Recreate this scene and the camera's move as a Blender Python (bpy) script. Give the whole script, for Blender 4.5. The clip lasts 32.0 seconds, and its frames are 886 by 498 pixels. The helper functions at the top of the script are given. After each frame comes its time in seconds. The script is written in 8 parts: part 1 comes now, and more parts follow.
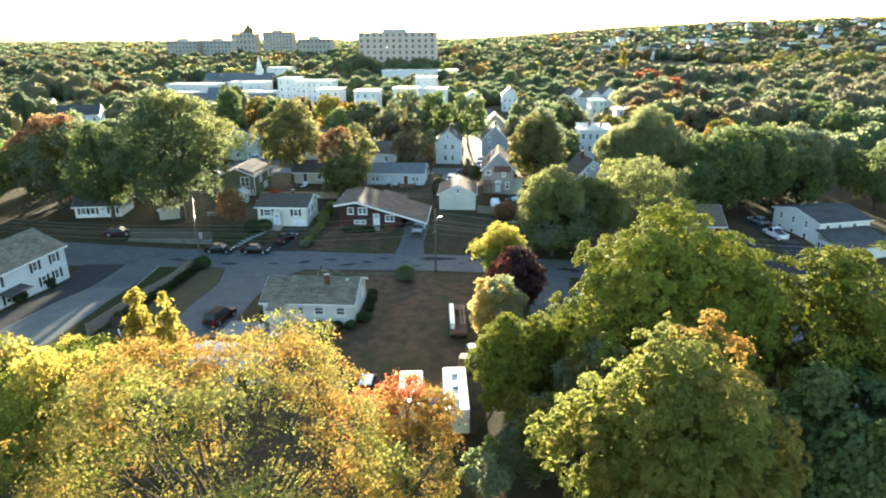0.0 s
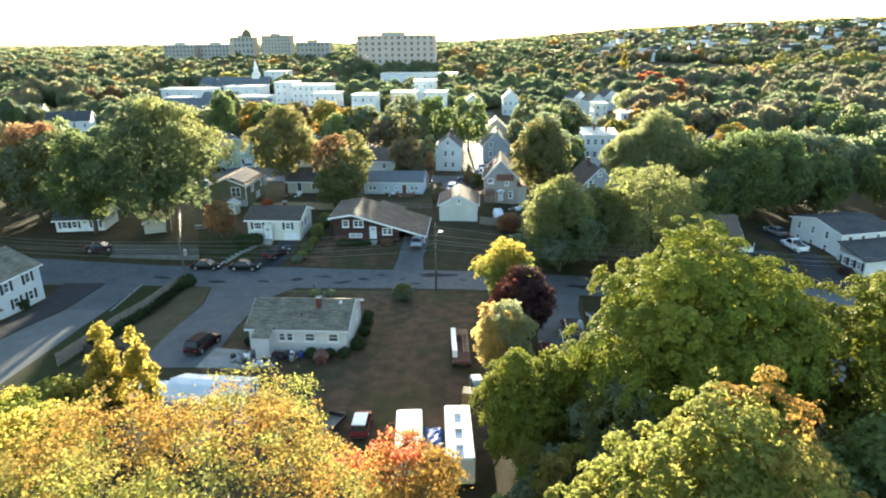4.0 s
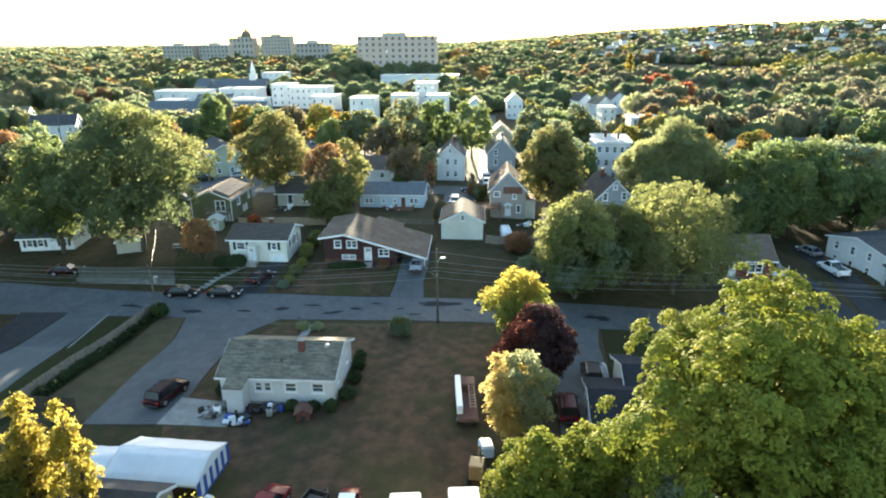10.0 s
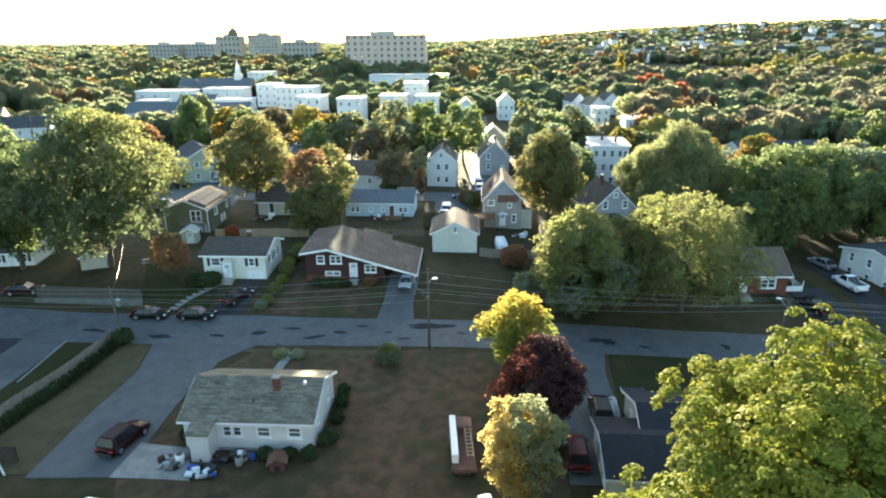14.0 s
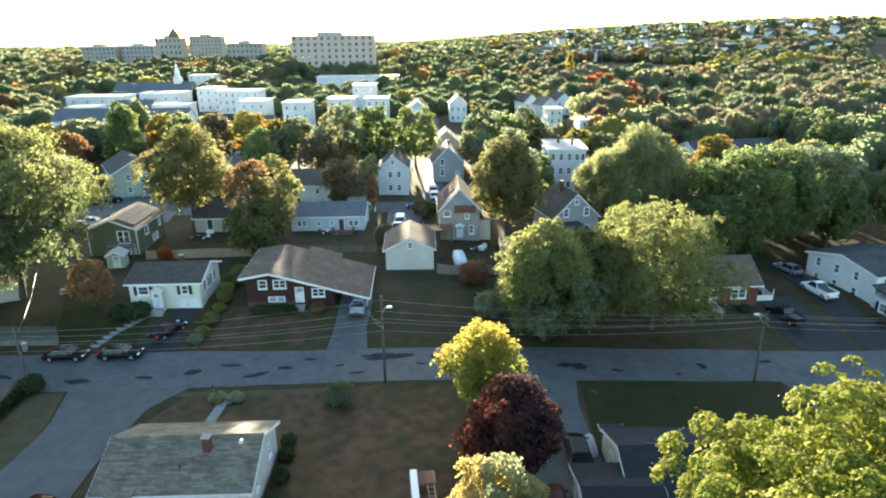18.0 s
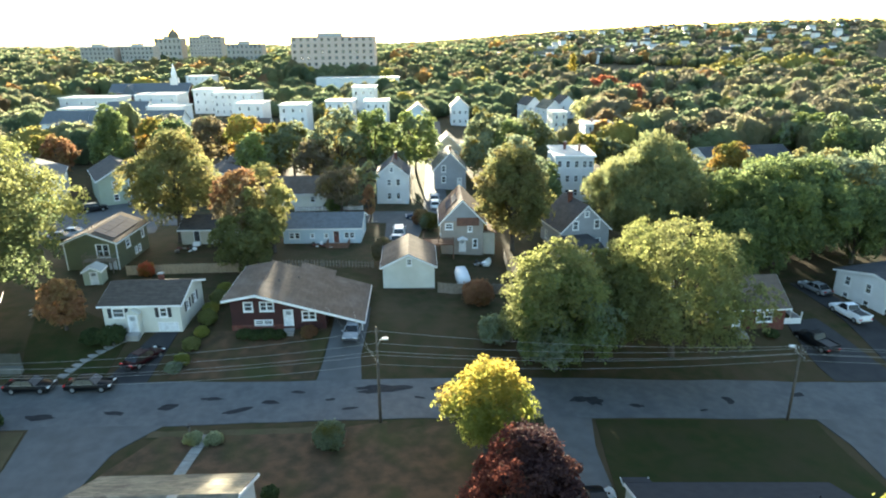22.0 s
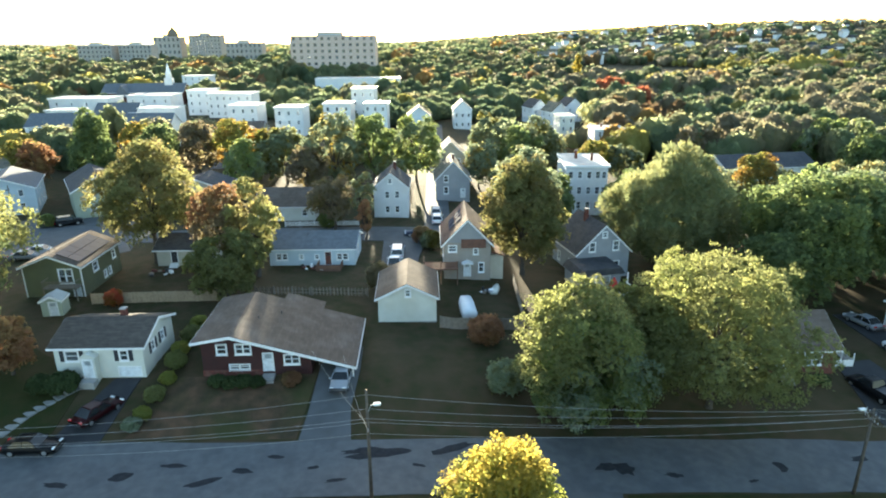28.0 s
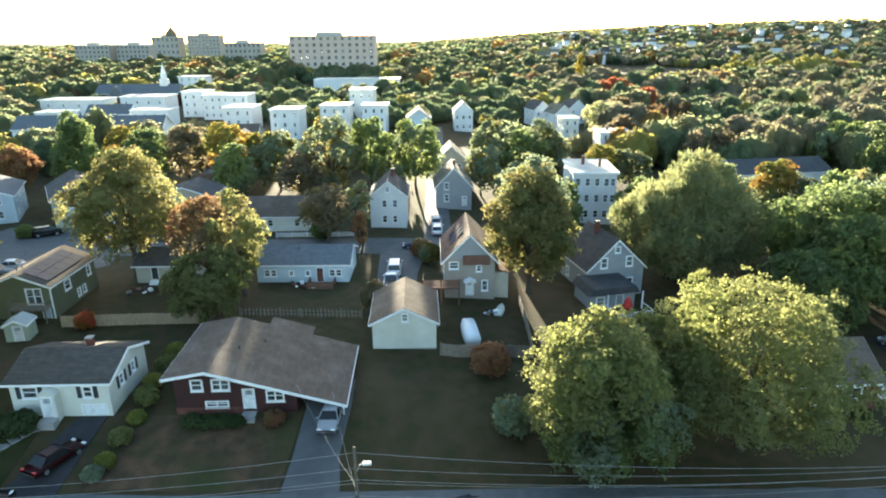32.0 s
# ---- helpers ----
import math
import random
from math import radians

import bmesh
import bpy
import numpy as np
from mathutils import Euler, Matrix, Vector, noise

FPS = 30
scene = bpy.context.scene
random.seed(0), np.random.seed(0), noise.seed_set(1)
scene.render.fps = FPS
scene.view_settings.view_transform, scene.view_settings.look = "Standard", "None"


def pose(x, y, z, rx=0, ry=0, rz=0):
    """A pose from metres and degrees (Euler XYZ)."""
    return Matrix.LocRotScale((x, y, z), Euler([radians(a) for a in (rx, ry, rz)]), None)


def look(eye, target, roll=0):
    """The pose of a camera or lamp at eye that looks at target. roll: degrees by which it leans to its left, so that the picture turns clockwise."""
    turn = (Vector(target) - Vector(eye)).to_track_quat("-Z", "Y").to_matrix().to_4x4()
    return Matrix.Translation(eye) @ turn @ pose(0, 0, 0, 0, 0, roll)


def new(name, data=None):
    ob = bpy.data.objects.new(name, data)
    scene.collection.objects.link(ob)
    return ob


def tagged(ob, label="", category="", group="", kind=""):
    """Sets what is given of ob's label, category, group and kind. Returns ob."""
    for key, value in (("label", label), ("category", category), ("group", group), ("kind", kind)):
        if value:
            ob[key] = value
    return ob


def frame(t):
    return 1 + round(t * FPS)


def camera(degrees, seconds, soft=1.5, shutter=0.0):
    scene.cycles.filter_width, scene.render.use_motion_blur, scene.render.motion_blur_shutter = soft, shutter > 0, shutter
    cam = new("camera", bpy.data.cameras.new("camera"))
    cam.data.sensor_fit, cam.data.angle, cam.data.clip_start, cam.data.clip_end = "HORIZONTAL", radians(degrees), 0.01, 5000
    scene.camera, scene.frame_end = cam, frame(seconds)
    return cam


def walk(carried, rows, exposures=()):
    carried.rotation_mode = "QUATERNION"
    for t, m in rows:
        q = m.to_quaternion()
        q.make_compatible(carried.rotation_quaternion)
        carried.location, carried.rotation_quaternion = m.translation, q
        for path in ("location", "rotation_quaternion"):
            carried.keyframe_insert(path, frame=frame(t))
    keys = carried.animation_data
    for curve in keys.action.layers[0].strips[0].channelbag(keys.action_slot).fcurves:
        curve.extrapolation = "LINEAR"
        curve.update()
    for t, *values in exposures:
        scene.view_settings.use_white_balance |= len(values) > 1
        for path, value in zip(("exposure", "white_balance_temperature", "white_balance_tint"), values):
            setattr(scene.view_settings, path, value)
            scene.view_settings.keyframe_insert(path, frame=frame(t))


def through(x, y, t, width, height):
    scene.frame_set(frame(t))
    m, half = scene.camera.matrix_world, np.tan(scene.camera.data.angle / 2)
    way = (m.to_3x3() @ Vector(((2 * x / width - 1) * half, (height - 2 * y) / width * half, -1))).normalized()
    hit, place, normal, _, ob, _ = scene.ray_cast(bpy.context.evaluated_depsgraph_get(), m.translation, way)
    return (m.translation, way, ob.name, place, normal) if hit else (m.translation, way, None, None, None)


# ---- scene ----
cam = camera(70.0, 32.0, 2.0)
PATH = [
    (0, (1.128, -90.637, 34.85), (1.128, -88.746, 34.201), -0.4),
    (0.5, (1.124, -89.897, 34.848), (1.123, -88.005, 34.201), -0.6),
    (1, (1.118, -89.15, 34.847), (1.118, -87.258, 34.199), -0.7),
    (1.5, (1.112, -88.39, 34.846), (1.112, -86.498, 34.2), -0.6),
    (2, (1.108, -87.612, 34.847), (1.107, -85.719, 34.201), -0.5),
    (2.5, (1.103, -86.811, 34.848), (1.102, -84.917, 34.203), -0.7),
    (3, (1.092, -85.984, 34.848), (1.09, -84.09, 34.205), -0.8),
    (3.5, (1.08, -85.125, 34.846), (1.08, -83.231, 34.203), -0.7),
    (5.5, (1.03, -81.565, 34.829), (1.029, -79.671, 34.189), -0.7),
    (6, (1.017, -80.666, 34.828), (1.015, -78.772, 34.186), -0.7),
    (6.5, (0.994, -79.771, 34.823), (0.993, -77.876, 34.182), -0.7),
    (7, (0.969, -78.876, 34.817), (0.968, -76.982, 34.176), -0.6),
    (7.5, (0.945, -77.987, 34.809), (0.944, -76.092, 34.168), -0.6),
    (8, (0.923, -77.101, 34.799), (0.921, -75.207, 34.158), -0.5),
    (8.5, (0.905, -76.216, 34.787), (0.903, -74.321, 34.147), -0.4),
    (9, (0.893, -75.323, 34.778), (0.891, -73.428, 34.137), -0.5),
    (9.5, (0.886, -74.417, 34.782), (0.884, -72.522, 34.141), -0.4),
    (10, (0.882, -73.519, 34.786), (0.879, -71.624, 34.146), -0.6),
    (10.5, (0.875, -72.641, 34.786), (0.872, -70.746, 34.146), -0.6),
    (11, (0.867, -71.777, 34.784), (0.863, -69.882, 34.144), -0.5),
    (11.5, (0.858, -70.916, 34.78), (0.853, -69.021, 34.139), -0.5),
    (12, (0.848, -70.042, 34.771), (0.841, -68.147, 34.131), -0.5),
    (12.5, (0.827, -69.142, 34.76), (0.82, -67.247, 34.12), -0.6),
    (13, (0.794, -68.203, 34.749), (0.787, -66.309, 34.108), -0.7),
    (13.5, (0.739, -67.221, 34.754), (0.731, -65.326, 34.113), -0.5),
    (14, (0.685, -66.221, 34.761), (0.714, -64.327, 34.118), -0.5),
    (14.5, (0.654, -65.242, 34.768), (0.826, -63.356, 34.125), -0.9),
    (16.5, (0.768, -61.522, 34.826), (0.941, -59.637, 34.182), -0.8),
    (17, (0.821, -60.631, 34.835), (0.995, -58.746, 34.191), -0.8),
    (17.5, (0.885, -59.782, 34.847), (1.056, -57.897, 34.203), -0.8),
    (18, (0.952, -58.963, 34.859), (1.123, -57.077, 34.215), -0.8),
    (18.5, (1.015, -58.16, 34.869), (1.186, -56.274, 34.226), -0.8),
    (19, (1.083, -57.344, 34.878), (1.254, -55.458, 34.234), -0.8),
    (19.5, (1.187, -56.471, 34.87), (1.356, -54.585, 34.228), -0.9),
    (20, (1.287, -55.563, 34.86), (1.456, -53.676, 34.218), -0.8),
    (20.5, (1.355, -54.662, 34.847), (1.525, -52.775, 34.205), -0.8),
    (21, (1.4, -53.779, 34.829), (1.57, -51.892, 34.188), -0.8),
    (21.5, (1.425, -52.928, 34.811), (1.596, -51.041, 34.17), -0.7),
    (22, (1.435, -52.087, 34.794), (1.605, -50.2, 34.154), -0.6),
    (22.5, (1.438, -51.244, 34.776), (1.608, -49.358, 34.134), -0.6),
    (23, (1.446, -50.397, 34.764), (1.617, -48.51, 34.123), -0.6),
    (23.5, (1.461, -49.552, 34.757), (1.631, -47.665, 34.116), -0.5),
    (24, (1.527, -48.667, 34.756), (1.697, -46.78, 34.116), -0.6),
    (24.5, (1.611, -47.775, 34.76), (1.781, -45.887, 34.12), -0.5),
    (25, (1.695, -46.891, 34.771), (1.866, -45.003, 34.132), -0.6),
    (25.5, (1.768, -46.018, 34.791), (1.937, -44.13, 34.152), -0.5),
    (27.5, (2.07, -42.5, 35.011), (2.236, -40.613, 34.37), -0.5),
    (28, (2.141, -41.631, 35.034), (2.308, -39.744, 34.392), -0.4),
    (28.5, (2.183, -40.757, 35.028), (2.351, -38.87, 34.387), -0.4),
    (29, (2.223, -39.874, 35.021), (2.391, -37.987, 34.38), -0.3),
    (29.5, (2.272, -38.989, 35.016), (2.442, -37.102, 34.374), -0.5),
    (30, (2.336, -38.113, 35.01), (2.506, -36.226, 34.368), -0.4),
    (30.5, (2.405, -37.247, 35.005), (2.575, -35.361, 34.363), -0.4),
    (31, (2.496, -36.391, 35.003), (2.665, -34.504, 34.36), -0.3),
    (31.5, (2.615, -35.541, 35.002), (2.783, -33.654, 34.361), -0.3),
    (32, (2.754, -34.694, 35.005), (2.92, -32.807, 34.363), -0.4),
]
walk(cam, [(t, look(eye, aim, lean)) for t, eye, aim, lean in PATH], [(0.0, 3.21, 6350, 6), (32.0, 3.21, 6350, 6)])

# ---- sky, sun, exposure ----
SUN_AZ, SUN_EL = -1.0, 5.8  # degrees: from +y towards +x, and above the horizon
world = bpy.data.worlds.new("sky")
scene.world = world
world.use_nodes = True
wn, wl = world.node_tree.nodes, world.node_tree.links
sky = wn.new("ShaderNodeTexSky")
sky.sky_type = "NISHITA"
sky.sun_disc = False
sky.sun_elevation, sky.sun_rotation = radians(SUN_EL), radians(SUN_AZ)
sky.air_density, sky.dust_density, sky.ozone_density = 1.0, 1.2, 1.5
wl.new(sky.outputs[0], wn["Background"].inputs[0])
wn["Background"].inputs[1].default_value = 0.115
sun = new("sun", bpy.data.lights.new("sun", "SUN"))
sun.data.energy, sun.data.angle, sun.data.color = 5.0, radians(0.7), (1.0, 0.86, 0.62)
sun_dir = Vector((math.sin(radians(SUN_AZ)) * math.cos(radians(SUN_EL)), math.cos(radians(SUN_AZ)) * math.cos(radians(SUN_EL)), math.sin(radians(SUN_EL))))
sun.matrix_world = look(sun_dir * 400, (0, 0, 0))

# ---- materials ----
def principled(name):
    m = bpy.data.materials.new(name)
    m.use_nodes = True
    return m, m.node_tree.nodes, m.node_tree.links, m.node_tree.nodes["Principled BSDF"]


def surface(name, base, other=None, scale=2.0, rough=0.85, metal=0.0, bump=0.3, fine=30.0, stain=None, stain_scale=0.25, stain_amount=0.5, vary=0.06, lines=None, coat=0.0, shingles=0.0):
    """A weathered surface: two tones at one scale, stains at a larger one, fine relief, a small change from piece to piece; lines: (axis, spacing) of courses; shingles: how far single shingles differ in tone."""
    m, n, k, p = principled(name)
    other = other or tuple(c * 0.75 for c in base)
    geo = n.new("ShaderNodeNewGeometry")
    a = n.new("ShaderNodeTexNoise")
    a.inputs["Scale"].default_value, a.inputs["Detail"].default_value = scale, 6
    k.new(geo.outputs["Position"], a.inputs["Vector"])
    ra = n.new("ShaderNodeValToRGB")
    ra.color_ramp.elements[0].position, ra.color_ramp.elements[1].position = 0.35, 0.65
    ra.color_ramp.elements[0].color, ra.color_ramp.elements[1].color = (*base, 1), (*other, 1)
    k.new(a.outputs["Fac"], ra.inputs["Fac"])
    col = ra.outputs["Color"]
    if stain:
        b = n.new("ShaderNodeTexNoise")
        b.inputs["Scale"].default_value, b.inputs["Detail"].default_value = stain_scale, 4
        k.new(geo.outputs["Position"], b.inputs["Vector"])
        rb = n.new("ShaderNodeValToRGB")
        rb.color_ramp.elements[0].position, rb.color_ramp.elements[1].position = 0.48, 0.68
        rb.color_ramp.elements[1].color = (stain_amount,) * 3 + (1,)
        rb.color_ramp.elements[0].color = (0, 0, 0, 1)
        k.new(b.outputs["Fac"], rb.inputs["Fac"])
        mx = n.new("ShaderNodeMix")
        mx.data_type = "RGBA"
        k.new(rb.outputs["Color"], mx.inputs["Factor"])
        k.new(col, mx.inputs["A"])
        mx.inputs["B"].default_value = (*stain, 1)
        col = mx.outputs["Result"]
    if shingles:
        tc, sp, cb, br = n.new("ShaderNodeTexCoord"), n.new("ShaderNodeSeparateXYZ"), n.new("ShaderNodeCombineXYZ"), n.new("ShaderNodeTexBrick")
        k.new(tc.outputs["Object"], sp.inputs[0])
        ad = n.new("ShaderNodeMath")
        ad.operation = "ADD"
        k.new(sp.outputs["X"], ad.inputs[0]), k.new(sp.outputs["Y"], ad.inputs[1])
        k.new(ad.outputs[0], cb.inputs["X"]), k.new(sp.outputs["Z"], cb.inputs["Y"])
        k.new(cb.outputs[0], br.inputs["Vector"])
        for key, value in (("Scale", 1.0), ("Brick Width", 0.85), ("Row Height", 0.085), ("Mortar Size", 0.006), ("Bias", -0.1)):
            br.inputs[key].default_value = value
        br.inputs["Color1"].default_value, br.inputs["Color2"].default_value = (1 - shingles,) * 3 + (1,), (1 + 0.7 * shingles,) * 3 + (1,)
        br.inputs["Mortar"].default_value = (1 - 1.2 * shingles,) * 3 + (1,)
        mu = n.new("ShaderNodeMix")
        mu.data_type, mu.blend_type = "RGBA", "MULTIPLY"
        mu.inputs["Factor"].default_value = 1.0
        k.new(col, mu.inputs["A"]), k.new(br.outputs["Color"], mu.inputs["B"])
        col = mu.outputs["Result"]
    if vary:
        info = n.new("ShaderNodeObjectInfo")
        mr = n.new("ShaderNodeMapRange")
        mr.inputs["To Min"].default_value, mr.inputs["To Max"].default_value = 1 - vary, 1 + vary
        k.new(info.outputs["Random"], mr.inputs["Value"])
        hs = n.new("ShaderNodeHueSaturation")
        k.new(mr.outputs["Result"], hs.inputs["Value"])
        k.new(col, hs.inputs["Color"])
        col = hs.outputs["Color"]
    k.new(col, p.inputs["Base Color"])
    p.inputs["Roughness"].default_value, p.inputs["Metallic"].default_value = rough, metal
    if rough >= 0.8:
        p.inputs["Specular IOR Level"].default_value = 0.12
    if coat:
        p.inputs["Coat Weight"].default_value, p.inputs["Coat Roughness"].default_value = coat, 0.06
    f = n.new("ShaderNodeTexNoise")
    f.inputs["Scale"].default_value, f.inputs["Detail"].default_value = fine, 3
    k.new(geo.outputs["Position"], f.inputs["Vector"])
    height = f.outputs["Fac"]
    if lines:
        sep = n.new("ShaderNodeSeparateXYZ")
        k.new(geo.outputs["Position"], sep.inputs[0])
        dv = n.new("ShaderNodeMath")
        dv.operation = "DIVIDE"
        dv.inputs[1].default_value = lines[1]
        k.new(sep.outputs["XYZ".index(lines[0])], dv.inputs[0])
        fr = n.new("ShaderNodeMath")
        fr.operation = "FRACT"
        k.new(dv.outputs[0], fr.inputs[0])
        ad = n.new("ShaderNodeMath")
        ad.operation = "MULTIPLY_ADD"
        ad.inputs[1].default_value = 1.6
        k.new(fr.outputs[0], ad.inputs[0])
        k.new(height, ad.inputs[2])
        height = ad.outputs[0]
    bp = n.new("ShaderNodeBump")
    bp.inputs["Strength"].default_value, bp.inputs["Distance"].default_value = bump, 0.05
    k.new(height, bp.inputs["Height"])
    k.new(bp.outputs["Normal"], p.inputs["Normal"])
    return m


def leaves(name, tones, patch=None, patch_scale=0.22, patch_edge=(0.45, 0.62), through=0.62, relief=0.0):
    """Leaves: each takes one of the tones; patch tones come in clumps over the crown. Light shines through them. relief: the size in metres of the sprays on dense far foliage."""
    m, n, k, p = principled(name)
    geo = n.new("ShaderNodeNewGeometry")

    def ramp(colours):
        r = n.new("ShaderNodeValToRGB")
        e = r.color_ramp.elements
        for _ in range(len(colours) - 2):
            e.new(0.5)
        mean = [sum(c[j] for c in colours) / len(colours) for j in range(3)]
        for i, c in enumerate(colours):
            e[i].position, e[i].color = i / (len(colours) - 1), (*[0.6 * c[j] + 0.4 * mean[j] for j in range(3)], 1)
        k.new(geo.outputs["Random Per Island"], r.inputs["Fac"])
        return r.outputs["Color"]

    col = ramp(tones)
    if patch:
        t = n.new("ShaderNodeTexNoise")
        t.inputs["Scale"].default_value, t.inputs["Detail"].default_value = patch_scale, 3
        k.new(geo.outputs["Position"], t.inputs["Vector"])
        e = n.new("ShaderNodeMapRange")
        e.inputs["From Min"].default_value, e.inputs["From Max"].default_value = patch_edge
        k.new(t.outputs["Fac"], e.inputs["Value"])
        mx = n.new("ShaderNodeMix")
        mx.data_type = "RGBA"
        k.new(e.outputs["Result"], mx.inputs["Factor"])
        k.new(col, mx.inputs["A"])
        k.new(ramp(patch), mx.inputs["B"])
        col = mx.outputs["Result"]
    info = n.new("ShaderNodeObjectInfo")
    mr = n.new("ShaderNodeMapRange")
    mr.inputs["To Min"].default_value, mr.inputs["To Max"].default_value = 0.8, 1.2
    k.new(info.outputs["Random"], mr.inputs["Value"])
    hs = n.new("ShaderNodeHueSaturation")
    k.new(mr.outputs["Result"], hs.inputs["Value"])
    k.new(col, hs.inputs["Color"])
    k.new(hs.outputs["Color"], p.inputs["Base Color"])
    p.inputs["Roughness"].default_value, p.inputs["Specular IOR Level"].default_value = 0.75, 0.06
    tr = n.new("ShaderNodeBsdfTranslucent")
    k.new(hs.outputs["Color"], tr.inputs["Color"])
    if relief:
        sprays, bp = n.new("ShaderNodeTexNoise"), n.new("ShaderNodeBump")
        sprays.inputs["Scale"].default_value, sprays.inputs["Detail"].default_value, sprays.inputs["Roughness"].default_value = 1 / relief, 4, 0.65
        k.new(geo.outputs["Position"], sprays.inputs["Vector"])
        bp.inputs["Strength"].default_value, bp.inputs["Distance"].default_value = 1.0, relief * 1.6
        k.new(sprays.outputs["Fac"], bp.inputs["Height"])
        k.new(bp.outputs["Normal"], p.inputs["Normal"]), k.new(bp.outputs["Normal"], tr.inputs["Normal"])
    ms = n.new("ShaderNodeMixShader")
    ms.inputs[0].default_value = through
    k.new(p.outputs[0], ms.inputs[1])
    k.new(tr.outputs[0], ms.inputs[2])
    k.new(ms.outputs[0], n["Material Output"].inputs["Surface"])
    return m


def glass(name, tint=(0.55, 0.6, 0.62)):
    m, n, k, p = principled(name)
    p.inputs["Base Color"].default_value = (*tint, 1)
    p.inputs["Roughness"].default_value, p.inputs["Transmission Weight"].default_value = 0.04, 0.85
    return m


M_GRASS = surface("dry_lawn", (0.0288, 0.032, 0.012), (0.056, 0.04, 0.0216), 0.6, 0.95, bump=0.9, fine=7, stain=(0.068, 0.048, 0.028), stain_scale=0.07, stain_amount=0.8, vary=0)
M_LAWN = surface("green_lawn", (0.0215, 0.029, 0.008), (0.0335, 0.032, 0.0115), 0.7, 0.95, bump=0.8, fine=9, stain=(0.0382, 0.0319, 0.0153), stain_scale=0.15, stain_amount=0.8, vary=0)
M_DIRT = surface("bare_brown_yard", (0.0975, 0.0585, 0.0351), (0.0468, 0.0367, 0.0218), 0.7, 0.95, bump=0.9, fine=6, stain=(0.0429, 0.0468, 0.0172), stain_scale=0.18, stain_amount=0.85, vary=0)
M_STRIP = surface("tan_verge", (0.0825, 0.0638, 0.0375), (0.06, 0.051, 0.027), 0.6, 0.95, bump=0.6, fine=10, stain=(0.0675, 0.075, 0.03), stain_scale=0.2, stain_amount=0.5, vary=0)
M_ROAD = surface("worn_grey_asphalt", (0.106, 0.111, 0.115), (0.0892, 0.0918, 0.0952), 1.2, 0.8, bump=0.25, fine=40, stain=(0.0723, 0.0748, 0.0808), stain_scale=0.3, stain_amount=0.7, vary=0)
M_PATCH = surface("black_tar_patch", (0.02, 0.021, 0.024), (0.03, 0.03, 0.033), 2.0, 0.9, bump=0.2, fine=40, vary=0)
M_DRIVE = surface("grey_driveway", (0.104, 0.108, 0.112), (0.088, 0.0896, 0.092), 0.8, 0.85, bump=0.2, fine=40, stain=(0.072, 0.072, 0.072), stain_scale=0.25, stain_amount=0.6, vary=0)
M_DARKDRIVE = surface("dark_driveway", (0.0325, 0.0331, 0.0358), (0.0423, 0.0423, 0.0442), 0.8, 0.8, bump=0.2, fine=40, vary=0)
# driveway tone paled in its colour for sunlight
M_SUNLITDRIVE = surface("sunlit_driveway", (0.136, 0.136, 0.133), (0.112, 0.112, 0.109), 0.8, 0.85, bump=0.2, fine=40, stain=(0.109, 0.109, 0.105), stain_scale=0.25, stain_amount=0.6, vary=0)
M_CONC = surface("pale_concrete", (0.34, 0.33, 0.31), (0.27, 0.26, 0.25), 0.9, 0.85, bump=0.25, fine=30, stain=(0.2, 0.19, 0.17), stain_scale=0.5)
M_STONE = surface("grey_retaining_concrete", (0.26, 0.26, 0.25), (0.2, 0.2, 0.19), 1.2, 0.9, bump=0.4, fine=12, stain=(0.13, 0.13, 0.11), stain_scale=0.5)
M_OLDWALL = surface("stained_old_concrete", (0.16, 0.16, 0.15), (0.12, 0.12, 0.11), 1.2, 0.9, bump=0.4, fine=12, stain=(0.09, 0.09, 0.075), stain_scale=0.5)
M_WHITE = surface("white_siding", (0.69, 0.7, 0.71), (0.63, 0.645, 0.66), 0.8, 0.6, bump=0.35, fine=20, stain=(0.6, 0.6, 0.58), stain_scale=0.3, stain_amount=0.4, lines=("Z", 0.13))
M_CREAM = surface("pale_cream_siding", (0.66, 0.66, 0.6), (0.6, 0.6, 0.54), 0.8, 0.65, bump=0.35, fine=20, stain=(0.5, 0.48, 0.4), stain_scale=0.3, stain_amount=0.4, lines=("Z", 0.14))
M_PALEBLUE = surface("pale_blue_siding", (0.52, 0.6, 0.66), (0.48, 0.56, 0.62), 0.8, 0.6, bump=0.35, fine=20, lines=("Z", 0.13))
M_GREYSIDE = surface("grey_siding", (0.3, 0.31, 0.33), (0.27, 0.28, 0.3), 0.8, 0.65, bump=0.35, fine=20, lines=("Z", 0.13))
M_BEIGESIDE = surface("beige_siding", (0.45, 0.41, 0.34), (0.4, 0.37, 0.3), 0.8, 0.65, bump=0.35, fine=20, lines=("Z", 0.13))
M_OLIVE = surface("olive_green_siding", (0.128, 0.136, 0.08), (0.112, 0.12, 0.072), 0.8, 0.7, bump=0.35, fine=20, lines=("Z", 0.13))
M_SAGE = surface("sage_siding", (0.38, 0.42, 0.33), (0.35, 0.39, 0.3), 0.8, 0.7, bump=0.35, fine=20, lines=("Z", 0.13))
M_REDWOOD = surface("dark_red_clapboard", (0.056, 0.018, 0.017), (0.042, 0.015, 0.015), 1.0, 0.75, bump=0.4, fine=15, lines=("Z", 0.14))
M_BRICK = surface("red_brick", (0.15, 0.055, 0.042), (0.11, 0.045, 0.036), 3.0, 0.9, bump=0.4, fine=12, stain=(0.17, 0.1, 0.08), stain_scale=1.2)
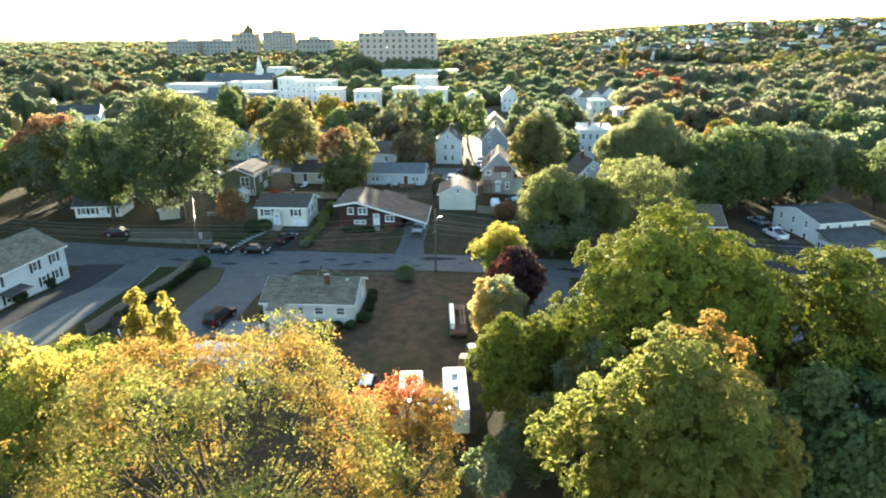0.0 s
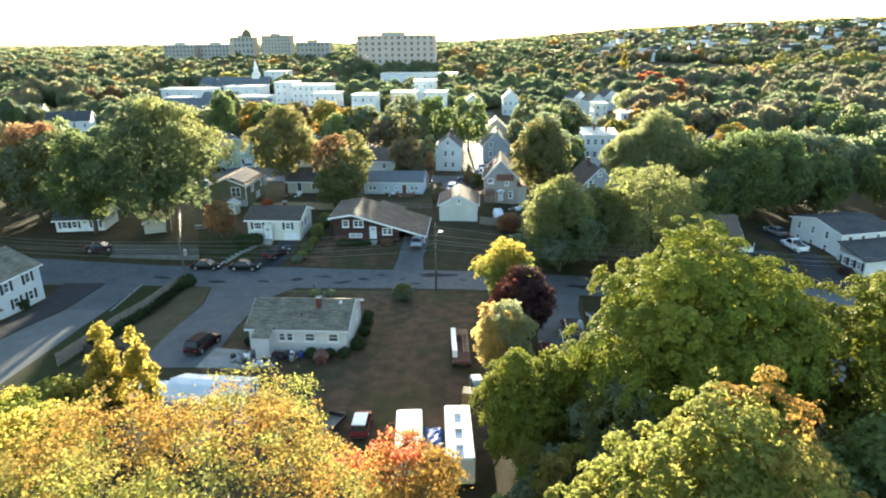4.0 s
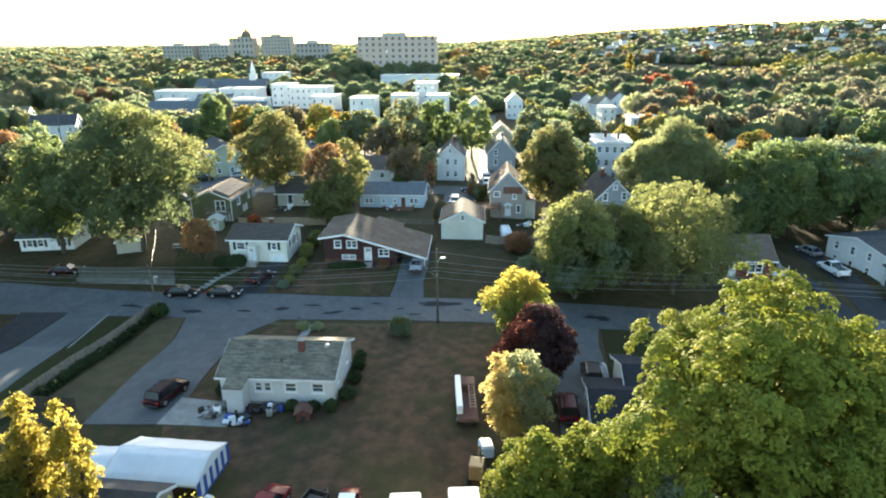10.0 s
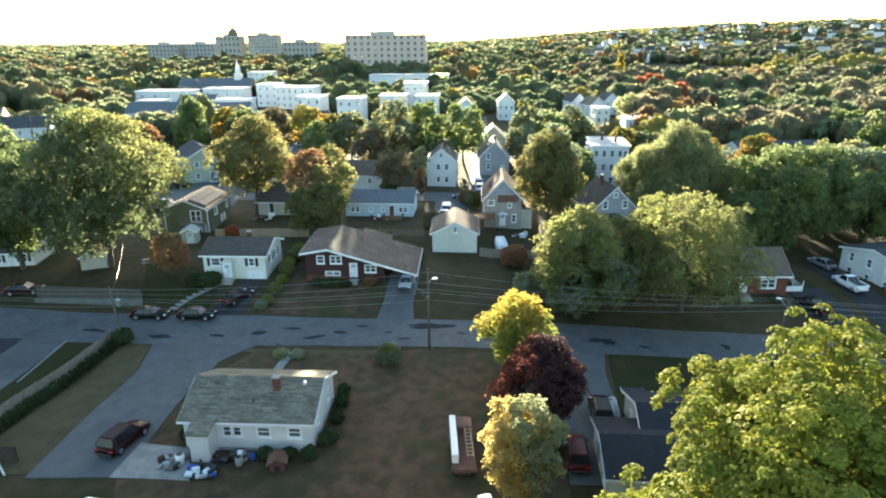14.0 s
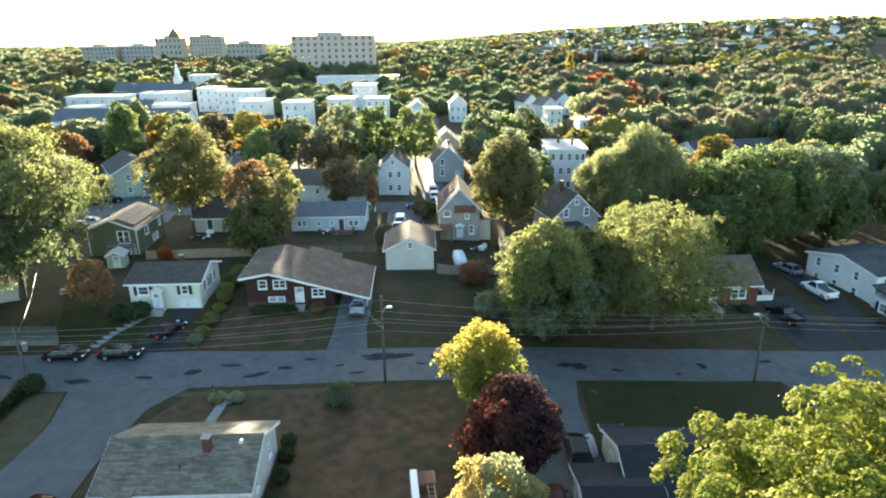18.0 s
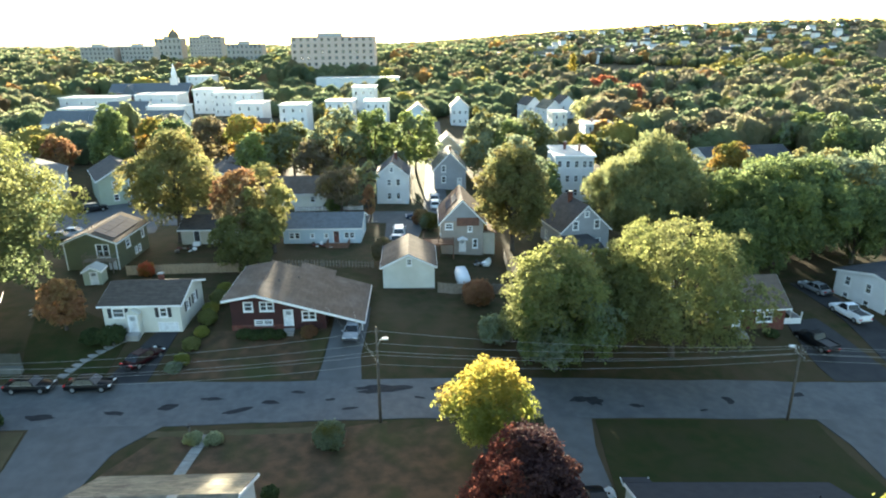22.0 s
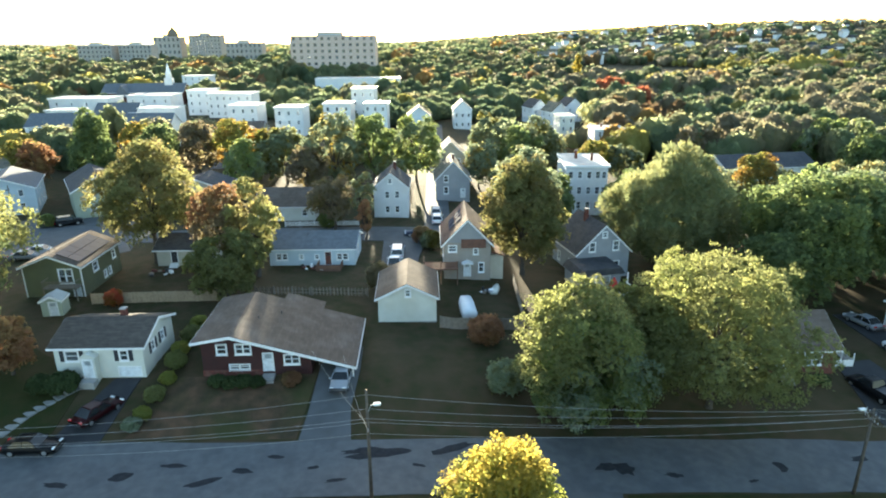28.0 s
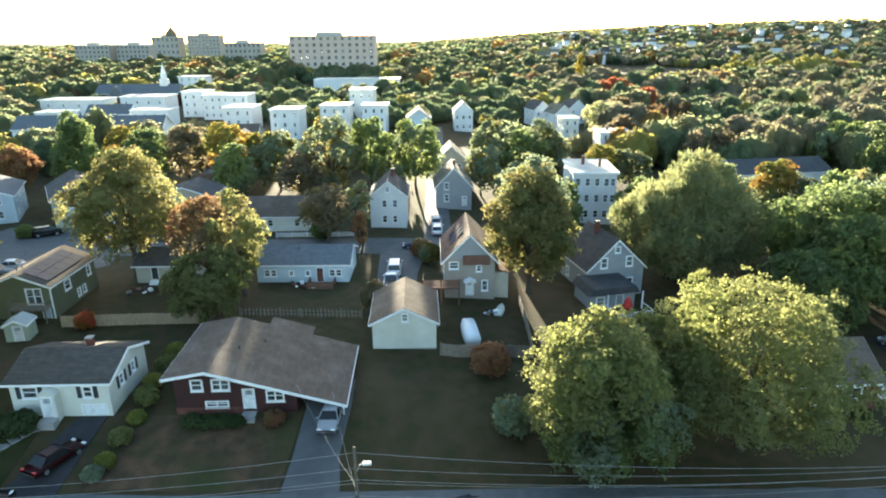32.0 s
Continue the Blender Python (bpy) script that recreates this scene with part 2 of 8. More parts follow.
# brick paled in its base colour to stand in for distance haze
M_HAZEBRICK = surface("haze_paled_brick", (0.5, 0.41, 0.36), (0.45, 0.37, 0.33), 1.0, 0.9, bump=0.3, fine=6, stain=(0.52, 0.44, 0.39), stain_scale=0.2)
M_TRIM = surface("white_trim", (0.8, 0.8, 0.8), (0.75, 0.75, 0.75), 3, 0.5, bump=0.05)
M_ROOFGREY = surface("weathered_grey_shingles", (0.2, 0.178, 0.138), (0.15, 0.137, 0.106), 2.5, 0.92, bump=0.6, fine=10, stain=(0.1, 0.094, 0.078), stain_scale=0.5, stain_amount=0.8, shingles=0.3)
M_ROOFBROWN = surface("brown_shingles", (0.125, 0.096, 0.077), (0.1, 0.078, 0.064), 1.5, 0.92, bump=0.5, fine=14, stain=(0.17, 0.14, 0.12), stain_scale=0.4, stain_amount=0.5, shingles=0.12)
M_ROOFDARK = surface("charcoal_shingles", (0.07, 0.07, 0.075), (0.052, 0.053, 0.058), 1.5, 0.9, bump=0.5, fine=14, stain=(0.095, 0.09, 0.085), stain_scale=0.4, stain_amount=0.5, shingles=0.14)
M_ROOFUMBER = surface("dark_umber_shingles", (0.085, 0.074, 0.066), (0.066, 0.058, 0.052), 1.5, 0.92, bump=0.5, fine=14, shingles=0.14)
M_ROOFBLACK = surface("black_shingles", (0.032, 0.034, 0.04), (0.025, 0.027, 0.032), 1.5, 0.9, bump=0.5, fine=14)
M_ROOFBLUE = surface("slate_blue_shingles", (0.12, 0.132, 0.15), (0.095, 0.106, 0.12), 1.5, 0.9, bump=0.5, fine=14)
M_ROOFRED = surface("rust_brown_shingles", (0.17, 0.09, 0.065), (0.13, 0.07, 0.055), 1.5, 0.9, bump=0.5, fine=14)
M_ROOFRUST = surface("faded_rust_shingles", (0.105, 0.066, 0.058), (0.08, 0.053, 0.048), 1.5, 0.92, bump=0.5, fine=14, stain=(0.13, 0.09, 0.08), stain_scale=0.5, shingles=0.16)
M_ROOFPALE = surface("pale_flat_roofing", (0.42, 0.42, 0.4), (0.34, 0.34, 0.33), 0.6, 0.85, bump=0.2, fine=14)
M_GLASS = glass("window_glass")
M_CARGLASS = glass("tinted_glass", (0.02, 0.023, 0.026))
for key, value in (("Transmission Weight", 0.2), ("Roughness", 0.12), ("Specular IOR Level", 0.25)):
    M_CARGLASS.node_tree.nodes["Principled BSDF"].inputs[key].default_value = value
M_DOORWHITE = surface("white_door_paint", (0.76, 0.78, 0.8), None, 2, 0.4, bump=0.05)
M_SHUTTER = surface("black_shutter_paint", (0.022, 0.024, 0.03), (0.03, 0.03, 0.035), 4, 0.6, bump=0.2)
M_WOOD = surface("grey_weathered_wood", (0.24, 0.2, 0.16), (0.17, 0.145, 0.12), 3, 0.85, bump=0.4, fine=25)
M_DARKWOOD = surface("dark_stained_boards", (0.07, 0.055, 0.045), (0.05, 0.04, 0.034), 3, 0.85, bump=0.4, fine=25)
M_GREYBOARD = surface("grey_green_boards", (0.085, 0.083, 0.068), (0.065, 0.064, 0.053), 2, 0.85, bump=0.4, fine=25)
M_TAUPE = surface("taupe_siding", (0.33, 0.29, 0.25), (0.29, 0.25, 0.22), 0.8, 0.65, bump=0.35, fine=20, lines=("Z", 0.13))
M_TANWOOD = surface("tan_fence_wood", (0.36, 0.27, 0.18), (0.28, 0.21, 0.14), 3, 0.85, bump=0.4, fine=25)
M_DECK = surface("brown_deck_wood", (0.2, 0.11, 0.075), (0.15, 0.085, 0.06), 3, 0.8, bump=0.4, fine=25)
M_POLE = surface("weathered_pole_wood", (0.13, 0.11, 0.09), (0.09, 0.077, 0.064), 2, 0.9, bump=0.4, fine=20)
M_METAL = surface("galvanised_steel", (0.55, 0.56, 0.57), (0.45, 0.46, 0.47), 4, 0.4, 0.9, bump=0.05)
M_DARKMETAL = surface("dark_steel", (0.05, 0.05, 0.055), None, 4, 0.5, 0.6, bump=0.05)
M_WIRE = surface("wire_aluminium", (0.42, 0.4, 0.38), None, 3, 0.5, 0.3, bump=0)
M_TYRE = surface("tyre_rubber", (0.02, 0.02, 0.021), None, 5, 0.85, bump=0.1)
M_PLASTIC = surface("black_plastic", (0.025, 0.025, 0.027), None, 5, 0.5, bump=0.05)
M_LAMP = surface("clear_lamp_lens", (0.8, 0.8, 0.78), None, 5, 0.15, bump=0)
M_TAIL = surface("red_lamp_lens", (0.5, 0.02, 0.02), None, 5, 0.2, bump=0)
M_CANVAS = surface("white_tarpaulin", (0.62, 0.65, 0.68), (0.57, 0.6, 0.64), 0.8, 0.45, bump=0.35, fine=2.5)
M_BLUESTRIPE = surface("blue_canvas", (0.025, 0.07, 0.3), (0.02, 0.06, 0.25), 1, 0.6, bump=0.2, fine=3)
M_BLUETARP = surface("blue_tarpaulin", (0.03, 0.13, 0.42), (0.025, 0.1, 0.35), 1.5, 0.4, bump=0.8, fine=3)
M_SOLAR = surface("solar_panel_glass", (0.035, 0.045, 0.075), (0.03, 0.036, 0.06), 2, 0.75, bump=0, coat=0.0)
M_SOLAR.node_tree.nodes["Principled BSDF"].inputs["Specular IOR Level"].default_value = 0.03
M_BARK = surface("grey_brown_bark", (0.1, 0.082, 0.065), (0.066, 0.056, 0.047), 3, 0.95, bump=0.8, fine=8)
M_REDCLOTH = surface("red_cloth", (0.5, 0.05, 0.04), None, 3, 0.8, bump=0.2)

PAINTS = {}


def paint(rgb):
    if rgb not in PAINTS:
        PAINTS[rgb] = surface("car_paint", rgb, tuple(c * 0.93 for c in rgb), 3, 0.3, 0.0, bump=0.0, coat=0.03, vary=0)
        PAINTS[rgb].node_tree.nodes["Principled BSDF"].inputs["Specular IOR Level"].default_value = 0.12
    return PAINTS[rgb]


# G1 to G3 are greyed by extra blue, standing in for haze
G1 = [(0.13, 0.171, 0.0629), (0.192, 0.236, 0.0804), (0.26, 0.293, 0.0943), (0.153, 0.2, 0.0734)]
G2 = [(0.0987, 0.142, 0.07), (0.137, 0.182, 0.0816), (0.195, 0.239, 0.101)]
G3 = [(0.189, 0.241, 0.155), (0.275, 0.3, 0.18), (0.148, 0.201, 0.144)]
Y1 = [(0.252, 0.207, 0.0629), (0.311, 0.244, 0.074), (0.207, 0.189, 0.0629)]
O1 = [(0.286, 0.122, 0.0365), (0.304, 0.176, 0.0426), (0.304, 0.219, 0.0517)]
R1 = [(0.551, 0.127, 0.0653), (0.589, 0.197, 0.087), (0.413, 0.0844, 0.0653)]
B1 = [(0.2, 0.17, 0.12), (0.25, 0.2, 0.135), (0.18, 0.165, 0.11)]
P1 = [(0.062, 0.034, 0.037), (0.09, 0.048, 0.047), (0.048, 0.028, 0.031)]
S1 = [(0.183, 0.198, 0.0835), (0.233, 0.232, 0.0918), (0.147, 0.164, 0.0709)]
L_GREEN = leaves("green_leaves", G1, G3, 0.2)
L_MAPLE = leaves("yellow_green_maple_leaves", [(0.243, 0.268, 0.0708), (0.304, 0.304, 0.081), (0.202, 0.238, 0.0607)], [(0.405, 0.334, 0.081), (0.425, 0.284, 0.081), (0.344, 0.323, 0.081)], 0.3, (0.52, 0.7), 0.7)
L_OAK = leaves("oak_leaves", [(0.118, 0.145, 0.024), (0.15, 0.172, 0.028), (0.188, 0.196, 0.032), (0.098, 0.123, 0.022)], [(0.2, 0.197, 0.034), (0.155, 0.168, 0.029)], 0.35, through=0.33)
L_GOLD = leaves("golden_leaves", [(0.41, 0.336, 0.0738), (0.443, 0.361, 0.082), (0.377, 0.32, 0.0738)], [(0.295, 0.271, 0.0492), (0.246, 0.246, 0.0492)], 0.4, (0.55, 0.75), 0.74)
L_PALEGOLD = leaves("pale_golden_leaves", [(0.46, 0.38, 0.15), (0.5, 0.4, 0.16), (0.42, 0.3, 0.11)], None, through=0.7)
# olive leaves in a lighter tone that stands in for sunlight
L_LIT = leaves("sunlit_olive_leaves", [(0.2, 0.21, 0.0848), (0.26, 0.25, 0.1), (0.17, 0.185, 0.075)], [(0.27, 0.22, 0.0952), (0.22, 0.2, 0.0848)], 0.3)
L_CRIMSON = leaves("crimson_leaves", [(0.2, 0.07, 0.055), (0.24, 0.08, 0.055), (0.16, 0.06, 0.05)], None)
# pale green; on two mixed crowns it colours clumps as if sunlit
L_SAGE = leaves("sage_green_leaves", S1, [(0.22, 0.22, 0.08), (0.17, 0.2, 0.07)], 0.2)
# darker copy of the sage tones, for the maple's shaded leaves
L_SAGESHADE = leaves("shaded_sage_leaves", [(0.13, 0.17, 0.085), (0.16, 0.195, 0.098), (0.11, 0.15, 0.076)], [(0.17, 0.2, 0.09), (0.14, 0.175, 0.085)], 0.2)
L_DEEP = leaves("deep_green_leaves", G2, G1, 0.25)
L_OLIVE = leaves("olive_leaves", G3, [(0.17, 0.14, 0.04), (0.12, 0.13, 0.035)], 0.3)
L_TURNING = leaves("green_leaves_turning_yellow", G3, [(0.28, 0.22, 0.04), (0.34, 0.2, 0.045), (0.2, 0.2, 0.04)], 0.25, (0.5, 0.68))
L_ORANGE = leaves("orange_and_yellow_leaves", O1 + O1 + Y1[:1], [(0.22, 0.22, 0.06), (0.17, 0.195, 0.05), (0.26, 0.24, 0.065)], 0.16, (0.4, 0.6), 0.5)
L_YELLOW = leaves("yellow_leaves", Y1, [(0.2, 0.22, 0.04), (0.15, 0.19, 0.04)], 0.4, (0.45, 0.65))
L_RED = leaves("red_leaves", R1, O1, 0.5, through=0.7)
L_PURPLE = leaves("dark_purple_leaves", P1, [(0.13, 0.06, 0.045), (0.1, 0.05, 0.04)], 0.4, (0.5, 0.7), 0.35)
L_RUST = leaves("rust_brown_leaves", [(0.3, 0.15, 0.085), (0.25, 0.14, 0.08), (0.34, 0.19, 0.1)], [(0.26, 0.2, 0.09), (0.3, 0.18, 0.09)], 0.3)
L_BROWN = leaves("thin_brown_leaves", B1, [(0.2, 0.15, 0.07), (0.12, 0.12, 0.05)], 0.3)
L_PINE = leaves("pine_needles", [(0.165, 0.205, 0.105), (0.21, 0.24, 0.12), (0.255, 0.265, 0.12)], [(0.28, 0.265, 0.12), (0.23, 0.245, 0.115)], 0.35, through=0.5)
L_SHRUB = leaves("shrub_leaves", [(0.035, 0.055, 0.022), (0.05, 0.07, 0.028), (0.065, 0.08, 0.032)], None, through=0.3)
# far greens paled and greyed in their colour for haze
L_WOODS = leaves("woodland_leaves", [(0.173, 0.229, 0.129), (0.21, 0.256, 0.137), (0.238, 0.256, 0.137)], [(0.293, 0.266, 0.156), (0.266, 0.229, 0.146), (0.219, 0.238, 0.137)], 0.03, (0.45, 0.6), 0.68, relief=1.1)
L_WOODDEEP = leaves("dark_woodland_leaves", [(0.119, 0.169, 0.101), (0.146, 0.19, 0.106), (0.164, 0.197, 0.11)], None, through=0.64, relief=1.1)
L_WOODORANGE = leaves("orange_woodland_leaves", [(0.4, 0.213, 0.0813), (0.338, 0.225, 0.0813), (0.375, 0.263, 0.0938)], None, through=0.6, relief=1.1)
L_WOODBARE = leaves("thin_grey_brown_leaves", [(0.2, 0.185, 0.13), (0.24, 0.21, 0.145), (0.19, 0.19, 0.12)], None, through=0.6, relief=1.1)
L_WOODYELLOW = leaves("yellow_woodland_leaves", [(0.4, 0.34, 0.11), (0.36, 0.33, 0.1), (0.32, 0.32, 0.11)], None, through=0.6, relief=1.1)
L_WOODRED = leaves("red_woodland_leaves", [(0.4, 0.12, 0.07), (0.42, 0.18, 0.08), (0.36, 0.1, 0.06)], None, through=0.6, relief=1.1)
L_SILVER = leaves("silvery_green_leaves", [(0.3, 0.33, 0.2), (0.36, 0.38, 0.24), (0.26, 0.3, 0.16)], [(0.4, 0.36, 0.14), (0.3, 0.3, 0.14)], 0.5)
L_WOODRUST = leaves("rust_woodland_leaves", [(0.275, 0.16, 0.0943), (0.217, 0.16, 0.087), (0.246, 0.189, 0.0943)], None, through=0.6, relief=1.1)


# ---- geometry helpers ----
def step(a, b, v):
    t = min(1.0, max(0.0, (v - a) / (b - a)))
    return t * t * (3 - 2 * t)


def gz(x, y):
    """Height of the ground: the street falls to the east, the far yards stand higher, a wooded hill rises far to the east."""
    z = -3.2 * step(-4, 62, x)
    z += 2.2 * step(6, 21, y) - 1.2 * step(45, 95, y) - 1.0 * step(95, 200, y)
    z += 0.5 * step(4, 14, -y)
    z += 56 * step(-430, 920, x - 0.12 * y) * step(350, 1700, y) - 8 * step(300, 2500, y) * (1 - step(-400, 600, x))
    return z


def part(name, bm, material, parent=None, label="", smooth=False):
    me = bpy.data.meshes.new(name)
    bm.normal_update()
    bm.to_mesh(me)
    bm.free()
    me.materials.append(material)
    if smooth:
        me.shade_smooth()
    ob = new(name, me)
    if parent is not None:
        ob.parent = parent
    if label:
        ob["label"] = label
    return ob


def thing(name, x, y, z=None, turn=0.0, label="", category="", group="", kind=""):
    e = new(name)
    e.empty_display_size = 0.3
    e.matrix_world = pose(x, y, gz(x, y) if z is None else z, 0, 0, turn)
    return tagged(e, label, category, group, kind)


def box(bm, x0, x1, y0, y1, z0, z1, m=None):
    c = [(x0, y0, z0), (x1, y0, z0), (x1, y1, z0), (x0, y1, z0), (x0, y0, z1), (x1, y0, z1), (x1, y1, z1), (x0, y1, z1)]
    v = [bm.verts.new(m @ Vector(p) if m else p) for p in c]
    for f in ((3, 2, 1, 0), (4, 5, 6, 7), (0, 1, 5, 4), (1, 2, 6, 5), (2, 3, 7, 6), (3, 0, 4, 7)):
        bm.faces.new([v[i] for i in f])
    return v


def boxes(*rows, m=None):
    bm = bmesh.new()
    for r in rows:
        box(bm, *r, m)
    return bm


def round_box(x0, x1, y0, y1, z0, z1, r=0.05, seg=2):
    bm = boxes((x0, x1, y0, y1, z0, z1))
    bmesh.ops.bevel(bm, geom=bm.edges[:], offset=r, segments=seg, affect="EDGES", profile=0.5)
    return bm


def prism(bm, outline, a, b, axis="y"):
    """A solid from an outline in the plane across the axis, from a to b along it."""
    put = {"y": lambda p, t: (p[0], t, p[1]), "x": lambda p, t: (t, p[0], p[1]), "z": lambda p, t: (p[0], p[1], t)}[axis]
    lo, hi = [bm.verts.new(put(p, a)) for p in outline], [bm.verts.new(put(p, b)) for p in outline]
    n = len(outline)
    bm.faces.new(lo[::-1]), bm.faces.new(hi)
    for i in range(n):
        bm.faces.new([lo[i], lo[(i + 1) % n], hi[(i + 1) % n], hi[i]])
    bmesh.ops.recalc_face_normals(bm, faces=bm.faces[:])
    return bm


def tube(bm, points, radii, sides=8):
    """A tapered, bent tube through the points."""
    rings = []
    for i, p in enumerate(points):
        p = Vector(p)
        d = Vector(points[min(i + 1, len(points) - 1)]) - Vector(points[max(i - 1, 0)])
        q = d.to_track_quat("Z", "Y") if d.length > 1e-6 else Vector((0, 0, 1)).to_track_quat("Z", "Y")
        rings.append([bm.verts.new(p + q @ Vector((math.cos(a) * radii[i], math.sin(a) * radii[i], 0))) for a in [2 * math.pi * s / sides for s in range(sides)]])
    for r0, r1 in zip(rings, rings[1:]):
        for s in range(sides):
            bm.faces.new([r0[s], r0[(s + 1) % sides], r1[(s + 1) % sides], r1[s]])
    bm.faces.new(rings[0][::-1]), bm.faces.new(rings[-1])
    return bm


def disc(bm, centre, r, width, axis="y", sides=16):
    c = Vector(centre)
    d = {"x": Vector((1, 0, 0)), "y": Vector((0, 1, 0)), "z": Vector((0, 0, 1))}[axis] * width / 2
    return tube(bm, [c - d, c + d], [r, r], sides)


def along(line, s):
    """The point at share s of a polyline's length."""
    seg = [math.dist(a, b) for a, b in zip(line, line[1:])]
    want = s * sum(seg)
    for (a, b), d in zip(zip(line, line[1:]), seg):
        if want <= d:
            return a[0] + (b[0] - a[0]) * want / d, a[1] + (b[1] - a[1]) * want / d
        want -= d
    return line[-1]


def sheet(name, left, right, material, lift, label, category, nu=24, nv=4, rough_edge=0.0, kind="structure", thick=0.12):
    """A thin laid surface over the ground between two edge lines."""
    bm = bmesh.new()
    rng = random.Random(len(name) * 7 + int(left[0][0] * 10))
    grid = []
    for i in range(nu + 1):
        a, b = along(left, i / nu), along(right, i / nu)
        ja, jb = rng.uniform(-1, 1) * rough_edge, rng.uniform(-1, 1) * rough_edge
        row = []
        for j in range(nv + 1):
            s = j / nv
            x, y = a[0] + (b[0] - a[0]) * s, a[1] + (b[1] - a[1]) * s
            if j == 0:
                y += ja
            if j == nv:
                y += jb
            row.append(bm.verts.new((x, y, gz(x, y) + lift)))
        grid.append(row)
    for i in range(nu):
        for j in range(nv):
            bm.faces.new([grid[i][j], grid[i][j + 1], grid[i + 1][j + 1], grid[i + 1][j]])
    rim = [e for e in bm.edges if e.is_boundary]
    ext = bmesh.ops.extrude_edge_only(bm, edges=rim)
    for g in ext["geom"]:
        if isinstance(g, bmesh.types.BMVert):
            g.co.z -= thick
    bmesh.ops.recalc_face_normals(bm, faces=bm.faces[:])
    if sum(f.normal.z for f in bm.faces) < 0:
        bmesh.ops.reverse_faces(bm, faces=bm.faces[:])
    ob = part(name, bm, material)
    return tagged(ob, label, category, kind=kind)


# ---- trees ----
def quads_mesh(name, verts, material):
    """A mesh of separate four-cornered leaves."""
    me = bpy.data.meshes.new(name)
    me.vertices.add(len(verts))
    me.vertices.foreach_set("co", verts.ravel())
    me.loops.add(len(verts))
    me.loops.foreach_set("vertex_index", np.arange(len(verts)))
    me.polygons.add(len(verts) // 4)
    me.polygons.foreach_set("loop_start", np.arange(len(verts) // 4) * 4)
    me.update(calc_edges=True)
    me.materials.append(material)
    return me


def unit(v):
    return v / (np.linalg.norm(v, axis=1)[:, None] + 1e-9)


def leaf_quads(p, nrm, size, rng, needle=None):
    """Folded leaves at the points p; needle: the ways in which long thin sprays point instead."""
    n = len(p)
    nrm = unit(nrm)
    if needle is not None:
        tip = unit(needle)
        side = unit(np.cross(tip, nrm + 0.3 * rng.normal(size=(n, 3))))
        s = (size * rng.uniform(0.7, 1.4, n))[:, None]
        return np.stack([p - tip * s * 0.3, p + side * s * 0.13 + tip * s * 0.4, p + tip * s, p - side * s * 0.13 + tip * s * 0.4], 1).reshape(-1, 3)
    side = unit(np.cross(nrm, rng.normal(size=(n, 3))))
    tip = np.cross(nrm, side)
    s = (size * rng.uniform(0.6, 1.35, n))[:, None]
    fold = nrm * s * 0.14
    return np.stack([p - tip * s * 0.6, p + side * s * 0.45 + fold, p + tip * s * 0.6, p - side * s * 0.45 + fold], 1).reshape(-1, 3)


def leaf_mesh(name, centres, radii, count, leaf, material, rng, flat=0.35, fill=0.25, axes=None, needle=False, loose=1.0):
    """Many small leaves over the upper, outer sides of a crown's clumps, each clump a shallow cap about its axis. loose: how far single sprays stand out from the clumps."""
    c, r = np.asarray(centres, float), np.asarray(radii, float)
    if axes is None:
        axes = unit(unit(c - c.mean(0)) + np.array((0, 0, 0.6)))
    w = r**2 / (r**2).sum()
    pick = rng.choice(len(c), count, p=w)
    a = axes[pick]
    d = unit(rng.normal(size=(count, 3)))
    along_axis = (d * a).sum(1)
    flip = along_axis < rng.uniform(-0.45, 0.1, count)
    d[flip] -= 2 * a[flip] * along_axis[flip][:, None]
    along_axis = (d * a).sum(1)
    depth = np.where(rng.random(count) < fill, rng.uniform(0.35, 0.95, count), rng.uniform(0.84, 1.04 + 0.26 * loose, count)) + (rng.random(count) < 0.16 * loose) * rng.uniform(0.1, 0.7, count)
    p = c[pick] + (d - 0.3 * a * along_axis[:, None]) * (r[pick] * depth)[:, None]
    nrm = 0.55 * d + 0.3 * a + rng.normal(size=(count, 3)) * (0.32 + 0.23 * loose)
    nrm[:, 2] += flat * 0.6
    point = d + np.array((0, 0, 0.55)) + 0.35 * rng.normal(size=(count, 3)) if needle else None
    return quads_mesh(name, leaf_quads(p, nrm, leaf, rng, point), material)


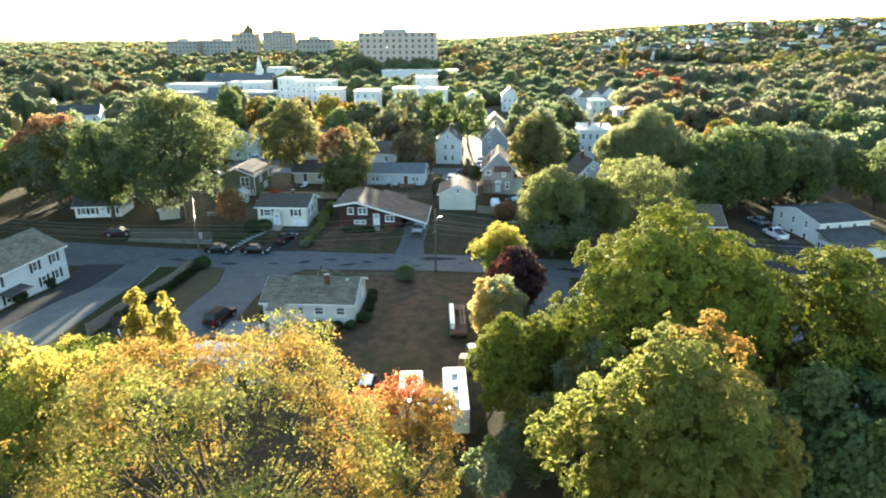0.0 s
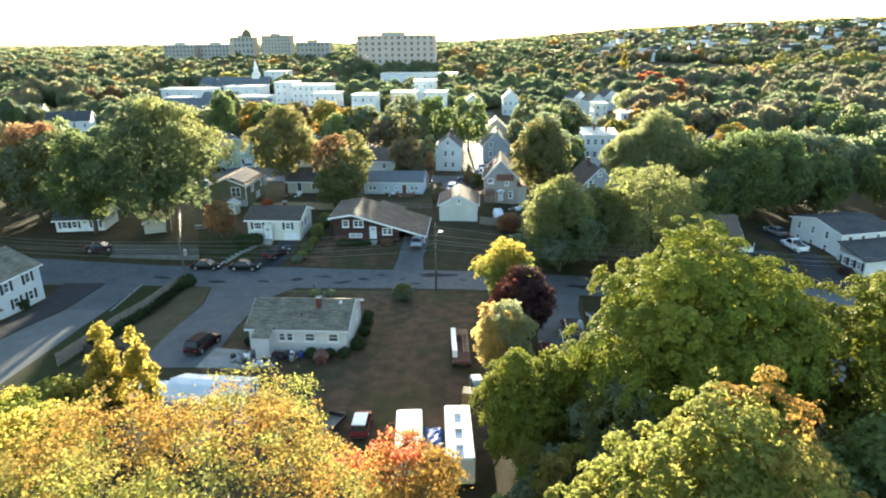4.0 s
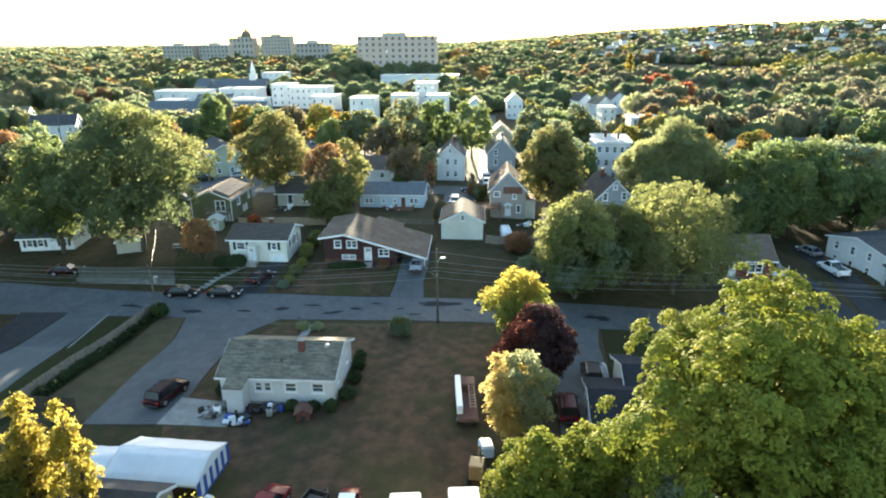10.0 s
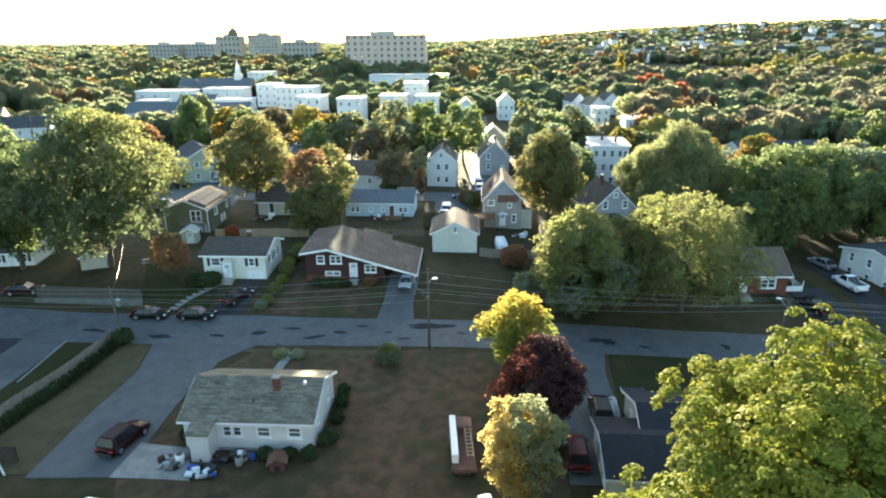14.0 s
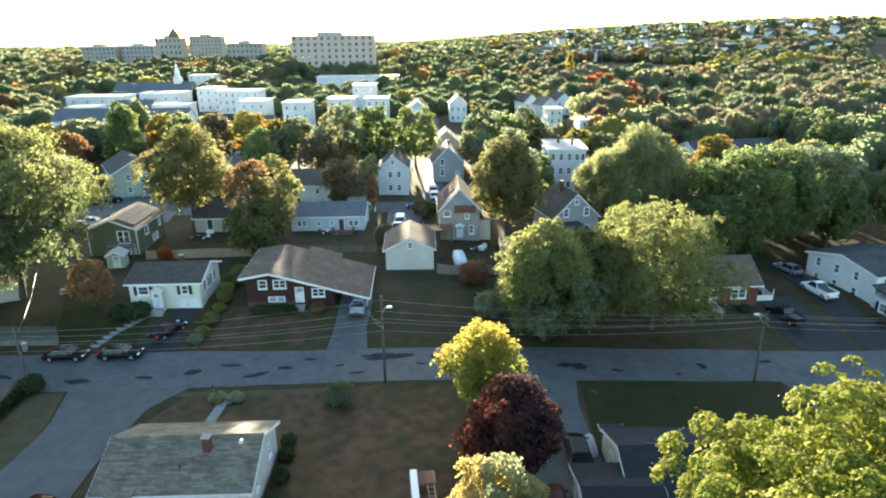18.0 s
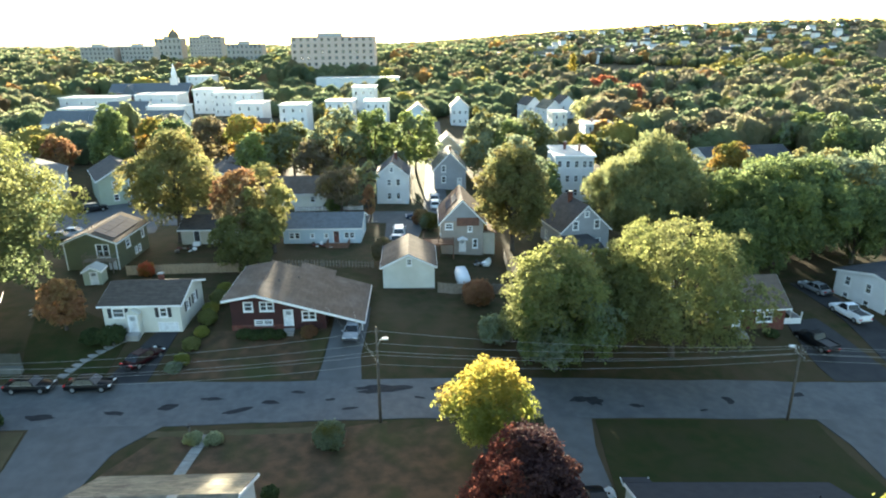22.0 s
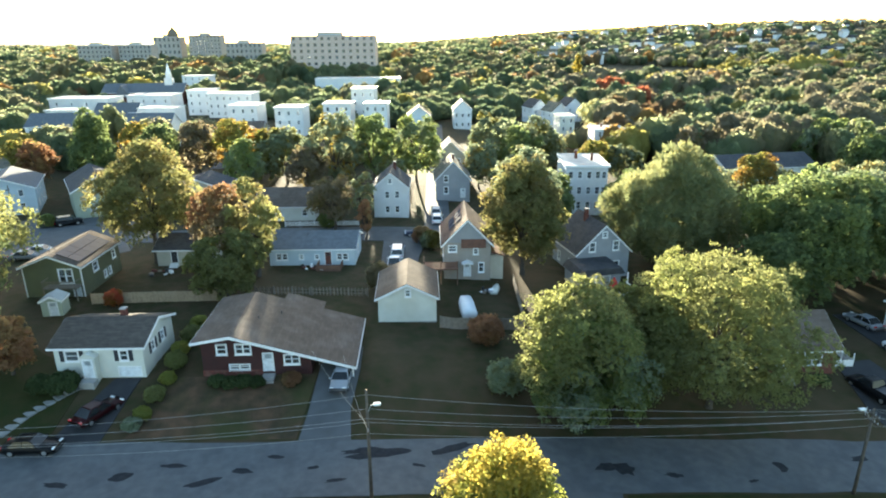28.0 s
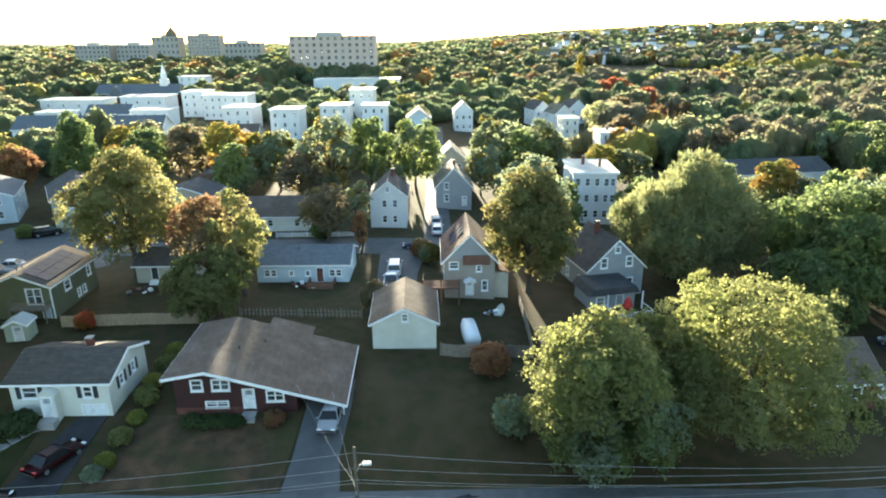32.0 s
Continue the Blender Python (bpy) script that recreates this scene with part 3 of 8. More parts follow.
def lobes(rng, r, low, high, n, top=0.0, rugged=0.0, clump=1.0, keep=1.0):
    """The boughs of an uneven crown of radius r between two heights, and on the outer side of each the clumps that carry
    the leaves. Returns the boughs, their radii, the clumps, their radii and axes, and each clump's bough."""
    mid, half = (low + high) / 2, (high - low) / 2
    big, reach = [], []
    size = min(r, half)
    for i in range(n):
        u = min(0.97, -0.9 + 1.85 * (i + 0.5) / n + rng.uniform(-0.1, 0.1))
        a = i * 2.39996 + rng.uniform(-0.6, 0.6)
        ring = math.sqrt(max(0.0, 1 - u * u)) * (1 - top * max(0, u)) * rng.uniform(0.62 - 0.2 * rugged, 1.12 + 0.1 * rugged)
        lr = size * rng.uniform(0.2, 0.4)
        big.append((math.cos(a) * ring * (r - lr), math.sin(a) * ring * (r - lr), mid + u * (half - lr) * rng.uniform(0.9 - 0.3 * rugged, 1.08 + 0.06 * rugged)))
        reach.append(lr)
    big, reach = np.array(big), np.array(reach)
    c, rad, axes, owner = [], [], [], []
    for i in range(n):
        rc = min(max(0.26 * reach[i], 0.25), 0.85) * clump
        k = int(4.2 * (reach[i] / rc) ** 2 * keep)
        d = unit(rng.normal(size=(k, 3)) + np.array((0, 0, 0.35)))
        out = unit((big[i] - np.array((0, 0, mid - 0.2 * half)))[None])[0]
        d = d[(d @ out) > -0.35]
        p = big[i] + d * reach[i] * rng.uniform(0.7, 1.2 + 0.12 * rugged, len(d))[:, None]
        gap = np.linalg.norm(p[:, None] - big[None], axis=2) / reach[None]
        gap[:, i] = 9
        free = gap.min(1) > 0.82
        p, d = p[free], d[free]
        c.append(p), axes.append(unit(0.55 * d + 0.3 * out + np.array((0, 0, 0.55)) + 0.15 * rng.normal(size=d.shape)))
        rad.append(rc * rng.uniform(0.5, 1.45, len(p))), owner.append(np.full(len(p), i))
    return big, reach, np.concatenate(c), np.concatenate(rad), np.concatenate(axes), np.concatenate(owner)


def limbs(h0, height, girth, centres, rng, count=9, clumps=None, owner=None, twigs=0):
    """A trunk, its limbs out to the boughs, and twigs from these to some of the clumps."""
    bm = bmesh.new()
    lean = (rng.uniform(-0.3, 0.3), rng.uniform(-0.3, 0.3))
    knee = (lean[0], lean[1], h0)
    top = (lean[0] * 2, lean[1] * 2, h0 + (height - h0) * 0.55)
    tube(bm, [(0, 0, -0.4), (0, 0, 0.25), knee, top], [girth * 1.5, girth * 1.05, girth * 0.8, girth * 0.28], 9)
    order = rng.permutation(len(centres))[:count]
    for i in order:
        c = Vector(centres[i])
        s = rng.uniform(0.0, 0.6)
        start = Vector(knee).lerp(Vector(top), s) if c.z > h0 else Vector(knee) * 0.9
        bend = start.lerp(c, 0.5) + Vector((rng.uniform(-0.4, 0.4), rng.uniform(-0.4, 0.4), 0.5))
        tube(bm, [start, bend, c], [girth * 0.4, girth * 0.24, girth * 0.11], 6)
        if twigs:
            mine = np.flatnonzero(owner == i)
            for j in rng.permutation(mine)[:twigs]:
                foot = bend.lerp(c, rng.uniform(0.3, 1.0))
                tube(bm, [foot, foot.lerp(Vector(clumps[j]), 0.55) + Vector((0, 0, 0.15)), Vector(clumps[j])], [girth * 0.1, girth * 0.06, girth * 0.025], 4)
    return bm


def tree(x, y, height, r, low, leaf, cover, material, label, name="tree", n=16, seed=1, girth=None, z=None, flat=0.35, top=0.0, fill=0.45, extra=None, turn=0.0, boughs=14, side=0.5, rugged=0.5, twigs=0, clump=1.0, keep=1.0, core=1.0, needle=False, loose=1.0):
    """extra: (material, share, label) of a second kind of leaf in the same crown, or of clumps coloured as sunlit.
    cover: leaf area per area of the clumps.
    """
    rng = np.random.default_rng(seed * 17 + 3)
    girth = girth or 0.018 * height + 0.08
    root = thing(name, x, y, z, turn, label, "tree" if name != "shrub" else "shrub")
    big, reach, c, rad, axes, owner = lobes(rng, r, low, height, n, top, rugged, clump, keep)
    part("trunk", limbs(max(low * 0.9, 0.5), height, girth, big, rng, boughs, c, owner, twigs), M_BARK, root, smooth=True)
    half = (height - low) / 2
    area = 4 * math.pi * ((r * r) ** 1.6 / 3 + 2 * (r * half) ** 1.6 / 3) ** (1 / 1.6)
    count = int(area * cover * 1.15 / (leaf * leaf * 0.5))
    share = extra[1] if extra else 0
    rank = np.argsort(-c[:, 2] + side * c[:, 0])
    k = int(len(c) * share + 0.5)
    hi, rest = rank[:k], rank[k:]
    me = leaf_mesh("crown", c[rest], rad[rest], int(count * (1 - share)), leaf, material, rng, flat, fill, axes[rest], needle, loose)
    if core:
        # the leaves deeper inside, larger and fewer
        m = int(core * (reach**2).sum() * 9 / (leaf * leaf * 4.6))
        pick = rng.choice(n, m, p=reach**2 / (reach**2).sum())
        d = unit(rng.normal(size=(m, 3)))
        inner = leaf_quads(big[pick] + d * (reach[pick] * rng.uniform(0.5, 0.78, m))[:, None], d, leaf * 2.1, rng)
        old = np.empty(len(me.vertices) * 3, dtype=np.float32)
        me.vertices.foreach_get("co", old)
        bpy.data.meshes.remove(me)
        me = quads_mesh("crown", np.concatenate([old.reshape(-1, 3), inner]), material)
    ob = new("crown", me)
    ob.parent = root
    if k:
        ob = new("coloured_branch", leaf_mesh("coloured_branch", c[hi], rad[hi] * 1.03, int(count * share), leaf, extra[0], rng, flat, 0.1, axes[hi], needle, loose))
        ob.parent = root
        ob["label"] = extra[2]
    return root


def canopy(name, spots, leaves_each, leaf, material, label, seed, heads=9):
    """Woods too many to count: crowns of several rounded heads, each a lumpy body with leaf clumps on it, in one object. spots: rows of x, y, ground, height, radius."""
    rng = np.random.default_rng(seed)
    s = np.asarray(spots, float)
    t = len(s)
    # the heads of each crown: one in the middle, the others round it and lower
    az = np.arange(heads)[None] * 2.39996 + rng.uniform(0, 6.28, (t, 1)) + rng.uniform(-0.4, 0.4, (t, heads))
    ring = np.sqrt(np.arange(heads)[None] / heads) * rng.uniform(0.55, 0.85, (t, heads))
    hx, hy = s[:, :1] + np.cos(az) * ring * s[:, 4:5], s[:, 1:2] + np.sin(az) * ring * s[:, 4:5]
    hr = s[:, 4:5] * rng.uniform(0.34, 0.52, (t, heads)) * (1.15 - 0.3 * ring)
    hz = s[:, 2:3] + s[:, 3:4] * (1 - 0.42 * ring**1.5 - rng.uniform(0, 0.1, (t, heads))) - hr
    c = np.stack([hx, hy, hz], 2).reshape(-1, 3)
    r = hr.ravel()
    n = t * leaves_each
    k = rng.integers(0, heads, n) + np.repeat(np.arange(t), leaves_each) * heads
    d = unit(rng.normal(size=(n, 3)) + np.array((0, 0, 0.3)))
    p = c[k] + d * (r[k] * rng.uniform(0.88, 1.16, n))[:, None]
    verts = leaf_quads(p, d + rng.normal(size=(n, 3)) * 0.33, leaf, rng)
    quads = np.arange(n * 4).reshape(-1, 4)
    # the body of each head, down to its foot
    nu, el = 7, np.array((-1.3, -0.3, 0.4, 1.25))
    a, e = np.meshgrid(np.arange(nu) * 2 * np.pi / nu, el)
    a, e = a.ravel(), e.ravel()
    m, q = len(a), len(r)
    bulge = 0.88 + rng.uniform(-0.14, 0.12, (q, m))
    low = np.where(e < -1, 0.6, 1.0)
    bx = c[:, :1] + np.cos(a) * np.cos(np.maximum(e, -0.6)) * r[:, None] * bulge * low
    by = c[:, 1:2] + np.sin(a) * np.cos(np.maximum(e, -0.6)) * r[:, None] * bulge * low
    foot = np.repeat(s[:, 2] + 0.6, heads)[:, None]
    bz = np.where(e < -1, np.maximum(foot, c[:, 2:3] - 2.6 * r[:, None]), c[:, 2:3] + np.sin(e) * r[:, None] * bulge)
    i, j = np.meshgrid(np.arange(nu), np.arange(len(el) - 1))
    i, j = i.ravel(), j.ravel()
    one = np.stack([j * nu + i, j * nu + (i + 1) % nu, (j + 1) * nu + (i + 1) % nu, (j + 1) * nu + i], 1)
    body = (one[None] + (np.arange(q) * m)[:, None, None] + len(verts)).reshape(-1, 4)
    verts = np.concatenate([verts, np.stack([bx, by, bz], 2).reshape(-1, 3)])
    quads = np.concatenate([quads, body])
    me = bpy.data.meshes.new(name)
    me.vertices.add(len(verts))
    me.vertices.foreach_set("co", verts.ravel())
    me.loops.add(quads.size)
    me.loops.foreach_set("vertex_index", quads.ravel())
    me.polygons.add(len(quads))
    me.polygons.foreach_set("loop_start", np.arange(len(quads)) * 4)
    me.polygons.foreach_set("use_smooth", np.arange(len(quads)) >= n)
    me.update(calc_edges=True)
    me.materials.append(material)
    return tagged(new(name, me), label, "woods", kind="stuff")


# ---- ground and paving ----
def ground_sheet():
    fine_x = [-140 + 4 * i for i in range(71)]
    fine_y = [-90 + 3 * i for i in range(84)]
    grow = [8, 20, 40, 70, 110, 160, 220, 300, 400, 520, 700, 950, 1250, 1650, 2200, 2900, 3700, 4700]
    xs = [-140 - g for g in grow[::-1]] + fine_x + [140 + g for g in grow]
    ys = [-90 - g for g in grow[::-1]] + fine_y + [159 + g for g in grow]
    verts = [(x, y, gz(x, y)) for y in ys for x in xs]
    w = len(xs)
    faces = [(j * w + i, j * w + i + 1, (j + 1) * w + i + 1, (j + 1) * w + i) for j in range(len(ys) - 1) for i in range(w - 1)]
    me = bpy.data.meshes.new("ground")
    me.from_pydata(verts, [], faces)
    me.materials.append(M_GRASS)
    me.shade_smooth()
    tagged(new("ground", me), "uneven ground of dry brown-green autumn grass", "ground", kind="structure")


ground_sheet()

ROAD_FAR = [(-140, 20.0), (-66, 13.2), (-44, 10.4), (-22, 9.3), (-6, 8.0), (20, 7.4), (40, 7.2), (56, 6.4), (140, 2.5)]
ROAD_NEAR = [(-140, 10.5), (-60, 4.0), (-45, 3.2), (-22, 1.6), (1.4, 0.5), (20, 0.0), (40, -0.2), (56, -1.0), (140, -5.0)]
sheet("road", ROAD_NEAR, ROAD_FAR, M_ROAD, 0.06, "worn grey asphalt street with dark tar patches", "road", 90, 6, 0.12)
sheet("side_street", [(-33.0, 2.6), (-32.0, -4), (-32.6, -14), (-33.2, -22.5)], [(-20.5, 1.5), (-23.6, -2.2), (-24.6, -8), (-25.2, -22.6)], M_DRIVE, 0.075, "wide grey asphalt driveway off the street", "driveway", 24, 6)
sheet("driveway", [(-6.8, 8.1), (-6.2, 12), (-5.6, 17.6), (-5.5, 22)], [(-2.0, 7.8), (-2.2, 12), (-1.4, 17.6), (-1.2, 22)], M_DRIVE, 0.08, "grey asphalt driveway up to a carport", "driveway", 16, 3)
# one driveway in two tones: grey north, paler where sunlit to the south
sheet("driveway", [(-49.4, 4.2), (-50.2, -5.7)], [(-43.8, 3.6), (-44.4, -5.8)], M_DRIVE, 0.07, "grey asphalt driveway beside a grass verge", "driveway", 10, 4)
sheet("driveway", [(-50.2, -5.7), (-53, -18), (-57, -40)], [(-44.4, -5.8), (-44.6, -15), (-47, -42)], M_SUNLITDRIVE, 0.07, "south end of a driveway in a paler, sunlit tone", "driveway", 18, 4)
sheet("driveway", [(-56, 4.4), (-55, -4), (-56, -16), (-61, -36)], [(-49.5, 4.3), (-50.5, -5), (-53.1, -18), (-57.1, -40)], M_DARKDRIVE, 0.07, "freshly sealed black asphalt driveway", "driveway", 24, 4)
sheet("driveway", [(-29.2, 9.6), (-28.0, 13), (-26.2, 18.0)], [(-24.6, 9.4), (-24.2, 13), (-23.6, 18.0)], M_DARKDRIVE, 0.075, "short dark driveway sloping up to a basement garage", "driveway", 10, 3)
sheet("driveway", [(51.4, 6.9), (51.2, 11), (52.4, 18.5)], [(59.6, 6.4), (58.6, 12), (57.0, 19.0)], M_DARKDRIVE, 0.08, "dark asphalt driveway beside a brick house", "driveway", 10, 3)
sheet("driveway", [(59.9, 6.3), (60.4, 16), (61.0, 31)], [(69, 5.8), (64.8, 12), (64.6, 31)], M_DARKDRIVE, 0.08, "grey asphalt driveway beside a white house", "driveway", 14, 3)
sheet("driveway", [(15.8, 0.1), (15.0, -5), (12.5, -14), (11.5, -24)], [(20.6, 0.0), (19.4, -5), (18.6, -14), (17.6, -24)], M_DRIVE, 0.07, "grey asphalt driveway beside a house", "driveway", 16, 4)
sheet("side_street", [(44.0, -0.4), (44.6, -5), (43.4, -12), (42.5, -40)], [(58, -1.0), (52.5, -5), (50.8, -12), (50, -40)], M_DRIVE, 0.075, "grey asphalt side street", "road", 18, 4)
sheet("parking_lot", [(-75, 62), (-45, 56), (-40, 60)], [(-68, 86), (-48, 86), (-44, 84)], M_DRIVE, 0.08, "grey asphalt parking yard between houses", "parking lot", 14, 8)
sheet("back_street", [(-60, 66), (-20, 64), (12, 60), (14, 59)], [(-60, 73), (-20, 72), (12, 70), (14, 70)], M_DRIVE, 0.07, "grey asphalt back street", "road", 30, 3)
sheet("back_drive", [(0.6, 41), (0.8, 52), (1.2, 62)], [(5.6, 41), (6.6, 52), (8.6, 62)], M_DRIVE, 0.085, "grey asphalt drive behind a garage", "driveway", 12, 3)
sheet("far_street", [(8.6, 70), (10, 90), (14, 140), (20, 230)], [(13.6, 70), (15, 90), (19, 140), (26, 230)], M_DRIVE, 0.085, "grey asphalt street between far houses", "road", 20, 2)
sheet("far_lot", [(-46, 134), (-38, 134)], [(-48, 150), (-36, 150)], M_DRIVE, 0.08, "grey parking yard with parked cars", "parking lot", 6, 4)
sheet("pavement", [(-21.5, -0.2), (-10, -0.9), (-4.8, -1.1)], [(-21.5, 0.7), (-10, 0.0), (-4.8, -0.2)], M_STRIP, 0.05, "overgrown tan pavement edge", "pavement", 20, 1, 0.1)
sheet("yard", [(-24.4, -10.6), (-15, -10), (-8, -5), (3.5, -1.0), (12.0, -0.6)], [(-25.4, -23.2), (-20, -38), (-8, -42), (4, -42), (11.3, -26)], M_DIRT, 0.035, "bare brown yard with thin worn grass", "yard", 30, 16)
sheet("yard", [(-19.8, 0.6), (-10, -0.2), (-4, -0.6), (0.6, 0.1)], [(-23.9, -6), (-22, -9.6), (-9, -7), (0.6, -4.0)], M_DIRT, 0.045, "thin brown front lawn", "lawn", 20, 8)
sheet("verge", [(-36.6, 2.2), (-37.0, -7), (-38.6, -15), (-40.4, -21.6)], [(-33.2, 1.9), (-32.2, -4), (-32.6, -14), (-33.2, -22)], M_STRIP, 0.05, "worn tan grass verge beside a hedge", "verge", 22, 4)
sheet("verge", [(-43.8, 3.6), (-44.4, -6), (-44.6, -15), (-47, -42)], [(-37.6, 3.0), (-38.6, -6), (-39.8, -16), (-42.0, -30)], M_LAWN, 0.05, "strip of green grass beside a driveway", "verge", 22, 3)
sheet("lawn", [(20.9, -0.3), (32, -0.4), (43.6, -0.6)], [(18.7, -13.6), (32, -14.4), (42.6, -14)], M_LAWN, 0.05, "shaded green front lawn with thin patches", "lawn", 20, 8)
sheet("lawn", [(-1.7, 7.9), (10, 7.7), (17, 7.6), (50, 7.1)], [(0.4, 27.5), (8, 26.0), (18, 25.8), (50, 17.5)], M_GRASS, 0.045, "shaded brown-green side lawn", "lawn", 26, 14)
sheet("lawn", [(-38.6, 12.2), (-32, 11), (-29.4, 10.6)], [(-45, 32), (-36, 24), (-29, 18.2)], M_LAWN, 0.05, "green lawn below a tall maple", "lawn", 12, 10)
sheet("lawn", [(-22.6, 9.8), (-14, 9.0), (-7.0, 8.5)], [(-20.4, 17.8), (-14, 17.4), (-5.7, 17.4)], M_DIRT, 0.05, "thin front lawn with bare patches", "lawn", 14, 8)
sheet("lawn", [(9.5, 72), (10.5, 100)], [(6.8, 84), (8.8, 108)], M_LAWN, 0.06, "sunlit green side lawn", "lawn", 10, 4)
sheet("slab", [(-25.6, -18.0), (-26.2, -22.6)], [(-21.0, -18.9), (-19.4, -23.2)], M_STONE, 0.1, "cracked grey concrete patio slab", "slab", 6, 6)


def tar_patches():
    rng = random.Random(5)
    spots = [(0.6, 5.8, 2.6, 0.6), (-0.6, 6.3, 2.2, 0.45), (7.2, 6.2, 1.9, 0.5), (21.9, 3.0, 1.0, 0.85), (20.3, 3.3, 1.1, 0.5), (26.0, 2.1, 0.8, 0.3), (36.6, 3.2, 0.55, 0.8),
             (32.9, 1.3, 0.55, 0.16), (-11, 4.5, 0.9, 0.35), (-14, 3.4, 1.3, 0.4), (-17, 5.8, 1.1, 0.3), (-21, 4.8, 0.9, 0.5), (-8.5, 6.2, 0.7, 0.25), (-5, 4.4, 0.6, 0.25), (-26, 4.2, 1.2, 0.35),
             (4.0, 4.0, 0.6, 0.2), (12.5, 3.5, 0.8, 0.25), (-33, 4.2, 1.4, 0.5), (-42, 6.2, 1.6, 0.4), (10, 5.9, 1.0, 0.3), (-3, 2.6, 0.9, 0.2), (45, 4.2, 0.9, 0.4)]
    for x, y, a, b in spots:
        bm = bmesh.new()
        turn = rng.uniform(-0.3, 0.3)
        ring = []
        for i in range(14):
            t = 2 * math.pi * i / 14
            k = rng.uniform(0.7, 1.25)
            u, v = math.cos(t) * a * k, math.sin(t) * b * k
            px, py = x + u * math.cos(turn) - v * math.sin(turn), y + u * math.sin(turn) + v * math.cos(turn)
            ring.append(bm.verts.new((px, py, gz(px, py) + 0.072)))
        f = bm.faces.new(ring)
        if f.normal.z < 0:
            f.normal_flip()
        bm.normal_update()
        for f in bm.faces:
            if f.normal.z < 0:
                f.normal_flip()
        r = bmesh.ops.extrude_face_region(bm, geom=bm.faces[:])
        for g in r["geom"]:
            if isinstance(g, bmesh.types.BMVert):
                g.co.z += 0.006
        bmesh.ops.recalc_face_normals(bm, faces=bm.faces[:])
        tagged(part("tar_patch", bm, M_PATCH), "black tar repair patch on the street", "road patch", "tar patches on the street", "structure")


tar_patches()


# ---- houses ----
SIDES = {"S": 0, "E": 90, "N": 180, "W": 270}


def opening(parent, kind, m, u, z, w, h, style):
    """A window or door set into its opening; m takes (along the wall, outwards is -y, up) to the house."""
    f = 0.09
    if kind == "window":
        bm = bmesh.new()
        for r in ((u - w / 2 - f, u - w / 2 + 0.05, -0.05, 0.12, z - f, z + h + f), (u + w / 2 - 0.05, u + w / 2 + f, -0.05, 0.12, z - f, z + h + f),
                  (u - w / 2, u + w / 2, -0.05, 0.12, z + h - 0.05, z + h + f), (u - w / 2, u + w / 2, -0.05, 0.12, z - f, z + 0.05),
                  (u - w / 2, u + w / 2, 0.02, 0.1, z + h * 0.48, z + h * 0.48 + 0.06)):
            box(bm, *r, m)
        n, bars = max(1, round(w / 1.0)), []
        for i in range(1, n):
            x = u - w / 2 + w * i / n
            bars.append(boxes((x - 0.06, x + 0.06, -0.04, 0.12, z, z + h), m=m))
        win = part("window", bm, style.get("trim", M_TRIM), parent)
        for bar in bars:
            part("mullion", bar, style.get("trim", M_TRIM), win)
        part("pane", boxes((u - w / 2, u + w / 2, 0.075, 0.09, z, z + h), m=m), M_GLASS, win)
        part("sill", boxes((u - w / 2 - 0.14, u + w / 2 + 0.14, -0.1, 0.02, z - f - 0.06, z - f), m=m), style.get("trim", M_TRIM), win)
        if style.get("shutters"):
            for s in (-1, 1):
                x = u + s * (w / 2 + 0.34)
                bm = boxes((x - 0.2, x + 0.2, -0.055, -0.005, z - 0.05, z + h + 0.05), m=m)
                for i in range(5):
                    zz = z + 0.05 + i * h / 5
                    box(bm, x - 0.15, x + 0.15, -0.07, -0.05, zz, zz + h / 9, m)
                part("shutter", bm, style["shutters"], win)
    else:
        bm = boxes((u - w / 2 - 0.1, u - w / 2, -0.05, 0.15, z, z + h + 0.1), (u + w / 2, u + w / 2 + 0.1, -0.05, 0.15, z, z + h + 0.1), (u - w / 2, u + w / 2, -0.05, 0.15, z + h, z + h + 0.1), m=m)
        part("door_frame", bm, M_TRIM, parent)
        if kind == "garage_door":
            bm = boxes((u - w / 2, u + w / 2, 0.06, 0.1, z, z + h), m=m)
            for i in range(4):
                for j in range(6):
                    x0, z0 = u - w / 2 + w * j / 6, z + h * i / 4
                    box(bm, x0 + 0.06, x0 + w / 6 - 0.06, 0.035, 0.065, z0 + 0.06, z0 + h / 4 - 0.06, m)
            part("garage_door", bm, style.get("door", M_DOORWHITE), parent, "panelled overhead garage door")
            return
        bm = boxes((u - w / 2, u + w / 2, 0.05, 0.1, z, z + h), m=m)
        for z0, z1 in ((0.15, 0.45), (0.5, 0.68)):
            box(bm, u - w * 0.36, u - w * 0.06, 0.035, 0.06, z + h * z0, z + h * z1, m)
            box(bm, u + w * 0.06, u + w * 0.36, 0.035, 0.06, z + h * z0, z + h * z1, m)
        d = part("door", bm, style.get("door", M_DOORWHITE), parent)
        part("pane", boxes((u - w * 0.32, u + w * 0.32, 0.03, 0.055, z + h * 0.72, z + h * 0.93), m=m), M_GLASS, d)
        part("handle", boxes((u + w * 0.36, u + w * 0.42, 0.0, 0.05, z + h * 0.47, z + h * 0.52), m=m), M_METAL, d)


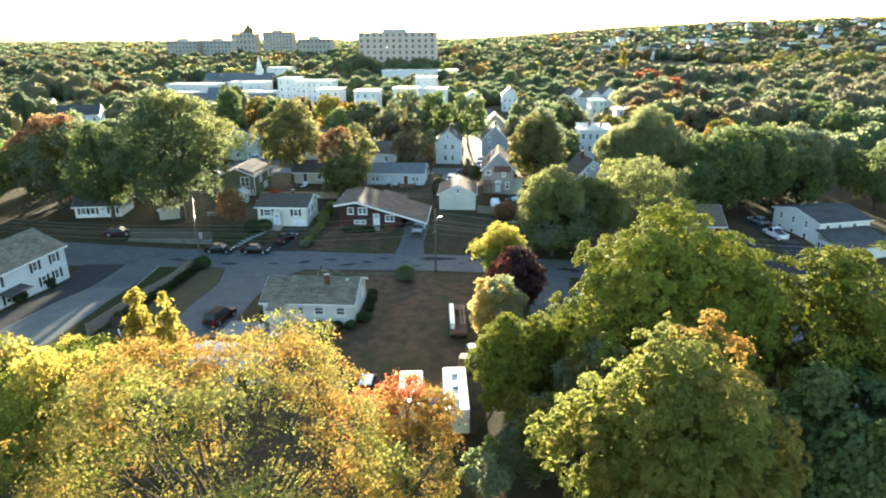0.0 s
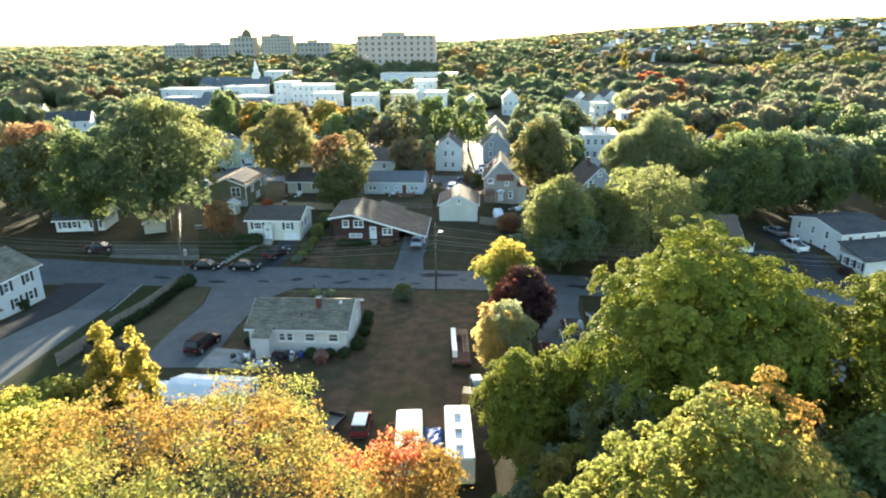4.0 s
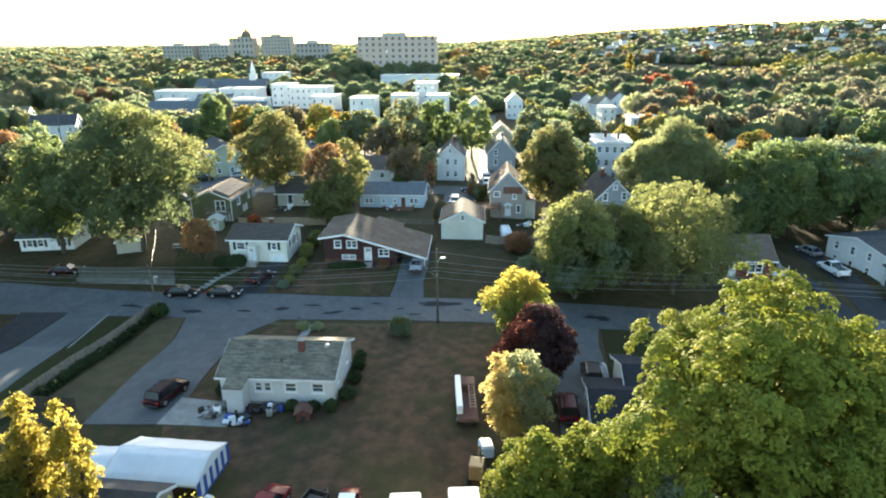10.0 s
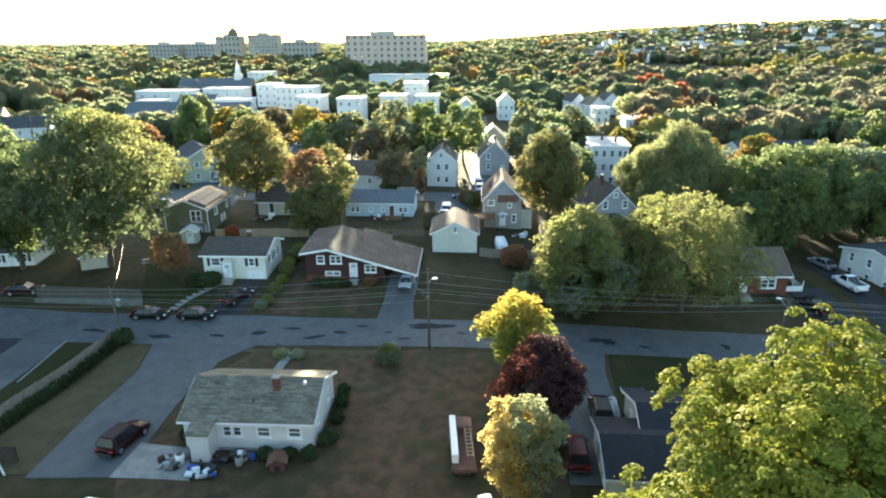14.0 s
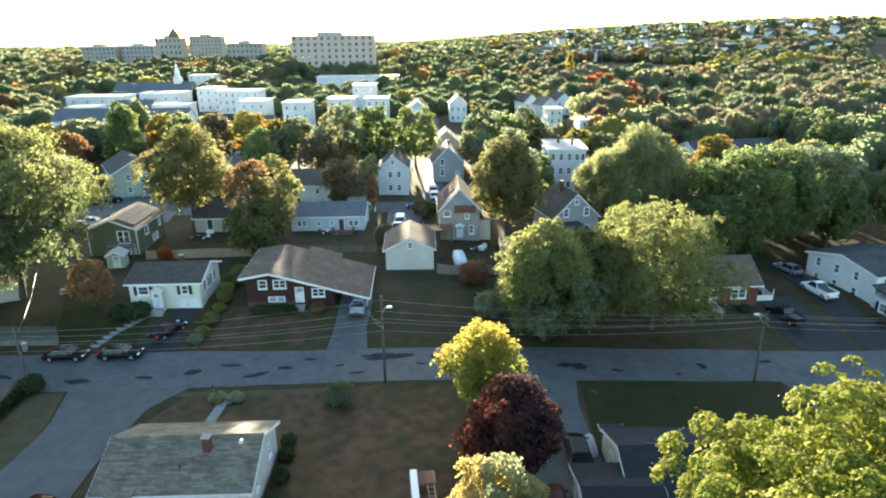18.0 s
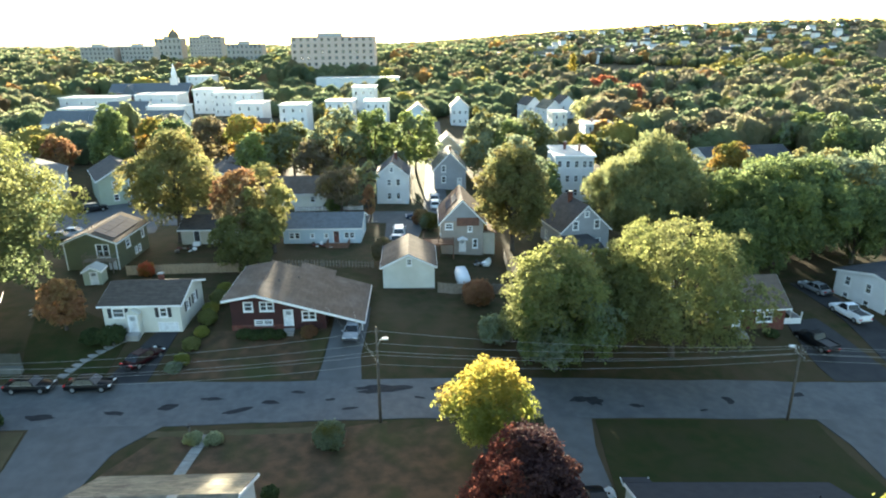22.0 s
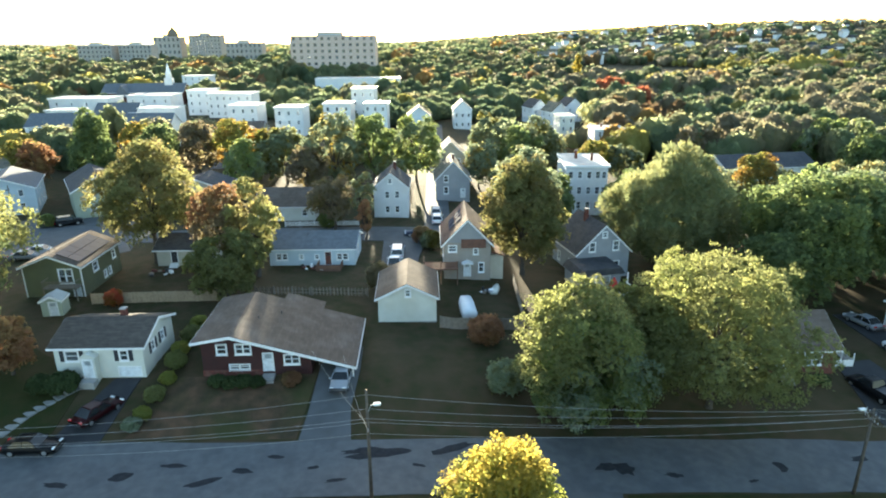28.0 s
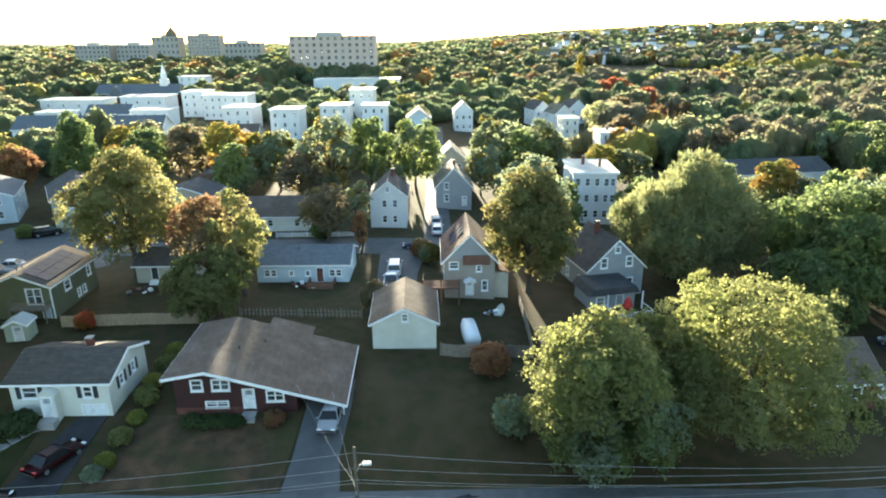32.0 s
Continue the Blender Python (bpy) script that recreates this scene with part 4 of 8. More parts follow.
def wall(parent, length, height, base, openings, m, material):
    """A wall of real thickness, with its openings left out."""
    t = 0.2
    bm = bmesh.new()
    cuts = sorted({-length / 2, length / 2, *[o[1] - o[3] / 2 for o in openings], *[o[1] + o[3] / 2 for o in openings]})
    for a, b in zip(cuts, cuts[1:]):
        if b - a < 1e-4:
            continue
        mid = (a + b) / 2
        holes = sorted((o[2], o[2] + o[4]) for o in openings if o[1] - o[3] / 2 < mid < o[1] + o[3] / 2)
        z = base
        for lo, hi in holes:
            if lo > z:
                box(bm, a, b, 0, t, z, lo, m)
            z = max(z, hi)
        if z < height:
            box(bm, a, b, 0, t, z, height, m)
    bmesh.ops.remove_doubles(bm, verts=bm.verts[:], dist=0.0005)
    part("wall", bm, material, parent)


def house(name, x, y, turn, w, d, h, rise, ridge, walls, roof, label, openings=(), over=0.4, style=None, chimney=None, base=-1.0, category="house", z=None, apex=0.0, eaves=None, flat=False, gable=None, foundation=0.0, roofless=False):
    """ridge: 'x' or 'y', the way it runs; openings: (kind, side, along, sill, width, height). apex: the ridge's shift from the middle. eaves: heights of the two eaves if they differ."""
    style = style or {}
    root = thing(name, x, y, z, turn, label, category)
    for s, a in SIDES.items():
        span, off = (w, d / 2) if s in "SN" else (d - 0.4, w / 2)
        m = pose(0, 0, 0, 0, 0, a) @ pose(0, -off, 0)
        mine = [(o[0], *o[2:]) for o in openings if o[1] == s]
        low = [o for o in mine if o[2] + o[4] < h - 0.02]
        wall(root, span, h, base, low, m, walls)
        for o in mine:
            mm = m if o in low else m @ pose(0, -0.14, 0)
            opening(root, o[0], mm, *o[1:], style)
    if foundation:
        part("foundation", boxes((-w / 2 - 0.03, w / 2 + 0.03, -d / 2 - 0.03, d / 2 + 0.03, base, foundation)), M_CONC, root, "grey concrete foundation")
    th = 0.14
    if roofless:
        pass
    elif flat:
        part("roof", boxes((-w / 2 - over, w / 2 + over, -d / 2 - over, d / 2 + over, h, h + 0.22)), roof, root)
        bm = boxes((-w / 2 - over - 0.06, w / 2 + over + 0.06, -d / 2 - over - 0.06, -d / 2 - over, h - 0.12, h + 0.3), (-w / 2 - over - 0.06, w / 2 + over + 0.06, d / 2 + over, d / 2 + over + 0.06, h - 0.12, h + 0.3),
                   (-w / 2 - over - 0.06, -w / 2 - over, -d / 2 - over, d / 2 + over, h - 0.12, h + 0.3), (w / 2 + over, w / 2 + over + 0.06, -d / 2 - over, d / 2 + over, h - 0.12, h + 0.3))
        part("cornice", bm, style.get("trim", M_TRIM), root)
    else:
        half, run = (d / 2, w / 2) if ridge == "x" else (w / 2, d / 2)
        e0, e1 = eaves or (h, h)
        top = h + rise
        axis = "x" if ridge == "x" else "y"
        for sgn, e in ((-1, e0), (1, e1)):
            reach = half + sgn * apex
            slope = (top - e) / max(reach, 0.1)
            foot, fz = sgn * half * 1.0 + sgn * over, e - slope * over
            out = [(apex, top + 0.02), (foot, fz + 0.02), (foot, fz + 0.02 + th), (apex, top + 0.02 + th)]
            if sgn > 0:
                out = out[::-1]
            part("roof_slope", prism(bmesh.new(), out, -run - over, run + over, axis), roof, root)
            g = bmesh.new()
            for q in (-run - over - 0.05, run + over):
                prism(g, [(apex, top - 0.16), (foot, fz - 0.16), (foot, fz + 0.1), (apex, top + 0.1)], q, q + 0.05, axis)
            prism(g, [(foot, fz - 0.1), (foot + sgn * 0.05, fz - 0.1), (foot + sgn * 0.05, fz + 0.1), (foot, fz + 0.1)], -run - over, run + over, axis)
            part("rake_trim", g, style.get("trim", M_TRIM), root, "painted roof edge board")
        for q0 in (-run, run - 0.2):
            part("gable", prism(bmesh.new(), [(-half, min(h, e0) if e0 < h else h), (half, min(h, e1) if e1 < h else h), (half, max(h, e1)), (apex, top), (-half, max(h, e0))] if eaves else [(-half, h), (half, h), (apex, top)], q0, q0 + 0.2, axis), gable or walls, root)
    if chimney:
        cx, cy, cz, ch = chimney
        ck = part("chimney", boxes((cx - 0.28, cx + 0.28, cy - 0.28, cy + 0.28, cz, cz + ch)), M_BRICK, root, "red brick chimney")
        part("chimney_cap", boxes((cx - 0.34, cx + 0.34, cy - 0.34, cy + 0.34, cz + ch, cz + ch + 0.1)), M_CONC, ck)
    return root


def vents(root, spots):
    for x, y, z in spots:
        bm = bmesh.new()
        tube(bm, [(x, y, z), (x, y, z + 0.55)], [0.06, 0.06], 8)
        part("vent_pipe", bm, M_DARKMETAL, root)


def W(side, u, z, w, h):
    return ("window", side, u, z, w, h)


def rows(side, us, zs, w=0.85, h=1.35):
    return [W(side, u, z, w, h) for u in us for z in zs]


# the white cape-style house in the near yard
near = house("bungalow", -15.3, -15.1, -4, 11.2, 8.4, 3.1, 1.75, "x", M_WHITE, M_ROOFGREY, "white single-storey house with a weathered grey shingle roof", foundation=0.35, over=0.35,
             openings=[W("S", -1.8, 1.5, 0.7, 0.95), W("S", -0.9, 1.5, 0.7, 0.95), W("S", 1.4, 1.5, 1.1, 0.95), W("S", 4.1, 1.5, 1.1, 0.95), W("S", -4.7, 1.5, 0.7, 0.8), W("E", -2.2, 1.5, 0.7, 1.1), W("E", 1.9, 1.5, 0.7, 1.1),
                       W("N", -3.5, 1.3, 1.3, 1.1), W("N", 3.5, 1.3, 1.3, 1.1), ("door", "N", 0, 0.5, 0.95, 2.05), W("W", 0, 1.4, 0.8, 1.1)], chimney=(1.9, -1.2, 4.1, 1.5), z=0.45)
vents(near, [(0.2, -2.6, 3.7)])
part("porch_roof", prism(bmesh.new(), [(-6.2, 2.75), (-3.8, 3.3), (-3.8, 3.42), (-6.2, 2.88)], -4.6, -2.6, "x"), M_ROOFGREY, near)
part("porch_wall", boxes((-4.4, -2.75, -6.0, -5.85, 0.0, 2.75), (-4.4, -4.25, -5.85, -4.2, 0.0, 2.85), (-2.9, -2.75, -5.85, -4.2, 0.0, 2.85)), M_WHITE, near)
bm = bmesh.new()
tube(bm, [(4.4, -0.9, 4.5), (4.4, -0.9, 4.95)], [0.03, 0.03], 6)
tube(bm, [(4.4, -1.0, 4.95), (4.4, -1.06, 5.0)], [0.2, 0.17], 12)
part("satellite_dish", bm, M_METAL, near, "small grey satellite dish")

# the dark red split-level house with a carport
red = house("split_level_house", -11.55, 22.6, -3, 11.0, 10.2, 2.5, 0, "y", M_REDWOOD, M_ROOFBROWN, "dark red clapboard split-level house with a low brown roof", base=-1.2, z=1.9, roofless=True,
            openings=[W("S", -3.4, 2.55, 0.95, 1.05), W("S", -1.25, 2.55, 1.5, 1.05), ("window", "S", -1.8, 0.72, 2.0, 0.55), ("door", "S", 1.15, 0.42, 0.95, 2.05), W("S", 3.55, 1.2, 1.5, 1.05), W("W", 0, 1.6, 1.2, 1.1), W("W", -3, 1.6, 1.2, 1.1)])


def red_roof(x):
    """Height of the roof's underside across the front: a short west slope and a long one over the carport."""
    return 4.85 - 0.165 * (-2.25 - x) if x < -2.25 else 4.85 - 0.298 * (x + 2.25)


for a, b, y0, y1, nm in ((-6.1, -2.25, -6.2, 5.4, "roof_slope"), (-2.25, 10.2, -6.2, 5.4, "roof_slope"), (1.0, 5.4, 5.4, 7.3, "rear_roof")):
    part(nm, prism(bmesh.new(), [(a, red_roof(a)), (b, red_roof(b)), (b, red_roof(b) + 0.15), (a, red_roof(a) + 0.15)], y0, y1, "y"), M_ROOFBROWN, red)
g = bmesh.new()
for a, b in ((-6.1, -2.25), (-2.25, 10.2)):
    for q in (-6.26, 5.4):
        prism(g, [(a, red_roof(a) - 0.16), (b, red_roof(b) - 0.16), (b, red_roof(b) + 0.12), (a, red_roof(a) + 0.12)], q, q + 0.06, "y")
prism(g, [(10.2, 1.0), (10.26, 1.0), (10.26, 1.26), (10.2, 1.26)], -6.2, 5.4, "y")
prism(g, [(-6.16, 4.05), (-6.1, 4.05), (-6.1, 4.32), (-6.16, 4.32)], -6.2, 5.4, "y")
part("rake_trim", g, M_TRIM, red, "white painted roof edge board")
for q in (-5.1, 4.9):
    part("gable", prism(bmesh.new(), [(-5.5, 2.5), (5.5, 2.5), (-2.25, 4.84), (-5.5, red_roof(-5.5))], q, q + 0.2, "y"), M_REDWOOD, red)
part("west_upper_wall", boxes((-5.5, -5.3, -4.9, 4.9, 2.5, 4.3)), M_REDWOOD, red)
part("brick_base", boxes((-5.55, 0.55, -5.17, -5.1, -0.6, 0.68)), M_BRICK, red, "band of pale red brick below the windows")
for px, py in ((9.8, -5.6), (9.8, -1.6), (9.8, 2.0), (9.8, 5.0)):
    part("carport_post", boxes((px - 0.07, px + 0.07, py - 0.07, py + 0.07, -1.6, 1.25)), M_TRIM, red)
part("rear_wall", boxes((1.3, 5.2, 5.1, 7.0, -1.0, 2.55)), M_REDWOOD, red)
part("door_step", boxes((0.5, 1.8, -6.1, -5.1, -0.8, 0.2), (0.5, 1.8, -6.5, -6.1, -0.8, 0.0)), M_CONC, red)
vents(red, [(1.4, 1.5, 3.7), (-0.5, -1.0, 4.3)])

# the white ranch to its west
lw = house("raised_ranch", -27.3, 22.2, -4, 8.9, 7.6, 3.2, 1.35, "x", M_CREAM, M_ROOFUMBER, "off-white raised ranch house with a dark brown roof", base=-1.4, z=2.4, over=0.4, style={"shutters": M_SHUTTER}, chimney=(0.6, 1.4, 4.0, 1.0), foundation=0.0,
           openings=[W("S", -2.7, 1.55, 1.3, 1.1), W("S", 2.5, 1.55, 0.8, 1.1), W("E", -1.4, 1.5, 0.75, 1.1), W("E", 1.0, 1.5, 0.75, 1.1), W("N", 2, 1.5, 0.9, 1.1), ("garage_door", "S", 2.9, -0.32, 2.2, 1.1)])
part("entry_roof", prism(bmesh.new(), [(-1.6, 2.3), (0.1, 2.3), (-0.75, 2.85)], -4.75, -3.8, "y"), M_CREAM, lw, "small gabled entry porch")
part("entry_wall", boxes((-1.45, -0.05, -4.65, -3.82, -0.6, 2.3)), M_CREAM, lw)
opening(lw, "door", pose(-0.75, -4.72, 0), 0, 0.1, 0.9, 2.0, {"door": M_DOORWHITE})
part("door_step", boxes((-1.5, 0.0, -5.6, -4.68, -1.4, 0.05)), M_CONC, lw)

# the pale garage
gar = house("garage", 4.2, 32.6, -3, 7.0, 8.6, 3.3, 1.7, "y", M_CREAM, M_ROOFBROWN, "pale yellow wooden garage with a brown gable roof", z=2.0, over=0.35, openings=[W("S", 0.1, 3.45, 0.6, 0.85), ("garage_door", "N", 0, 0, 4.5, 2.2), W("E", 0, 1.2, 0.8, 0.9)], base=-1.2, foundation=0.12, category="garage")

# the pale blue ranch behind it
ranch = house("ranch_house", -9.2, 53.4, -5, 12.8, 7.8, 2.9, 1.5, "x", M_PALEBLUE, M_ROOFBLUE, "pale blue single-storey ranch house with a slate-blue roof", z=1.95, over=0.35,
              openings=[W("S", -5.0, 1.1, 0.75, 0.95), W("S", -4.1, 1.1, 0.75, 0.95), W("S", -1.6, 1.2, 0.6, 0.7), W("S", 0.7, 1.2, 0.6, 0.7), ("door", "S", 2.4, 0.3, 0.9, 2.0), W("S", 4.1, 1.1, 0.75, 0.95), W("S", 5.0, 1.1, 0.75, 0.95), W("E", 0, 1.1, 0.9, 1.1)], style={"door": M_BRICK})
part("deck", boxes((1.0, 4.6, -6.6, -3.95, -0.4, 0.28), (1.0, 1.1, -6.6, -3.95, 0.28, 1.1), (4.5, 4.6, -6.6, -3.95, 0.28, 1.1), (1.1, 4.5, -6.6, -6.5, 0.5, 1.1)), M_DECK, ranch, "low red-brown wooden deck")
vents(ranch, [(-1.0, -1.0, 3.9), (2.4, 1.0, 4.0)])

# the tall brown and grey house with decks
deck = house("deck_house", 13.4, 47.5, -4, 6.6, 10.0, 5.6, 3.4, "y", M_TAUPE, M_ROOFRUST, "tall beige house with a steep rust-brown roof and rear decks", z=1.6, over=0.45, gable=M_GREYSIDE,
             openings=[W("S", -2.1, 4.3, 1.1, 0.9), W("S", 2.0, 1.2, 0.7, 1.4), ("door", "S", 0.0, 0.5, 0.9, 2.05), W("S", 1.2, 3.9, 0.6, 0.8), W("W", -2, 1.4, 0.9, 1.3), W("W", 2, 1.4, 0.9, 1.3), W("W", -2, 4.0, 0.9, 1.2), W("E", 0, 1.4, 0.9, 1.3)])
part("red_gable_panel", boxes((-0.9, 2.6, -5.32, -5.22, 4.9, 6.2)), M_ROOFRED, deck, "rust-red shingled lower roof band")
part("side_ell", boxes((2.4, 5.2, -4.2, 2.0, -1.0, 3.4)), M_BEIGESIDE, deck)
part("side_ell_roof", prism(bmesh.new(), [(2.2, 4.2), (5.5, 3.3), (5.5, 3.45), (2.2, 4.35)], -4.5, 2.3, "y"), M_ROOFRED, deck)
dk = part("rear_deck", boxes((-6.2, -1.4, -7.6, -5.05, 2.5, 2.7)), M_DECK, deck, "raised brown wooden deck with railing")
for px in (-6.1, -3.8, -1.5):
    part("deck_post", boxes((px - 0.07, px + 0.07, -7.35, -7.2, -1.0, 3.7)), M_DECK, dk)
rail = boxes((-6.2, -1.4, -7.4, -7.32, 3.55, 3.65), (-6.2, -1.4, -7.4, -7.32, 2.85, 2.92), (-6.2, -6.12, -7.4, -4.9, 3.55, 3.65))
for i in range(24):
    box(rail, -6.12 + i * 0.2, -6.05 + i * 0.2, -7.39, -7.33, 2.9, 3.6)
part("deck_railing", rail, M_DECK, dk)
part("door_hood", prism(bmesh.new(), [(-0.8, 2.75), (0.8, 2.75), (0.0, 3.1)], -6.2, -5.0, "y"), M_WHITE, deck)
for i, dxy in enumerate((-2.2, -0.6, 1.0)):
    for s0 in (0.9, 2.3):
        part("skylight", boxes((-s0 - 1.1, -s0, dxy, dxy + 1.2, 0.12, 0.22), m=pose(0, 0, 9.05, 0, -45.9, 0)), M_SOLAR, deck, "dark glazed roof panel")

# the tall white gabled house
wh = house("tall_white_house", 3.0, 82.5, -4, 6.6, 9.0, 6.2, 2.7, "y", M_WHITE, M_ROOFDARK, "tall white gabled two-storey house", over=0.35, z=1.1,
           openings=[W("S", u, z, 0.8, 1.35) for u in (-0.7, 1.2) for z in (1.1, 4.0)] + [W("S", -0.1, 6.9, 0.7, 1.0)] + rows("E", (-2, 2), (1.1, 4.0)), style={"trim": M_TRIM}, chimney=(0.6, 1.2, 8.4, 1.6))

# the grey gabled house behind it
gg = house("grey_house", 16.6, 98.0, -3, 7.4, 10, 4.6, 3.8, "y", M_GREYSIDE, M_ROOFGREY, "grey gabled house with white window trim", z=0.6, over=0.4, openings=[W("S", -1.5, 1.4, 0.9, 1.5), W("S", -1.5, 4.2 - 0.2, 0.9, 1.4), ("door", "S", 2.2, 0.4, 0.9, 2.0)] + rows("W", (-2, 2), (1.2,)), chimney=(0.2, -1.0, 8.1, 1.2))
gb = house("brown_house", 18.6, 122.0, -3, 8, 9, 6.0, 3.6, "y", M_BEIGESIDE, M_ROOFDARK, "beige gabled house with a dark roof", z=-0.3, openings=rows("S", (-2, 2), (1.2, 4.0)))

# the white three-storey house
td = house("three_decker", 44.6, 92.0, -8, 8.6, 13.5, 10.4, 0, "x", M_WHITE, M_ROOFPALE, "white three-storey flat-roofed house with a pale roof", flat=True, z=-1.6, over=0.35,
           openings=rows("S", (-3.3, -1.4, 0.5, 2.3, 3.6), (1.4, 4.6, 7.9), 0.9, 1.5) + rows("W", (-5, -2.4, 0.5, 3.4), (1.4, 4.6, 7.9), 0.9, 1.5), chimney=(-1.2, 1.5, 10.5, 1.9))
part("chimney", boxes((1.6, 2.1, -1.0, -0.5, 10.5, 12.2)), M_BRICK, td, "red brick chimney")
part("bay", prism(bmesh.new(), [(-4.3, -1.5), (-5.2, -0.8), (-5.2, 1.0), (-4.3, 1.8)], -1.0, 10.3, "z"), M_WHITE, td, "three-storey bay")
sd = house("three_decker", 72.5, 157.0, -6, 9.5, 9.5, 9.0, 0, "x", M_WHITE, M_ROOFPALE, "white flat-roofed three-storey house among trees", flat=True, z=-2.6, openings=rows("S", (-3, 0, 3), (1.4, 4.3, 7.0), 0.9, 1.4) + rows("W", (-3, 0, 3), (1.4, 4.3, 7.0), 0.9, 1.4), over=0.3, chimney=(-1.5, 1, 9.0, 1.3))

# the grey gabled house among the trees with a white porch
gr = house("grey_cottage", 33.2, 49.5, 8, 8.4, 9.0, 4.4, 4.0, "y", M_GREYSIDE, M_ROOFDARK, "grey gabled house with white trim and a back porch", z=-0.1, over=0.35, openings=[W("S", -1.9, 4.5, 0.9, 1.4), W("S", 1.9, 4.5, 0.9, 1.4), W("S", 0, 6.6, 0.7, 0.8), W("S", 2.2, 1.3, 0.9, 1.4)] + rows("W", (-2, 2), (1.3,)), chimney=(-0.6, 0.8, 7.4, 2.2))
part("ell", boxes((-6.0, 0.6, -9.0, -4.45, -1.0, 2.7)), M_GREYSIDE, gr)
part("ell_roof", prism(bmesh.new(), [(-6.4, 2.65), (1.0, 2.65), (0.4, 3.6), (-5.6, 3.6)], -9.5, -4.2, "y"), M_ROOFDARK, gr)
opening(gr, "door", pose(-1.6, -9.02, 0), 0, 0.2, 0.95, 2.05, {})
opening(gr, "window", pose(-4.4, -9.1, 0), 0, 1.0, 1.1, 1.2, {})
pw = part("porch", boxes((-3.6, 1.6, -12.2, -9.05, -0.6, 0.2)), M_TRIM, gr, "white wooden porch with railing")
rail = boxes((-3.6, 1.6, -12.2, -12.12, 1.05, 1.13), (-3.6, -3.52, -12.2, -9.05, 1.05, 1.13), (1.52, 1.6, -12.2, -9.05, 1.05, 1.13))
for i in range(26):
    box(rail, -3.55 + i * 0.2, -3.5 + i * 0.2, -12.18, -12.14, 0.2, 1.06)
part("porch_railing", rail, M_TRIM, pw)
for px in (-3.5, 1.5):
    part("porch_post", boxes((px - 0.08, px + 0.08, -9.5, -9.34, 0.2, 2.7)), M_TRIM, pw)

# the brick ranch and the white house to the east
rb = house("brick_ranch", 45.2, 21.0, -2, 12.0, 8.0, 3.1, 2.6, "x", M_BRICK, M_ROOFBROWN, "dark brick ranch house with white windows and a brown roof", z=-1.0, over=0.45, openings=[W("S", -3.3, 1.0, 2.0, 1.3), ("door", "S", -0.2, 0.3, 0.95, 2.05), W("S", 3.3, 1.0, 2.0, 1.3), W("E", 0, 1.0, 1.0, 1.2)], style={"trim": M_TRIM}, gable=M_WHITE)
part("door_step", boxes((-0.9, 0.5, -5.6, -4.0, -0.8, 0.2), (-0.9, 0.5, -6.1, -5.6, -0.8, 0.0)), M_CONC, rb)
vents(rb, [(4.6, -1.0, 4.6)])
scr = part("screen_porch", boxes((6.02, 9.0, -2.9, -2.84, 0, 0.8), (8.94, 9.0, -2.9, 1.0, 0, 0.8), (6.02, 6.1, -2.9, -2.8, 0, 2.4), (8.9, 9.0, -2.9, -2.8, 0, 1.6), (7.4, 7.5, -2.9, -2.8, 0, 2.0)), M_TRIM, rb, "white framed side porch")
wr = house("white_house", 71.4, 22.5, 12, 10.5, 11.5, 5.4, 1.3, "x", M_WHITE, M_ROOFDARK, "white two-storey house with a low dark roof", z=-2.8, over=0.35, openings=rows("W", (-3.8, -0.6, 2.6), (1.3, 3.7), 0.85, 1.3) + rows("S", (-3.5, -1, 2), (3.7,), 0.9, 1.2), style={"trim": M_TRIM})
part("front_ell", boxes((-5.6, 4.5, -11.5, -5.8, -1.0, 2.7)), M_WHITE, wr)
part("front_ell_roof", prism(bmesh.new(), [(-11.9, 2.6), (-5.7, 4.2), (-5.7, 4.35), (-11.9, 2.75)], -6.0, 4.9, "x"), M_ROOFDARK, wr)
for yy in (-10.4, -9.0, -7.6):
    opening(wr, "window", pose(-5.6, yy, 0, 0, 0, 270) @ pose(0, -0.14, 0), 0, 1.0, 0.9, 1.2, {"shutters": M_SHUTTER})

# the dark-roofed house in the near east yard
nr = house("dark_roofed_house", 25.7, -19.45, -6, 14.6, 9.3, 3.15, 1.7, "x", M_CREAM, M_ROOFBLACK, "pale single-storey house with a black roof and white gutters", z=-0.7, over=0.4, openings=rows("W", (-2.6, 0.4, 1.9, 3.2), (1.1,), 0.8, 1.2) + rows("S", (-4, 0, 4), (1.2,)) + rows("N", (-2.5, 1.5, 5), (1.2,), 1.1, 1.2))
part("front_bay", boxes((-7.3, -5.85, 4.65, 5.75, -1.0, 2.6)), M_CREAM, nr)
part("front_bay_roof", prism(bmesh.new(), [(4.98, 3.06), (6.1, 2.65), (6.1, 2.79), (4.98, 3.2)], -7.7, -5.6, "x"), M_ROOFBLACK, nr)
part("front_bay_gutter", boxes((-5.6, -5.55, 5.12, 6.12, 2.7, 2.8), (-7.75, -7.7, 5.12, 6.12, 2.7, 2.8)), M_TRIM, nr, "white painted roof edge")
for i, u in enumerate((-5.4, -3.3, -1.1, 1.4, 3.6)):
    part("ridge_vent", prism(bmesh.new(), [(0.12, 4.93), (0.42, 4.82), (0.42, 4.93), (0.12, 5.04)], u, u + 1.9 - 0.2 * (i % 2), "x"), M_DARKMETAL, nr, "dark slotted ridge vent")
vents(nr, [(4.9, 1.6, 4.3)])
